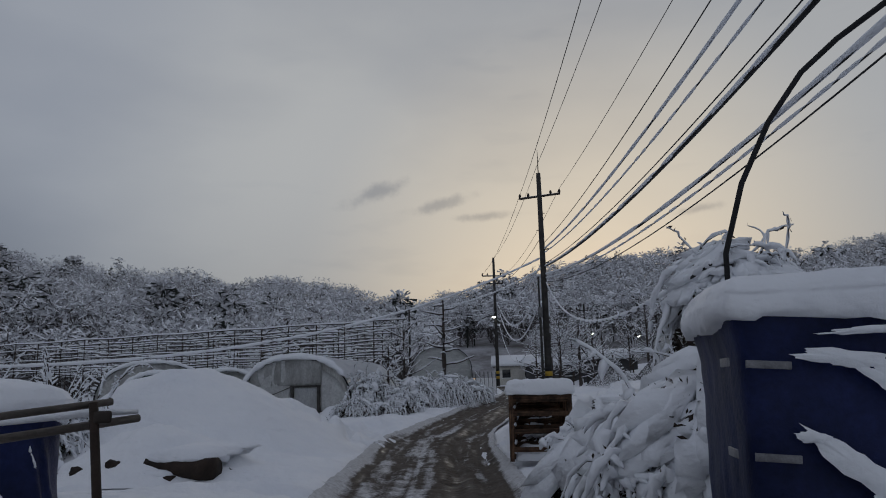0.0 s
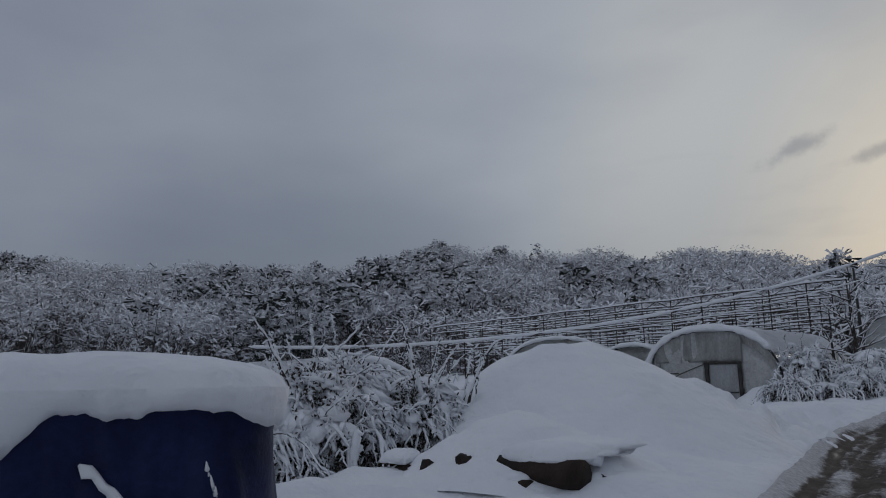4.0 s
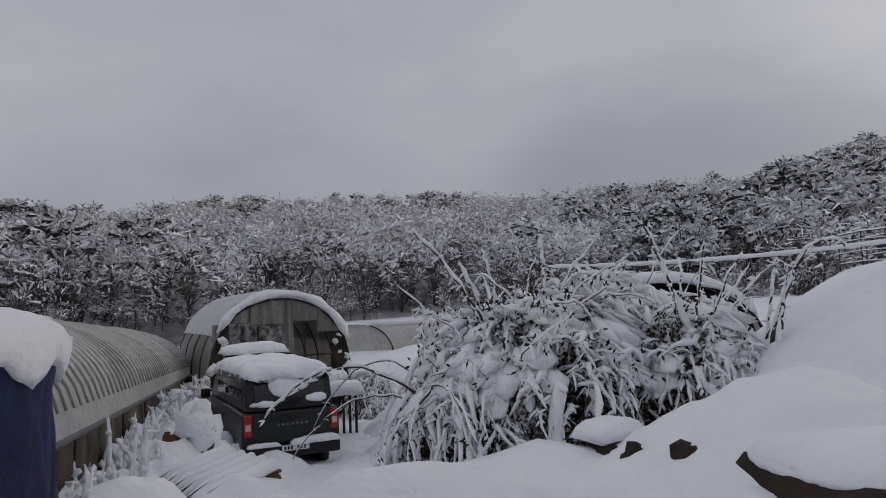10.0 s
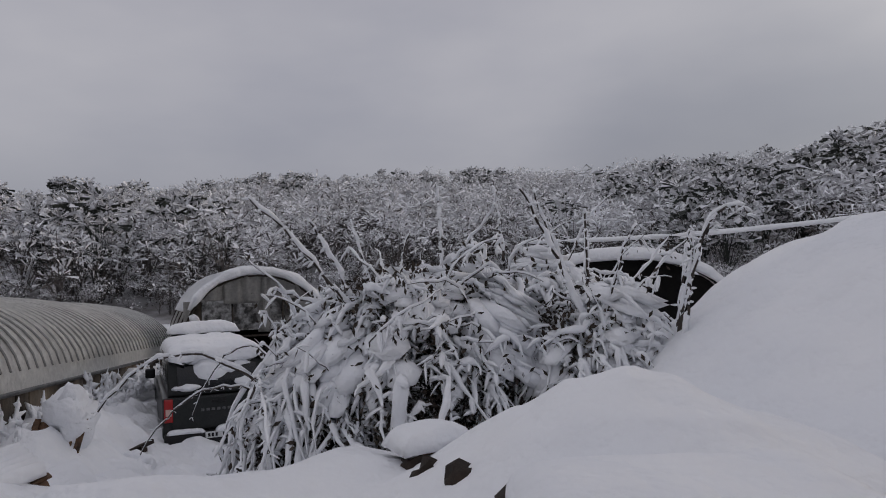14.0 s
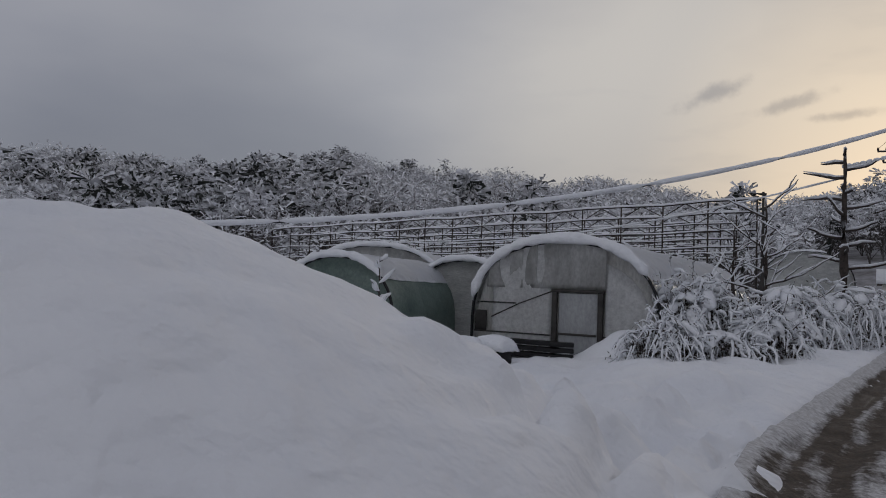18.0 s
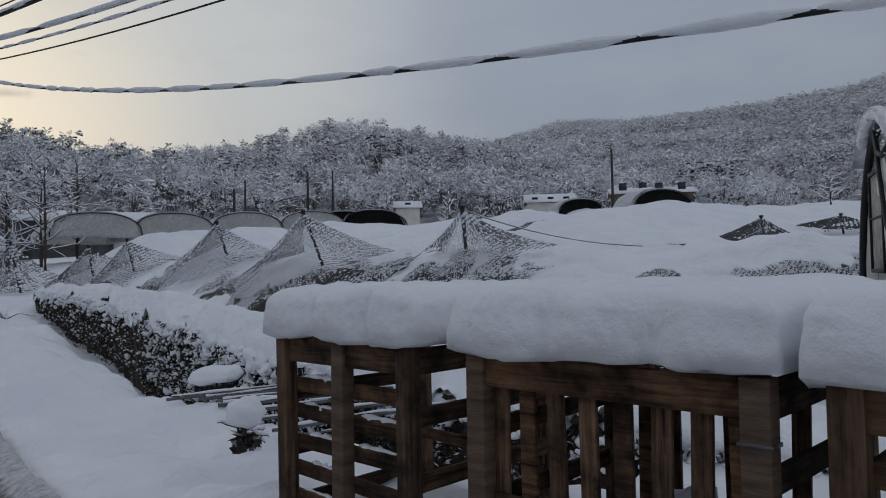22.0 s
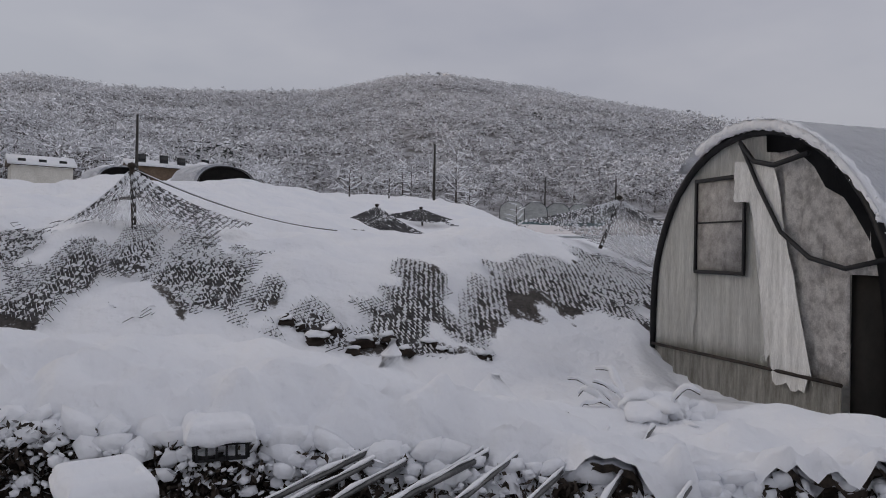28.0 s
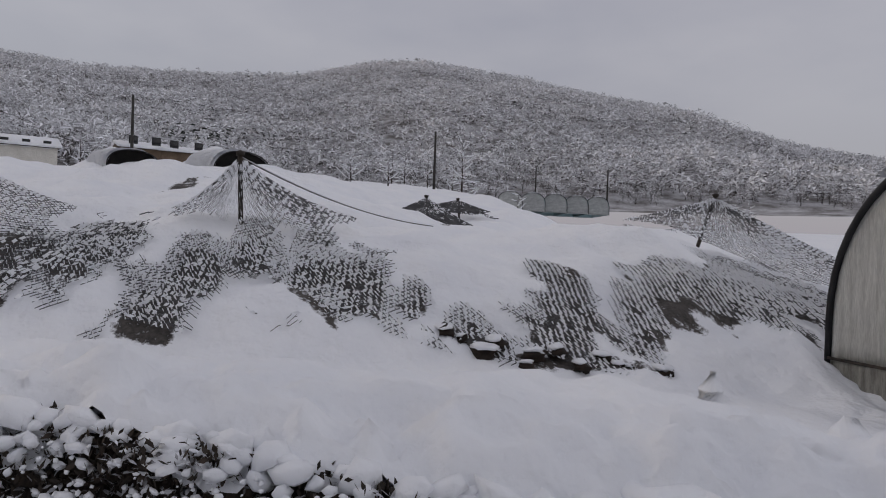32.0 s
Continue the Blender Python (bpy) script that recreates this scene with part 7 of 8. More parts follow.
# ---------------------------------------------------------------- the felt-clad tent
def tent():
    ob = thing("hoop_tent", (9.80, 18.48, 0.0), "hoop tent clad in film and grey felt under snow", "tent", rz=15.5 + 180)
    ob.matrix_basis = ob.matrix_basis @ Matrix.Diagonal((0.92, 1.0, 1.09, 1.0))
    # local: front gable at y = 0 facing -y, so its own x runs the other way
    pts = arc_pts(2.4, 3.15, 0.9, 24, 2.05)
    part("film_cover", vault(bmesh.new(), pts, 0.0, 8.0, 20, 0.03), PALEFILM, ob)

    def panel(name, x0, x1, mat, z0, y=-0.02, fold=0.05, k=1, label="", n=20):
        return part(name, gable(bmesh.new(), pts, y, x0, x1, z0, 0.015, fold, k, n), mat, ob, label)

    panel("film_strip", -2.38, -1.3, MILKFILM, 0.35, fold=0.04, k=2, label="milky film strip with long folds")
    panel("film_strip", -1.35, 0.42, MILKFILM, 0.35, y=0.0, fold=0.03, k=3, label="milky film strip with long folds", n=26)
    panel("felt_panel", 0.36, 1.72, FELT, 0.35, y=-0.03, fold=0.05, k=4, label="speckled grey felt sheet")
    panel("felt_panel", 1.3, 2.36, FELT, 1.5, y=-0.04, fold=0.07, k=5, label="speckled grey felt sheet")
    # no opening: a near-black panel carries the shade of the doorway
    part("doorway", new_box((1.98, 0.05, 0.75), (0.6, 0.05, 1.5)), DARKIN, ob, "doorway painted shade-dark")
    w = part("window", new_box((-0.68, -0.05, 2.06), (1.12, 0.02, 1.20)), FELTDARK, ob, "window filled by a darker felt-coloured panel")
    for c, s in (((-1.24, -0.07, 2.06), (0.05, 0.04, 1.22)), ((-0.12, -0.07, 2.06), (0.04, 0.04, 1.22)), ((-0.68, -0.07, 1.45), (1.16, 0.04, 0.05)), ((-0.68, -0.07, 2.66), (1.16, 0.04, 0.05)), ((-0.68, -0.07, 2.1), (1.10, 0.03, 0.02))):
        part("frame", new_box(c, s, bev=0.006), DARKTARP, w)
    bm = bmesh.new()
    rows = []
    for i in range(21):
        q = i / 20
        x = -0.3 + 0.8 * q
        drop = (0.5 + 2.0 * float(smooth01(0.2, 0.5, q))) * (1 + 0.25 * noise.noise((i * 0.55, 2.0, 1.0)))
        rows.append([bm.verts.new((x + 0.75 * q * j / 12 + 0.03 * noise.noise((i * 0.5, j * 0.5, 8)), -0.09 - 0.06 * abs(noise.noise((x * 9, j * 0.25, 3))), 2.84 - 0.1 * q - drop * j / 12)) for j in range(13)])
    for a, b in zip(rows, rows[1:]):
        for j in range(12):
            bm.faces.new((a[j], b[j], b[j + 1], a[j + 1]))
    part("torn_film", bm, TORNFILM, ob, "torn film hanging over the window")
    edge = [(x * 1.005, z * 1.005) for x, z in pts]
    part("edge_band", tube(bmesh.new(), [(x, -0.06, z) for x, z in edge], 0.055, 7), DARKTARP, ob, "black band round the gable")
    part("rope", tube(bmesh.new(), [(-0.15, -0.13, 3.06), (0.25, -0.14, 2.5), (0.7, -0.15, 1.95), (1.2, -0.14, 1.66), (1.75, -0.14, 1.56), (2.3, -0.13, 1.66)], 0.028, 7), DARKTARP, ob, "black strap across the felt")
    part("rope", tube(bmesh.new(), [(-0.15, -0.13, 3.06), (0.15, -0.14, 2.80), (0.55, -0.15, 2.72), (1.15, -0.14, 2.80)], 0.032, 7), DARKTARP, ob, "black strap across the felt")
    flap = [(x, z) for x, z in pts if x > 0.3]
    bm = bmesh.new()
    hi = [bm.verts.new((x, -0.09 - 0.02 * math.sin(x * 9), z + 0.03)) for x, z in flap]
    lo = [bm.verts.new((x * 0.96, -0.10 - 0.03 * math.sin(x * 14), z - 0.20 - 0.07 * math.sin(x * 5.3) - 0.04 * math.sin(x * 13))) for x, z in flap]
    for q in range(len(flap) - 1):
        bm.faces.new((lo[q], lo[q + 1], hi[q + 1], hi[q]))
    bmesh.ops.solidify(bm, geom=bm.faces[:], thickness=0.015)
    part("eave_flap", bm, DARKTARP, ob, "black flap under the eave")
    part("skirt", gable(bmesh.new(), arc_pts(2.37, 0.36, 0.34, 24, 2), -0.07, -2.37, 1.68, -0.2, 0.015, 0.07, 9, 40), SKIRT, ob, "dirty pleated skirt")
    part("base_pole", tube(bmesh.new(), [(-2.37, -0.1, 0.36), (0, -0.11, 0.37), (1.68, -0.1, 0.36)], 0.022, 7), DARKSTEEL, ob)

    def lump(x, y, i, m):
        return 0.09 * abs(math.sin(math.pi * min(1, (i + 0.6) / (m - 1)))) ** 0.5 * (1 + 0.2 * noise.noise((x * 1.2, y, 3))) + 0.02 * noise.noise((x * 6, y * 6, 3))

    up = [(x * (1.02 + (0.22 * max(0.0, 1 - z / 3.0) if x > 0 else 0.0)), z * 1.02) for x, z in pts]
    part("snow", vault(bmesh.new(), up, -0.25, 8.1, 44, 0.08, lump, 8, 27), SNOW, ob, "snow on the roof with a crumbling edge")
    random.seed(97)
    rim = []
    for i in range(6 * 12):
        j = 9.5 + i / 6
        f = j - int(j)
        if int(j) + 1 < len(up):
            rim.append(Vector([up[int(j)][0] * (1 - f) + up[int(j) + 1][0] * f, -0.17 + rnd(-0.012, 0.012), up[int(j)][1] * (1 - f) + up[int(j) + 1][1] * f + 0.03]))
    part("snow", tube(bmesh.new(), rim, [0.02] + [rnd(0.055, 0.085) for _ in rim[2:]] + [0.03], 10), SNOW, ob, "thick lip of snow along the eave")
    bm = bmesh.new()
    for i in range(110):
        j = rnd(8, 25.9)
        f = j - int(j)
        x, z = (up[int(j)][q] * (1 - f) + up[int(j) + 1][q] * f for q in (0, 1))
        blob(bm, (x + rnd(-0.05, 0.1), -0.27 + rnd(-0.04, 0.05), z + rnd(-0.05, 0.12)), rnd(0.006, 0.016), 1, 1, 0.6, i)
    part("snow_rim", bm, SNOW, ob, "crumbs of snow along the eave")["kind"] = "stuff"


TORNFILM = plain("creased_film", (0.58, 0.58, 0.56), (0.88, 0.88, 0.86), 2.2, 0.4, 0, 0.5, 0.03, (5, 1, 0.6))
MILKFILM = plain("milky_film", (0.62, 0.62, 0.59), (0.92, 0.92, 0.89), 1.6, 0.4, 0, 0.3, 0.02, (6, 1, 0.6))
FELT = plain("grey_felt", (0.48, 0.46, 0.45), (0.86, 0.84, 0.82), 7.0, 0.95, 0, 0.5, 0.02, None, (0.36, 0.6))
FELTDARK = plain("darker_felt", (0.22, 0.21, 0.20), (0.52, 0.50, 0.48), 6.0, 0.95, 0, 0.4, 0.02)
SKIRT = plain("dirty_skirt_film", (0.26, 0.25, 0.22), (0.58, 0.57, 0.53), 2.5, 0.6, 0, 0.3, 0.02, (5, 1, 1))
tent()


# ---------------------------------------------------------------- bird nets and their posts
def net_sheet(name, parent, P, cell, wide, share, seed, lift=0.03, full=False):
    """Net over a grid of points: diagonal strands, with snow along many of them; kept where it hangs free or lies bare."""
    rng = np.random.default_rng(seed)
    P = P + rng.normal(0, cell * 0.05, P.shape)
    g = np.vectorize(gz)(P[..., 0], P[..., 1]) if P.size < 90000 else ground_z(P[..., 0], P[..., 1])
    air = P[..., 2] - g
    P[..., 2] = np.maximum(P[..., 2], g + lift)
    keep = (air > 0.22) | (net_open(P[..., 0], P[..., 1]) > 0.34) | full
    load = np.clip(share * (1.25 - 0.35 * np.clip(air, 0, 2)) + 0.35 * fbm(P[..., 0], P[..., 1] + P[..., 2], 0.8, seed % 40), 0.02, 0.97)
    a = np.concatenate([P[:-1, :-1].reshape(-1, 3), P[:-1, 1:].reshape(-1, 3)])
    b = np.concatenate([P[1:, 1:].reshape(-1, 3), P[1:, :-1].reshape(-1, 3)])
    k = np.concatenate([keep[:-1, :-1].ravel(), keep[:-1, 1:].ravel()])
    ld = np.concatenate([load[:-1, :-1].ravel(), 0.45 * load[:-1, 1:].ravel()])
    a, b, ld = a[k], b[k], ld[k]
    w = np.array([wide * 0.4, 0, wide])
    st = np.stack([a - w, b - w, b + w, a + w], 1).reshape(-1, 3)
    pick = rng.random(len(a)) < ld
    a, b = a[pick], b[pick]
    d = b - a
    f0, f1 = rng.uniform(-0.1, 0.25, (len(a), 1)), rng.uniform(0.6, 1.1, (len(a), 1))
    th = cell * rng.uniform(0.12, 0.38, (len(a), 1)) * np.array([[0.35, 0.0, 1.0]])
    up = np.array([-0.012, 0, 0.01])
    be = np.stack([a + d * f0 + up, a + d * (f0 * 0.6 + f1 * 0.4) - th + up, a + d * f1 + up, a + d * (f0 * 0.4 + f1 * 0.6) + th + up], 1).reshape(-1, 3)
    o = np.array(parent.matrix_basis.translation)
    for nm, q, mat in ((name, st, NETTING), ("snow", be, SNOW)):
        m = new(nm, raw_mesh(nm, q - o, np.arange(len(q)).reshape(-1, 4), mat, smooth=False))
        m.parent = parent
        m["kind"] = "stuff"


def tent_grid(apex, skirt, cell, hollow=1.5):
    """Points of a net hung from a post: steep at the head, flaring to the snow at the skirt."""
    apex, sk = np.array(apex, float), np.array(skirt, float)
    seg = np.concatenate([[0], np.cumsum(np.linalg.norm(np.diff(sk, axis=0), axis=1))])
    ln = np.linalg.norm(sk - apex, axis=1).mean()
    nu, nv = int(seg[-1] / cell * 0.75), int(ln / cell)
    u = np.linspace(0, seg[-1], nu)
    rim = np.stack([np.interp(u, seg, sk[:, i]) for i in range(3)], -1)
    v = np.linspace(0.02, 1, nv)[:, None, None]
    P = apex + (rim[None] - apex) * v
    P[..., 2] = rim[None, :, 2] + (apex[2] - rim[None, :, 2]) * (1 - v[..., 0]) ** hollow
    return P


def lay_grid(x0, x1, y0, y1, cell):
    X, Y = np.meshgrid(np.arange(x0, x1, cell), np.arange(y0, y1, cell * 0.9))
    X, Y = X + 0.25 * Y - 0.25 * y0, Y
    return np.stack([X, Y, ground_z(X, Y) + 0.02], -1)


def net_tent(foot, head, skirt, label, cell, wide, share, seed, hollow=1.5, ropes=()):
    ob = thing("bird_net", foot, label, "net", "orchard bird nets")
    base = Vector(foot)
    part("post", tube(bmesh.new(), [Vector((0, 0, -0.8)), Vector(head) - base + Vector((0, 0, 0.08))], [0.05, 0.045], 8), DARKSTEEL, ob)
    part("cap", blob(bmesh.new(), Vector(head) - base + Vector((0, 0, 0.06)), 0.085, 0.8, 1, 0.3), DARKSTEEL, ob)
    net_sheet("netting", ob, tent_grid(head, skirt, cell, hollow), cell, wide, share, seed)
    for end, sag in ropes:
        e = Vector(end) - base
        h = Vector(head) - base
        pts = [h.lerp(e, i / 16) - Vector((0, 0, 4 * sag * (i / 16) * (1 - i / 16))) for i in range(17)]
        part("rope", tube(bmesh.new(), pts, 0.009, 5), DARKSTEEL, ob, "rope along the net's edge")
        part("snow", tube(bmesh.new(), [p + Vector((0, 0, 0.02)) for p in pts], [rnd(0.003, 0.016) for _ in pts], 5), SNOW, ob)
    return ob


NETTING = plain("grey_netting", (0.05, 0.05, 0.052), (0.15, 0.15, 0.155), 3.0, 0.8)


def on_snow(pts, lift=0.06):
    return [(x, y, gz(x, y) + lift) for x, y in pts]


random.seed(100)
net_tent((14.35, 28.35, 1.3), (14.1, 28.4, 3.27), on_snow([(15.4, 30.6), (13.2, 31.0), (11.2, 29.2), (10.9, 27.6), (11.8, 26.0), (13.6, 25.4), (16.4, 25.2)]), "grey bird net fallen round a post in snow", 0.10, 0.006, 0.35, 101, 2.4, (((17.2, 24.9, gz(17.2, 24.9) + 0.05), 0.2),))
net_tent((18.3, 18.9, 1.6), (18.93, 17.83, 3.2), on_snow([(17.0, 22.0), (14.6, 21.4), (13.0, 19.6), (12.9, 17.4), (14.2, 14.8), (16.0, 13.4)]), "grey bird net slumped over the orchard edge", 0.11, 0.006, 0.5, 111, 1.25)
net_tent((14.7, 34.0, 2.0), (12.95, 33.25, 3.44), on_snow([(15.5, 36.2), (12.6, 36.6), (10.9, 35.2), (10.5, 33.2), (10.7, 31.4), (12.6, 30.6), (15.2, 31.0)]), "tall pale bird net hung from a leaning post", 0.11, 0.006, 0.45, 121, 1.5)
net_tent((14.78, 39.06, 2.2), (14.07, 39.15, 3.53), on_snow([(16.5, 42.0), (13.4, 42.2), (11.4, 40.4), (11.1, 38.2), (12.2, 36.6), (15.4, 36.6)]), "pale bird net hung from a leaning post", 0.13, 0.008, 0.55, 131, 1.4)
net_tent((13.9, 44.1, 1.8), (13.43, 44.11, 3.13), on_snow([(15.4, 46.0), (12.9, 46.3), (11.6, 44.9), (11.5, 43.2), (12.6, 42.2), (15.4, 42.2)]), "pale bird net hung from a leaning post", 0.14, 0.009, 0.55, 141, 1.4)
net_tent((13.3, 46.3, 1.8), (12.91, 46.16, 2.95), on_snow([(14.6, 48.6), (12.4, 48.8), (11.0, 47.0), (11.0, 45.4), (12.2, 44.6), (14.4, 44.6)]), "pale bird net hung from a leaning post", 0.14, 0.009, 0.55, 151, 1.4)
net_tent((11.4, 48.6, 1.8), (10.98, 48.6, 3.15), on_snow([(13.0, 51.2), (10.4, 51.4), (8.9, 49.6), (9.0, 47.6), (10.4, 46.4), (12.8, 46.6)]), "pale bird net hung from a leaning post", 0.15, 0.010, 0.55, 161, 1.4)
for (x, y, z), w, sd in (((27.5, 24.7, 3.42), 1.9, 171), ((33.4, 23.1, 3.68), 2.0, 181)):
    net_tent((x - 0.1, y - 0.2, z - 1.3), (x, y, z), on_snow([(x - 0.4 * w, y + 1.2 * w), (x - w, y + 0.4 * w), (x - w, y - 0.5 * w), (x - 0.2 * w, y - 1.2 * w)], 0.1), "dark net peak standing out of the snow", 0.13, 0.02, 0.12, sd, 1.3)
# the net lying on the slope between the posts
for x0, x1, y0, y1, sd, lab in ((10.6, 14.2, 29.4, 34.2, 191, "dark bird net sagging between two posts with beads of snow"), (10.7, 14.2, 27.2, 29.6, 195, "dark bird net fallen slack at the post's foot"), (10.8, 13.4, 24.0, 27.4, 192, "torn strip of bird net showing through the snow"), (10.7, 13.8, 21.4, 24.4, 193, "bird net bared on the slope with snow dashes"), (11.9, 15.8, 16.6, 21.8, 194, "bird net spread down the orchard edge")):
    ob = thing("fallen_net", (x0, y0, gz(x0, y0)), lab, "net", "orchard bird nets")
    net_sheet("netting", ob, lay_grid(x0, x1, y0, y1, 0.095), 0.095, 0.007, 0.8, sd)
# clods showing through the nets
random.seed(175)
for k in range(12):
    x, y = 11.15 + rnd(-0.15, 0.35), 22.0 + 0.27 * k + rnd(-0.1, 0.1)
    ob = thing("clod", (x, y, gz(x, y) - 0.02), "dark clod of earth with snow below the net", "clod", "clods below the net", rz=rnd(0, 180))
    q = rnd(0.07, 0.16)
    part("earth", blob(bmesh.new(), (0, 0, 0), (q, q * 1.3, q * 0.8), 1, 2, 0.6, x + k), LOGDARK, ob)
    part("snow", blob(bmesh.new(), (0.03, 0, q * 0.7), (q * 0.9, q * 1.1, q * 0.35), 1, 2, 0.5, y), SNOW, ob)

# ---------------------------------------------------------------- greenhouses across the lane
GABLEFILM = plain("stained_white_film", (0.62, 0.61, 0.58), (0.90, 0.90, 0.88), 1.3, 0.5, 0, 0.4, 0.03, (2, 1, 0.7))
DOORSHEET = plain("blue_grey_sheet", (0.24, 0.25, 0.255), (0.42, 0.43, 0.44), 1.8, 0.5, 0, 0.3, 0.01, (1, 1, 0.5))
def old_greenhouse():
    ob = hoop_house((-6.15, 29.6, -0.1), -7, 2.28, 2.86, 1.05, 11, FILM, GABLEFILM, "old plastic greenhouse with a grey gable under snow", 0.17, ribs=9, k=201, cover=(0.12, 0.78), fold=0.04)
    pts = arc_pts(2.28, 2.86, 1.05)
    # gable pieces: door, white panels, battens
    d = part("door", new_box((0.45, -0.04, 0.85), (0.92, 0.05, 1.75), bev=0.01), DOORSHEET, ob, "grey sheet door")
    for x in (-0.12, 0.98):
        part("jamb", new_box((x, -0.06, 0.9), (0.12, 0.07, 1.8), bev=0.01), DOORDARK, d)
    part("lintel", new_box((0.43, -0.06, 1.78), (1.26, 0.08, 0.07), bev=0.01), DOORDARK, d)
    part("mid_rail", new_box((0.45, -0.08, 0.8), (0.9, 0.03, 0.05), bev=0.008), DOORDARK, d)
    part("panel", gable(bmesh.new(), pts, -0.035, -1.75, -0.2, 0.0, 0.02, 0.015, 3), PANEL, ob, "pale sheet panel")
    part("panel", gable(bmesh.new(), [(x * 0.93, z * 0.9) for x, z in pts], -0.035, 1.08, 2.08, 0.0, 0.02, 0.01, 4), PANEL, ob, "pale sheet panel")
    part("top_sheet", gable(bmesh.new(), pts, -0.045, -1.9, 1.1, 1.82, 0.02, 0.09, 5, 40), DOORGREY, ob, "stained sheet over the door")
    for z, x0, x1 in ((0.75, -2.2, -0.2), (1.45, -2.15, -1.1), (0.78, 1.05, 2.2), (0.28, -2.2, 2.2)):
        part("batten", new_box(((x0 + x1) / 2, -0.075, z), (x1 - x0, 0.03, 0.035), bev=0.005), DOORDARK, ob)
    part("batten", tube(bmesh.new(), [(-1.75, -0.08, 1.1), (-1.0, -0.09, 1.45), (-0.2, -0.08, 1.75)], 0.015, 6), DOORDARK, ob)
    s = part("notice", new_box((1.3, -0.08, 0.72), (0.3, 0.012, 0.2), bev=0.004), WHITEPLATE, ob, "small white notice")
    for i in range(2):
        part("text_bar", new_box((1.3, -0.09, 0.76 - 0.07 * i), (0.22, 0.006, 0.03)), BLACKPLASTIC, s)
    w = part("skirt_window", new_box((-2.05, -0.05, 1.0), (0.3, 0.04, 0.5)), DOORDARK, ob)
    for k in range(5):
        q = thing("crate_box", (-6.95 + 0.28 * k, 28.9 - 0.05 * k, gz(-6.5, 28.9) - 0.02), "black plastic field crate by the greenhouse door", "crate", "field crates by the door", rz=-15 + 8 * k)
        for z in (0.0, 0.13, 0.26):
            part("side", new_box((0, 0, 0.05 + z), (0.5, 0.35, 0.09), bev=0.012), BLACKPLASTIC, q)
    snow_dome("snow_bank", "smooth snow drift at the greenhouse foot", -4.6, 28.9, 1.0, 1.3, 0.9, 0.8, 0.85, 210, "snow bank", n=36)
    snow_dome("snow_bank", "snow-covered clutter before the greenhouse", -8.3, 27.9, 1.3, 1.2, 0.7, 0.8, 0.42, 211, "snow bank", n=36)
    random.seed(212)
    for x, y in ((-7.9, 27.2), (-7.4, 27.0), (-8.9, 27.4), (-6.9, 27.5)):
        q = thing("field_box", (x, y, gz(x, y) + 0.1), "dark box under a snow pillow in the yard", "box", "boxes under snow", rz=rnd(-20, 20))
        part("side", new_box((0, 0, 0), (0.6, 0.4, 0.3), bev=0.02), BLACKPLASTIC, q)
        part("snow", snow_slab(0.78, 0.55, 0.26, 14, 12, x, 0.05, 0.04, (0, 0, 0.15)), SNOW, q)


DOORGREY = plain("stained_grey_sheet", (0.36, 0.36, 0.35), (0.74, 0.745, 0.735), 1.6, 0.55, 0, 0.3, 0.01, (1, 1, 0.6))
DOORDARK = plain("dark_frame", (0.02, 0.019, 0.018), (0.07, 0.065, 0.06), 3, 0.7)
PANEL = plain("pale_sheet", (0.80, 0.805, 0.80), (0.90, 0.905, 0.90), 1.2, 0.6, 0, 0.15, 0.01)
old_greenhouse()
hoop_house((-10.95, 27.6, -0.1), 4, 1.5, 2.35, 0.8, 8, GREENFILM, GREENFILM, "dark green film tunnel with snow on its ridge", 0.12, k=221, cover=(0.2, 0.72), fold=0.12)
hoop_house((-9.5, 31.6, -0.1), -5, 1.6, 2.5, 1.0, 9, FILM, FILM, "film tunnel with a fully snowed roof", 0.12, k=222, cover=(0.12, 0.88))
snowy_tree("sapling", (-9.2, 26.6, 0.0), 2.3, 0.7, 223, "thin sapling clotted with snow", 2, 4, 0.04, 0.07)
hoop_house((-13.5, 33.5, 0.2), 15, 2.4, 2.7, 1.0, 9, GREYFILM, GREYFILM, "grey tunnel half hidden behind the others", 0.12, k=224, cover=(0.2, 0.8))


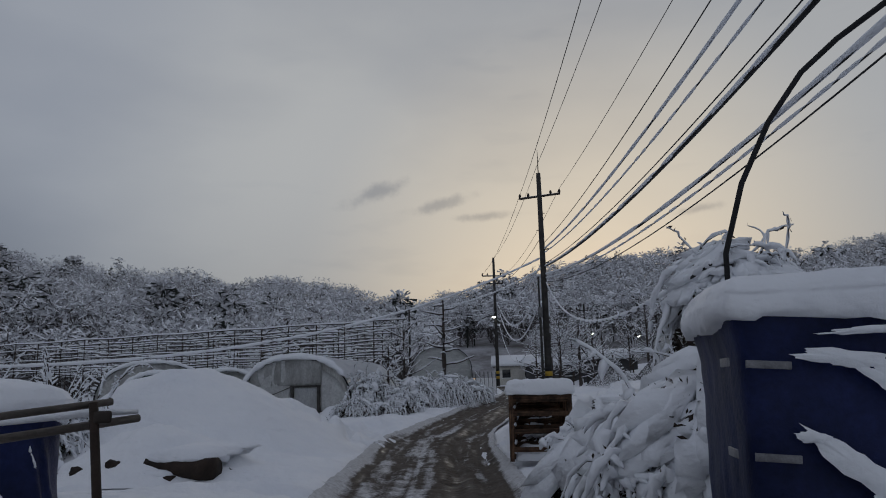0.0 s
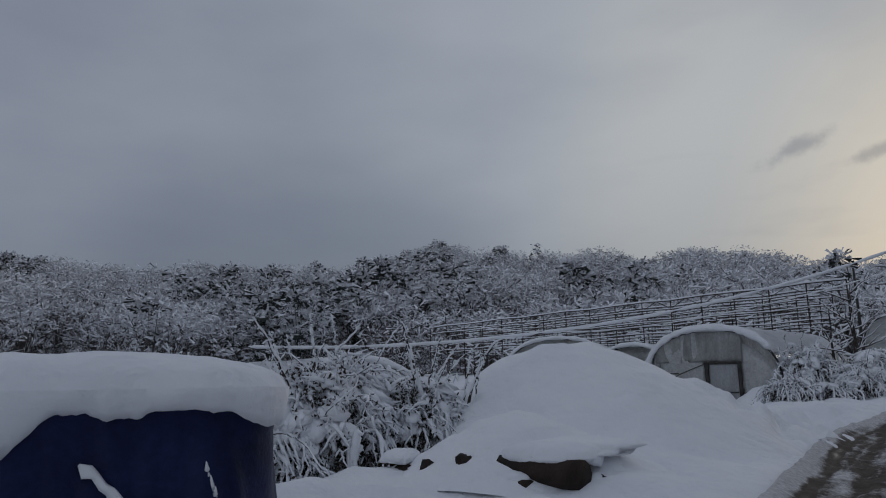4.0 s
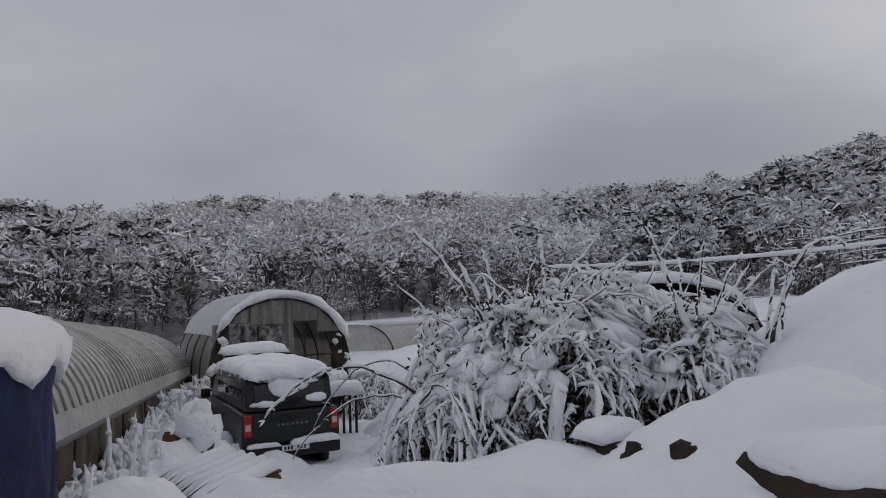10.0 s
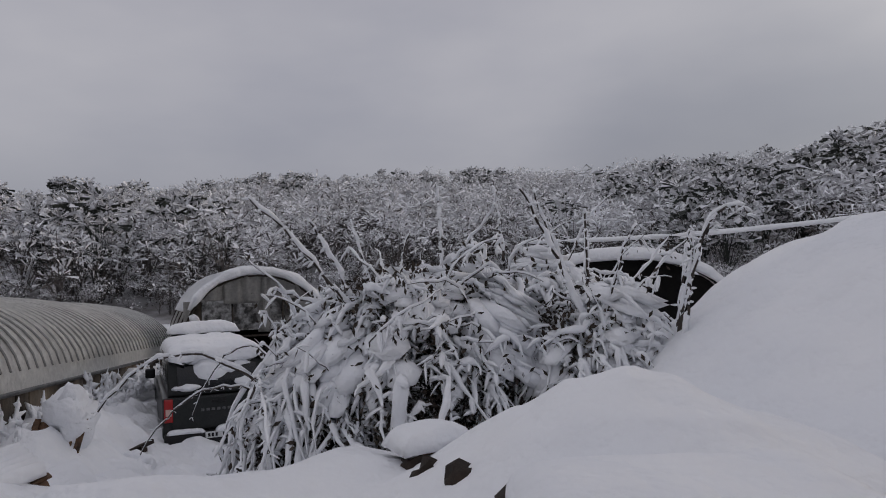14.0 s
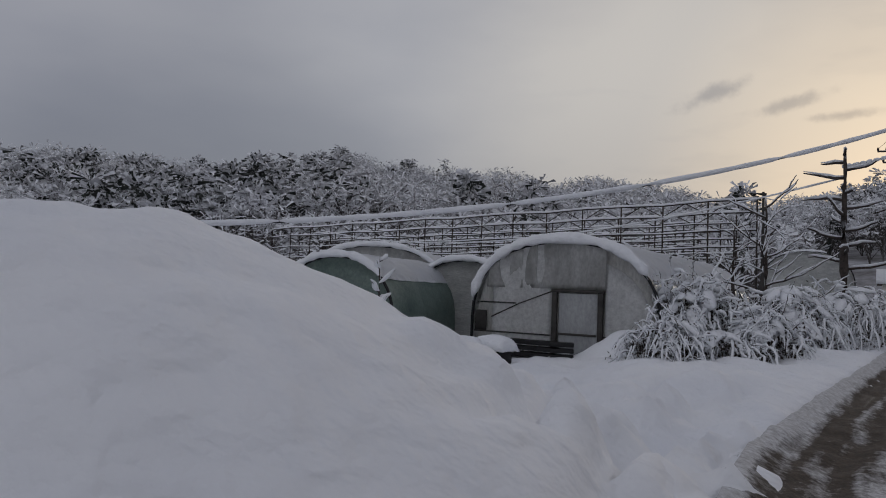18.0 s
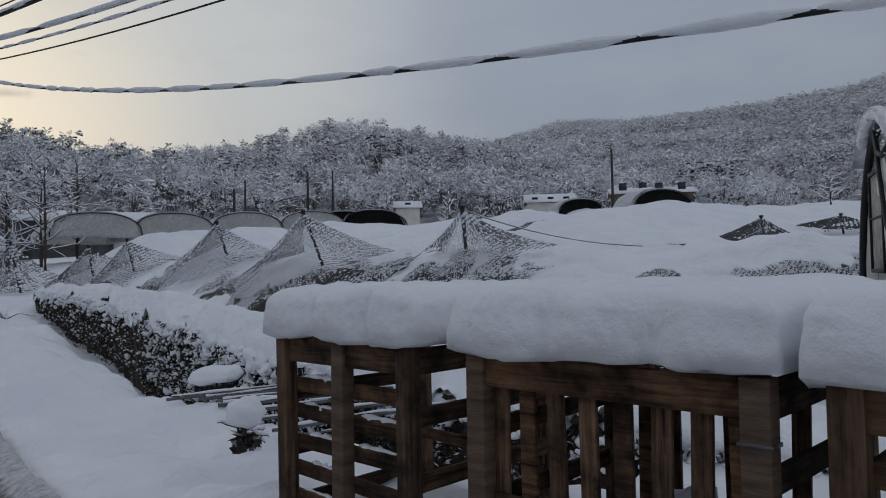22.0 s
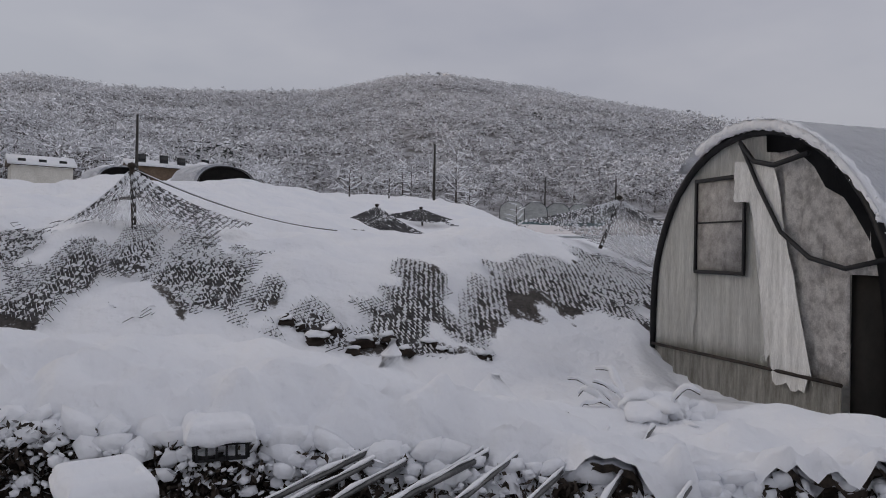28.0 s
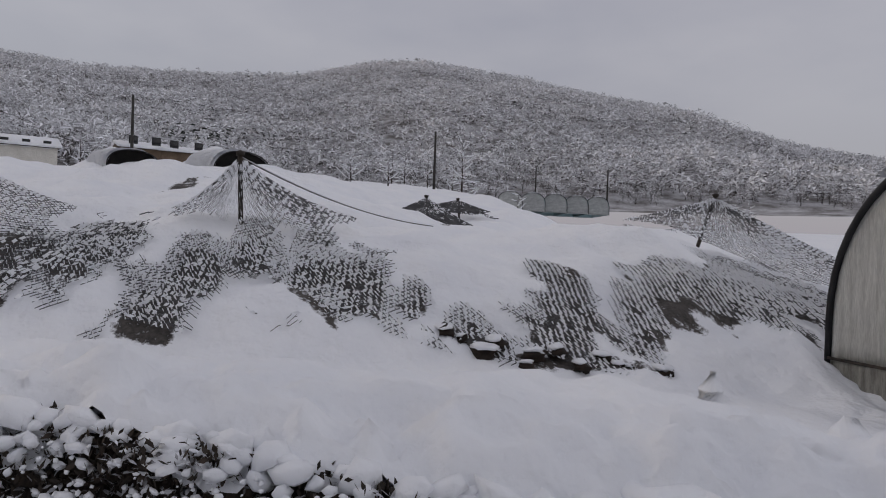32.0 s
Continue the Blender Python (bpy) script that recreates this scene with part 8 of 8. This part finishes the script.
def trellis():
    """Rows of bare steel frames with snow along every chord."""
    random.seed(231)
    for r in range(6):
        ob = thing("trellis_frame", (-2.6 - 1.0 * r, 43.5 + 4.2 * r, 0.8), "bare steel orchard frame with snow on its chords", "frame", "orchard frames", rz=166)
        L, n = 30.0, 16
        sn = bmesh.new()
        for z in (4.75, 4.25, 3.55, 2.9):
            pts = [(L * i / n, 0, z + 0.04 * math.sin(i * 2.2) - 0.015 * L * i / n) for i in range(n + 1)]
            part("chord", tube(bmesh.new(), pts, 0.035 if z > 4.5 else 0.022, 5), DARKSTEEL, ob)
            tube(sn, [(p[0], p[1], p[2] + 0.05) for p in pts], [0.055 if z > 4.5 else 0.035] * (n + 1), 5)
        for i in range(n + 1):
            x = L * i / n
            part("post", tube(bmesh.new(), [(x, 0, -0.5), (x, 0, 4.75 - 0.015 * x)], 0.035, 5), DARKSTEEL, ob)
        for i in range(n):
            for a, b in ((0, 0.5), (0.5, 1)):
                x0, x1 = L * (i + a) / n, L * (i + b) / n
                z0, z1 = (4.25, 4.75) if a == 0 else (4.75, 4.25)
                part("brace", tube(bmesh.new(), [(x0, 0, z0 - 0.015 * x0), (x1, 0, z1 - 0.015 * x1)], 0.02, 4), DARKSTEEL, ob)
        part("snow", sn, SNOW, ob, "snow along the chords")
    for k in range(18):
        x, y = -4 - 1.35 * k, 44.5 + rnd(0, 12)
        snowy_tree("orchard_vine", (x, y, 0.9), rnd(2.6, 3.8), 1.3, 240 + k, "orchard vine heaped with snow in the frame", 2, 5, 0.06, 0.09)


trellis()


# ---------------------------------------------------------------- trees and shrubs along the left verge
bramble((-3.5, 27.5, 0.3), 0.75, 0.8, 0.85, 251, "roadside bush with stems bent down by snow", 110, 90, 60, 1500, "roadside_bush", 0.8)
bramble((-2.6, 28.4, 0.35), 0.9, 0.8, 0.6, 252, "low roadside bush under snow", 90, 40, 40, 1000, "roadside_bush", 0.9)
bramble((-1.5, 32.0, 0.45), 1.2, 1.6, 1.45, 253, "tall reeds combed over by snow", 170, 60, 170, 1800, "reed_clump", 0.9)
bramble((-0.2, 34.2, 0.55), 1.2, 1.8, 1.5, 254, "tall reeds combed over by snow", 170, 60, 170, 1800, "reed_clump", 0.9)
bramble((-3.3, 30.2, 0.3), 1.2, 1.1, 1.7, 262, "tall brush loaded with snow beside the greenhouse", 110, 150, 70, 4000, "roadside_bush", 0.9)
bramble((-1.9, 29.6, 0.35), 0.8, 0.9, 1.0, 263, "roadside bush with stems bent down by snow", 60, 90, 60, 2500, "roadside_bush", 0.8)
bramble((1.1, 37.2, 0.65), 1.1, 1.6, 1.1, 255, "low reeds under snow at the bend", 130, 40, 110, 1200, "reed_clump", 0.9)
snowy_tree("bare_tree", (-0.15, 35.2, 0.5), 5.3, 1.9, 256, "pollarded dead tree with drooping snowy limbs", 2, 5, 0.16, 0.05, low=0.42, up=0.1)
snowy_tree("bare_tree", (-2.0, 33.9, 0.4), 3.9, 1.9, 257, "dense bare tree frosted white", 3, 4, 0.10, 0.028, low=0.15, up=0.9)
snowy_tree("bare_tree", (-2.9, 35.8, 0.5), 3.4, 1.5, 258, "small bare tree frosted white", 3, 4, 0.08, 0.026, low=0.15, up=0.9)
ob = thing("garden_fence", (1.7, 41.5, 0.9), "pale sheet fence with snow on top", "fence", rz=65)
for i in range(5):
    part("panel", new_box((0.62 * i, 0, 0.5), (0.6, 0.03, 1.1), bev=0.006), PANEL, ob)
for i in range(6):
    part("post", tube(bmesh.new(), [(0.62 * i - 0.31, 0, -0.4), (0.62 * i - 0.31, 0, 1.4)], 0.03, 6), STEEL, ob)
for k in range(16):
    a = rnd(0, 1)
    x, y = 8.6 + 9 * a + rnd(-1, 1), 58 + rnd(-3, 9)
    snowy_tree("bare_tree", (x, y, gz(x, y)), rnd(4, 6.5), 2.4, 300 + k, "frosted bare tree by the village", 3, 3, 0.11, 0.035, low=0.2, up=0.9)


# ---------------------------------------------------------------- poles, lamps and cables
def pole(at, top, r, label, arms=(), band=True, name="utility_pole", bolts=True):
    ob = thing(name, at, label, "pole")
    h = top - at[2]
    part("shaft", tube(bmesh.new(), [(0, 0, -0.8), (0, 0, h * 0.5), (0, 0, h)], [r, r * 0.8, r * 0.6], 12), CONCRETE, ob)
    for z, half, rz in arms:
        a = part("crossarm", new_box((0, 0, z - at[2]), (half * 2, 0.09, 0.09), rz=rz, bev=0.01), DARKSTEEL, ob)
        c, s = math.cos(radians(rz)), math.sin(radians(rz))
        for f in (-0.97, -0.55, 0.0, 0.55, 0.97):
            i = part("insulator", tube(bmesh.new(), [(f * half * c, f * half * s, z - at[2] + 0.03), (f * half * c, f * half * s, z - at[2] + 0.15), (f * half * c, f * half * s, z - at[2] + 0.26)], [0.05, 0.07, 0.03], 8), DARKSTEEL, a)
        part("snow", new_box((0, 0, z - at[2] + 0.055), (half * 1.9, 0.07, 0.025), rz=rz, bev=0.01), SNOW, a)
    if band:
        for k, (z, m) in enumerate(((0.75, YELLOW), (0.98, BLACKPLASTIC), (1.2, YELLOW), (1.42, BLACKPLASTIC))):
            part("warning_band", tube(bmesh.new(), [(0, 0, z), (0, 0, z + 0.22)], [r * 1.02 - 0.002 * z, r * 1.015 - 0.002 * z], 14), m, ob)
    if bolts:
        for k in range(9):
            z = 3.2 + 0.9 * k
            if z < h - 0.4:
                part("step_bolt", tube(bmesh.new(), [(0, 0, z), (0.24 * (1 if k % 2 else -1), 0.05, z)], 0.014, 5), DARKSTEEL, ob)
    return ob


YELLOW = plain("worn_yellow_paint", (0.32, 0.20, 0.02), (0.5, 0.33, 0.04), 4, 0.6)
P = pole((5.02, 36.46, 0.7), 12.35, 0.19, "tall dark utility pole with crossarm and yellow bands", ((11.1, 1.1, -25),))
for z, l in ((8.3, 0.5), (7.6, 0.35), (6.4, 0.35)):
    part("bracket", new_box((0.15, 0, z - 0.7), (l, 0.07, 0.06), rz=-30, bev=0.008), DARKSTEEL, P)
part("ground_wire", tube(bmesh.new(), [(0, 0, 11.6), (0, 0, 12.9)], [0.03, 0.012], 6), DARKSTEEL, P)
P = pole((4.72, 36.3, 0.7), 6.9, 0.075, "thin steel pole beside the utility pole", (), False, "service_pole", False)
part("meter_box", new_box((0, -0.12, 4.35), (0.22, 0.18, 0.5), bev=0.02), STEEL, P)
part("cap", blob(bmesh.new(), (0, 0, 6.22), 0.1, 0.8, 1, 0.2), SNOW, P)
pole((4.47, 65.4, 1.3), 13.0, 0.17, "utility pole with crossarm down the lane", ((11.3, 1.1, 5), (10.6, 0.8, 5)))
pole((-2.68, 52.45, 1.0), 7.1, 0.10, "short dark pole behind the orchard frames", (), False, "service_pole", False)
pole((12.6, 66, 1.5), 8.6, 0.13, "utility pole at the village edge", ((8.0, 0.7, 10),), False)
for x, y, t, f in ((68.9, 50.2, 14.1, 7.2), (57.2, 84.3, 14.1, 7.0), (61.7, 84.8, 14.8, 7.5), (80.0, 22.1, 13.5, 6.0), (52.8, 90.7, 13.4, 6.5), (128, 2, 15, 8), (118, -8, 14, 8), (38, 72, 9.5, 4)):
    pole((x, y, f), t, 0.17, "distant dark utility pole in the snowy fields", (), False, "utility_pole", False)
# the pole that the near cables run to, behind the first steps
P0 = (6.4, -7.5)
pole((P0[0], P0[1], 0.0), 12.4, 0.19, "utility pole behind the covered stack", ((11.2, 1.1, 0),))


def cable(p0, p1, sag, r, snow, label, broken=False, k=0):
    random.seed(k)
    p0, p1 = Vector(p0), Vector(p1)
    ob = thing("cable", p0, label, "cable")
    d = p1 - p0
    n = 40
    pts = [d * (i / n) + Vector((0, 0, -4 * sag * (i / n) * (1 - i / n))) for i in range(n + 1)]
    part("wire", tube(bmesh.new(), pts, r, 6), CABLE, ob)
    if snow:
        bm = bmesh.new()
        i = 0.0
        runs = []
        while i < n:
            l = rnd(0.5, 1.6) if broken else rnd(3, 9)
            runs.append((i, min(n, i + l)))
            i += l + (rnd(0.015, 0.07) if broken else 0.02)
        for a, b in runs:
            m = max(4, int((b - a) * 2.5))
            q = []
            for j in range(m + 1):
                t = (a + (b - a) * j / m) / n
                q.append(d * t + Vector((0, 0, -4 * sag * t * (1 - t) + r * 0.4 + snow * 0.2)))
            tube(bm, q, [snow * (0.45 if j in (0, m) else rnd(0.85, 1.15)) for j in range(m + 1)], 7, 1.05)
        part("snow", bm, SNOW, ob, "snow sheath along the cable")["kind"] = "stuff"
    return ob


def cables():
    k = 400
    A = (5.02, 36.46)
    # the three high lines on the arms
    for f in (-1.05, 0.0, 1.05):
        a = (A[0] + f * math.cos(radians(-25)), A[1] + f * math.sin(radians(-25)), 11.35 if f else 12.9)
        cable(a, ({-1.05: 2.81, 0.0: 4.03, 1.05: 5.48}[f], P0[1], 11.4 if f else 12.6), 0.7, 0.012, 0, "thin bare power line overhead", k=k)
        cable(a, (4.47 + f, 65.4, 11.5 if f else 12.9), 0.6, 0.012, 0, "thin bare power line overhead", k=k + 1)
        k += 2
    # low lines to the pole behind, sheathed in snow
    for z0, z1, x1, sag, r, s, br, lab in ((8.6, 9.0, 4.39, 0.9, 0.014, 0, False, "thin bare service line overhead"), (8.3, 8.6, 4.68, 1.0, 0.022, 0.04, False, "service cable sheathed in snow"), (8.1, 8.3, 4.83, 1.1, 0.014, 0.03, True, "service cable with broken snow sheath"),
                                           (7.4, 7.8, 5.11, 1.2, 0.045, 0.055, False, "thick cable bundle under snow"), (7.55, 7.95, 5.16, 1.1, 0.014, 0, False, "thin bare service line overhead"), (7.0, 7.0, 5.57, 1.4, 0.03, 0.05, False, "thick cable bundle under snow"),
                                           (6.8, 6.8, 5.57, 1.4, 0.014, 0.03, True, "service cable with broken beads of snow"), (6.6, 6.6, 5.3, 1.5, 0.014, 0, False, "thin bare service line overhead")):
        cable((A[0] + 0.08, A[1] - 0.06, z0), (x1, P0[1], z1), sag, r, s, lab, br, k)
        k += 1
    cable((A[0] + 0.1, A[1] - 0.06, 6.585), (2.6, 7.0, 2.65), 1.17, 0.018, 0.036, "low sagging cable with broken snow sheath", True, k)
    k += 1
    # the cable over the mound, and lines on to the village
    cable((A[0] - 0.1, A[1], 7.85), (-16.6, 18.5, 2.48), 1.68, 0.02, 0.05, "thick white cable sheathed in snow over the yard", False, k)
    cable((A[0] - 0.1, A[1], 7.3), (-0.2, 35.4, 5.3), 0.25, 0.014, 0.05, "cable to the dead tree sheathed in snow", True, k + 1)
    cable((-0.2, 35.4, 5.0), (-26, 48, 4.8), 1.2, 0.014, 0.03, "cable along the orchard frames", False, k + 2)
    for z0, z1, dx, sag, s in ((9.0, 10.8, -0.3, 0.9, 0), (7.7, 9.6, 0.2, 1.2, 0.035), (7.0, 8.6, 0.3, 2.2, 0.045), (6.5, 7.8, 0.4, 2.6, 0.045), (6.0, 6.9, 0.3, 3.4, 0.03)):
        cable((A[0], A[1], z0), (4.47 + dx, 65.4, z1), sag, 0.016, s, "line down the lane to the next pole", True, k + 3)
        k += 1
    for z0, x1, y1, z1, sag in ((8.0, -2.68, 52.45, 6.8, 0.4), (7.4, 12.6, 66, 7.6, 1.3), (6.4, 12.6, 66, 7.0, 1.8)):
        cable((4.47, 65.4, z0), (x1, y1, z1), sag, 0.016, 0.03, "line between the village poles", True, k + 9)
        k += 1
    # the stiff black service cable by the young pine
    ob = thing("service_cable", (3.2, 6.9, 2.0), "stiff black service cable rising in a curve", "cable")
    part("wire", tube(bmesh.new(), [(-0.5, 0.1, -1.2), (-0.48, 0.0, 0.73), (-0.3, -0.1, 1.4), (-0.06, -0.3, 1.96), (0.2, -0.5, 2.36), (0.46, -0.7, 2.59), (0.9, -1.4, 2.85), (1.9, -4, 3.3), (3.2, -9, 4.6)], 0.028, 8), CABLE, ob)


cables()


def street_lamp(at, label):
    ob = thing("street_lamp", at, label, "lamp", "village street lamps")
    part("arm", tube(bmesh.new(), [(-0.9, 0, -0.15), (-0.3, 0, 0.08), (0.1, 0, 0.08)], 0.04, 6), DARKSTEEL, ob)
    part("hood", new_box((0.2, 0, 0.08), (0.5, 0.24, 0.1), bev=0.03), DARKSTEEL, ob)
    part("lens", blob(bmesh.new(), (0.22, 0, -0.02), (0.2, 0.12, 0.1), 1, 2, 0.0), LAMPGLOW, ob, "glowing lamp lens")


LAMPGLOW, _n, _b = material("lamp_glow", 0.4)
_b.inputs["Base Color"].default_value = (0.9, 0.9, 0.8, 1)
_b.inputs["Emission Color"].default_value = (1.0, 0.95, 0.7, 1)
_b.inputs["Emission Strength"].default_value = 9.0
street_lamp((4.1, 65.2, 7.55), "glowing street lamp on the far pole")
street_lamp((12.9, 65.8, 5.9), "glowing street lamp at the village edge")
street_lamp((22.0, 84.0, 6.6), "glowing street lamp among the village trees")


# ---------------------------------------------------------------- village and far things
def house(at, rz, w, d, h, roof, label, wall, windows=3, storeys=1, eave=0.35):
    ob = thing("house", at, label, "house", rz=rz)
    part("wall", new_box((0, 0, h / 2 - 2.5), (w, d, h + 5), bev=0.02), wall, ob)
    bm = bmesh.new()
    a = [bm.verts.new((s * (w / 2 + eave), y, z)) for s in (-1, 1) for y, z in ((-d / 2 - eave, h), (0, h + roof), (d / 2 + eave, h))]
    bm.faces.new((a[0], a[3], a[4], a[1]))
    bm.faces.new((a[1], a[4], a[5], a[2]))
    bm.faces.new((a[0], a[1], a[2]))
    bm.faces.new((a[5], a[4], a[3]))
    bm.faces.new((a[2], a[5], a[3], a[0]))
    part("gable_roof", bm, ROOFBROWN, ob, smooth=False)
    bm = bmesh.new()
    e = eave + 0.08
    low, high = ([bm.verts.new((s * (w / 2 + e), y, z + up)) for s in (-1, 1) for y, z in ((-d / 2 - e, h), (0, h + roof), (d / 2 + e, h))] for up in (0.02, 0.34))
    for a, b in ((high, 1), (low, -1)):
        bm.faces.new((a[0], a[3], a[4], a[1])[::b])
        bm.faces.new((a[1], a[4], a[5], a[2])[::b])
    for p, q in ((0, 3), (3, 4), (4, 5), (5, 2), (2, 1), (1, 0)):
        bm.faces.new((low[p], low[q], high[q], high[p]))
    bmesh.ops.recalc_face_normals(bm, faces=bm.faces[:])
    part("snow", bm, SNOW, ob, "snow on the roof")
    for s in range(storeys):
        for i in range(windows):
            x = -w / 2 + w * (i + 0.5) / windows
            wn = part("window", new_box((x, -d / 2 - 0.02, 1.4 + 2.6 * s), (0.9, 0.06, 0.9), bev=0.01), GLASS, ob)
            part("frame", new_box((x, -d / 2 - 0.05, 0.92 + 2.6 * s), (1.1, 0.1, 0.08), bev=0.01), PANEL, wn)
    return ob


ROOFBROWN = plain("brown_roof_edge", (0.05, 0.035, 0.025), (0.12, 0.09, 0.065), 2, 0.8)
CREAM = plain("cream_wall", (0.55, 0.53, 0.48), (0.68, 0.66, 0.61), 0.8, 0.85)
TAN = plain("tan_wall", (0.12, 0.085, 0.06), (0.22, 0.16, 0.11), 0.8, 0.85)
DARKWALL = plain("dark_shed_wall", (0.03, 0.03, 0.032), (0.09, 0.09, 0.09), 1.0, 0.8)
house((96, 73.5, 10.7), -56, 7.0, 5, 1.0, 1.2, "white village house with a snowy roof", CREAM, 3)
house((84.5, 50.5, 9.75), -60, 5.2, 5, 0.6, 0.6, "brown house with broad eaves under snow", TAN, 2)
house((82, 54.0, 9.9), -60, 4.6, 4, 0.5, 0.6, "small tan house under snow", TAN, 2)
house((84, 92, 10.6), -45, 3.6, 3, 1.0, 0.9, "small white house before the knoll", CREAM, 1)
house((11.5, 78, 1.3), -10, 6, 5, 2.0, 0.8, "low dark village shed with a snowy roof", DARKWALL, 2)
house((8.0, 84, 1.3), -5, 5, 5, 2.2, 1.0, "village house with a snowy roof behind the lane", CREAM, 2)
house((15.5, 70, 1.6), -12, 5, 4, 2.0, 0.7, "open shed with snow on its roof", DARKWALL, 1)
house((34, 96, 5.5), -25, 9, 5, 2.2, 1.0, "long low farm shed under snow", DARKWALL, 2)
house((42, 100, 6.0), -28, 7, 5, 2.2, 1.0, "long low farm shed under snow", CREAM, 2)
hoop_house((-0.5, 64, 1.3), -2, 2.6, 3.6, 1.4, 14, FILM, FILM, "pale film greenhouse by the far pole", 0.1, k=501, ribs=8, cover=(0.35, 0.6))
# DARKIN fronts here and below are sheets coloured as the shade of open ends
for x, y, front, rz in ((18.4, 56.8, GREYFILM, -16), (23.6, 57.6, GREYFILM, -20), (28.8, 57.4, GREYFILM, -24), (33.8, 56.6, GREYFILM, -28), (37.2, 56.9, DARKIN, -32), (38.6, 55.2, DARKIN, -32), (41.8, 57.8, GREYFILM, -34)):
    hoop_house((x, y, 3.95 + 0.055 * (x - 18)), rz, 2.3, 1.35, 0.25, 9, FILM, front, "low film greenhouse in the village row" if front is GREYFILM else "tunnel in the row with its open end painted shade-dark", 0.12, lipped=False, k=int(x * 10), group="row of greenhouses", cover=(0.03, 0.94), fold=0.02)
hoop_house((43.4, 34.6, 4.9), -32, 2.35, 1.62, 0.15, 2.2, SNOW, DARKIN, "tunnel in the orchard with a wide end painted shade-black", 0.14, lipped=False, k=511, cover=(0.0, 0.97), fold=0.0)
hoop_house((45.5, 41.5, 5.5), -40, 1.7, 1.1, 0.1, 2.2, SNOW, DARKIN, "small tunnel in the orchard with its end painted shade-black", 0.14, lipped=False, k=512, cover=(0.0, 0.97), fold=0.0)
for i in range(5):
    hoop_house((88 + 1.2 * i, 12.5 - 3.0 * i, 5.6), -95, 1.5, 2.3, 0.9, 12, AQUAFILM if i else FILM, FILM, "pale blue film tunnel in the far field", 0.05, k=520 + i, group="far blue tunnels", cover=(0.4, 0.6))
snowy_tree("fir_tree", (131, 27.4, 9.5), 8.0, 2.6, 531, "snowy fir standing in the far field", 2, 5, 0.16, 0.14, low=0.1, up=-0.1)
for k in range(22):
    x, y = 62 + rnd(0, 60), rnd(-25, 75)
    if abs(y - 40) < 8:
        continue
    snowy_tree("bare_tree", (x, y, gz(x, y) - 0.2), rnd(3, 5.5), 2.2, 540 + k, "frosted bare tree in the far fields", 2, 5, 0.10, 0.09, low=0.2, up=0.9)
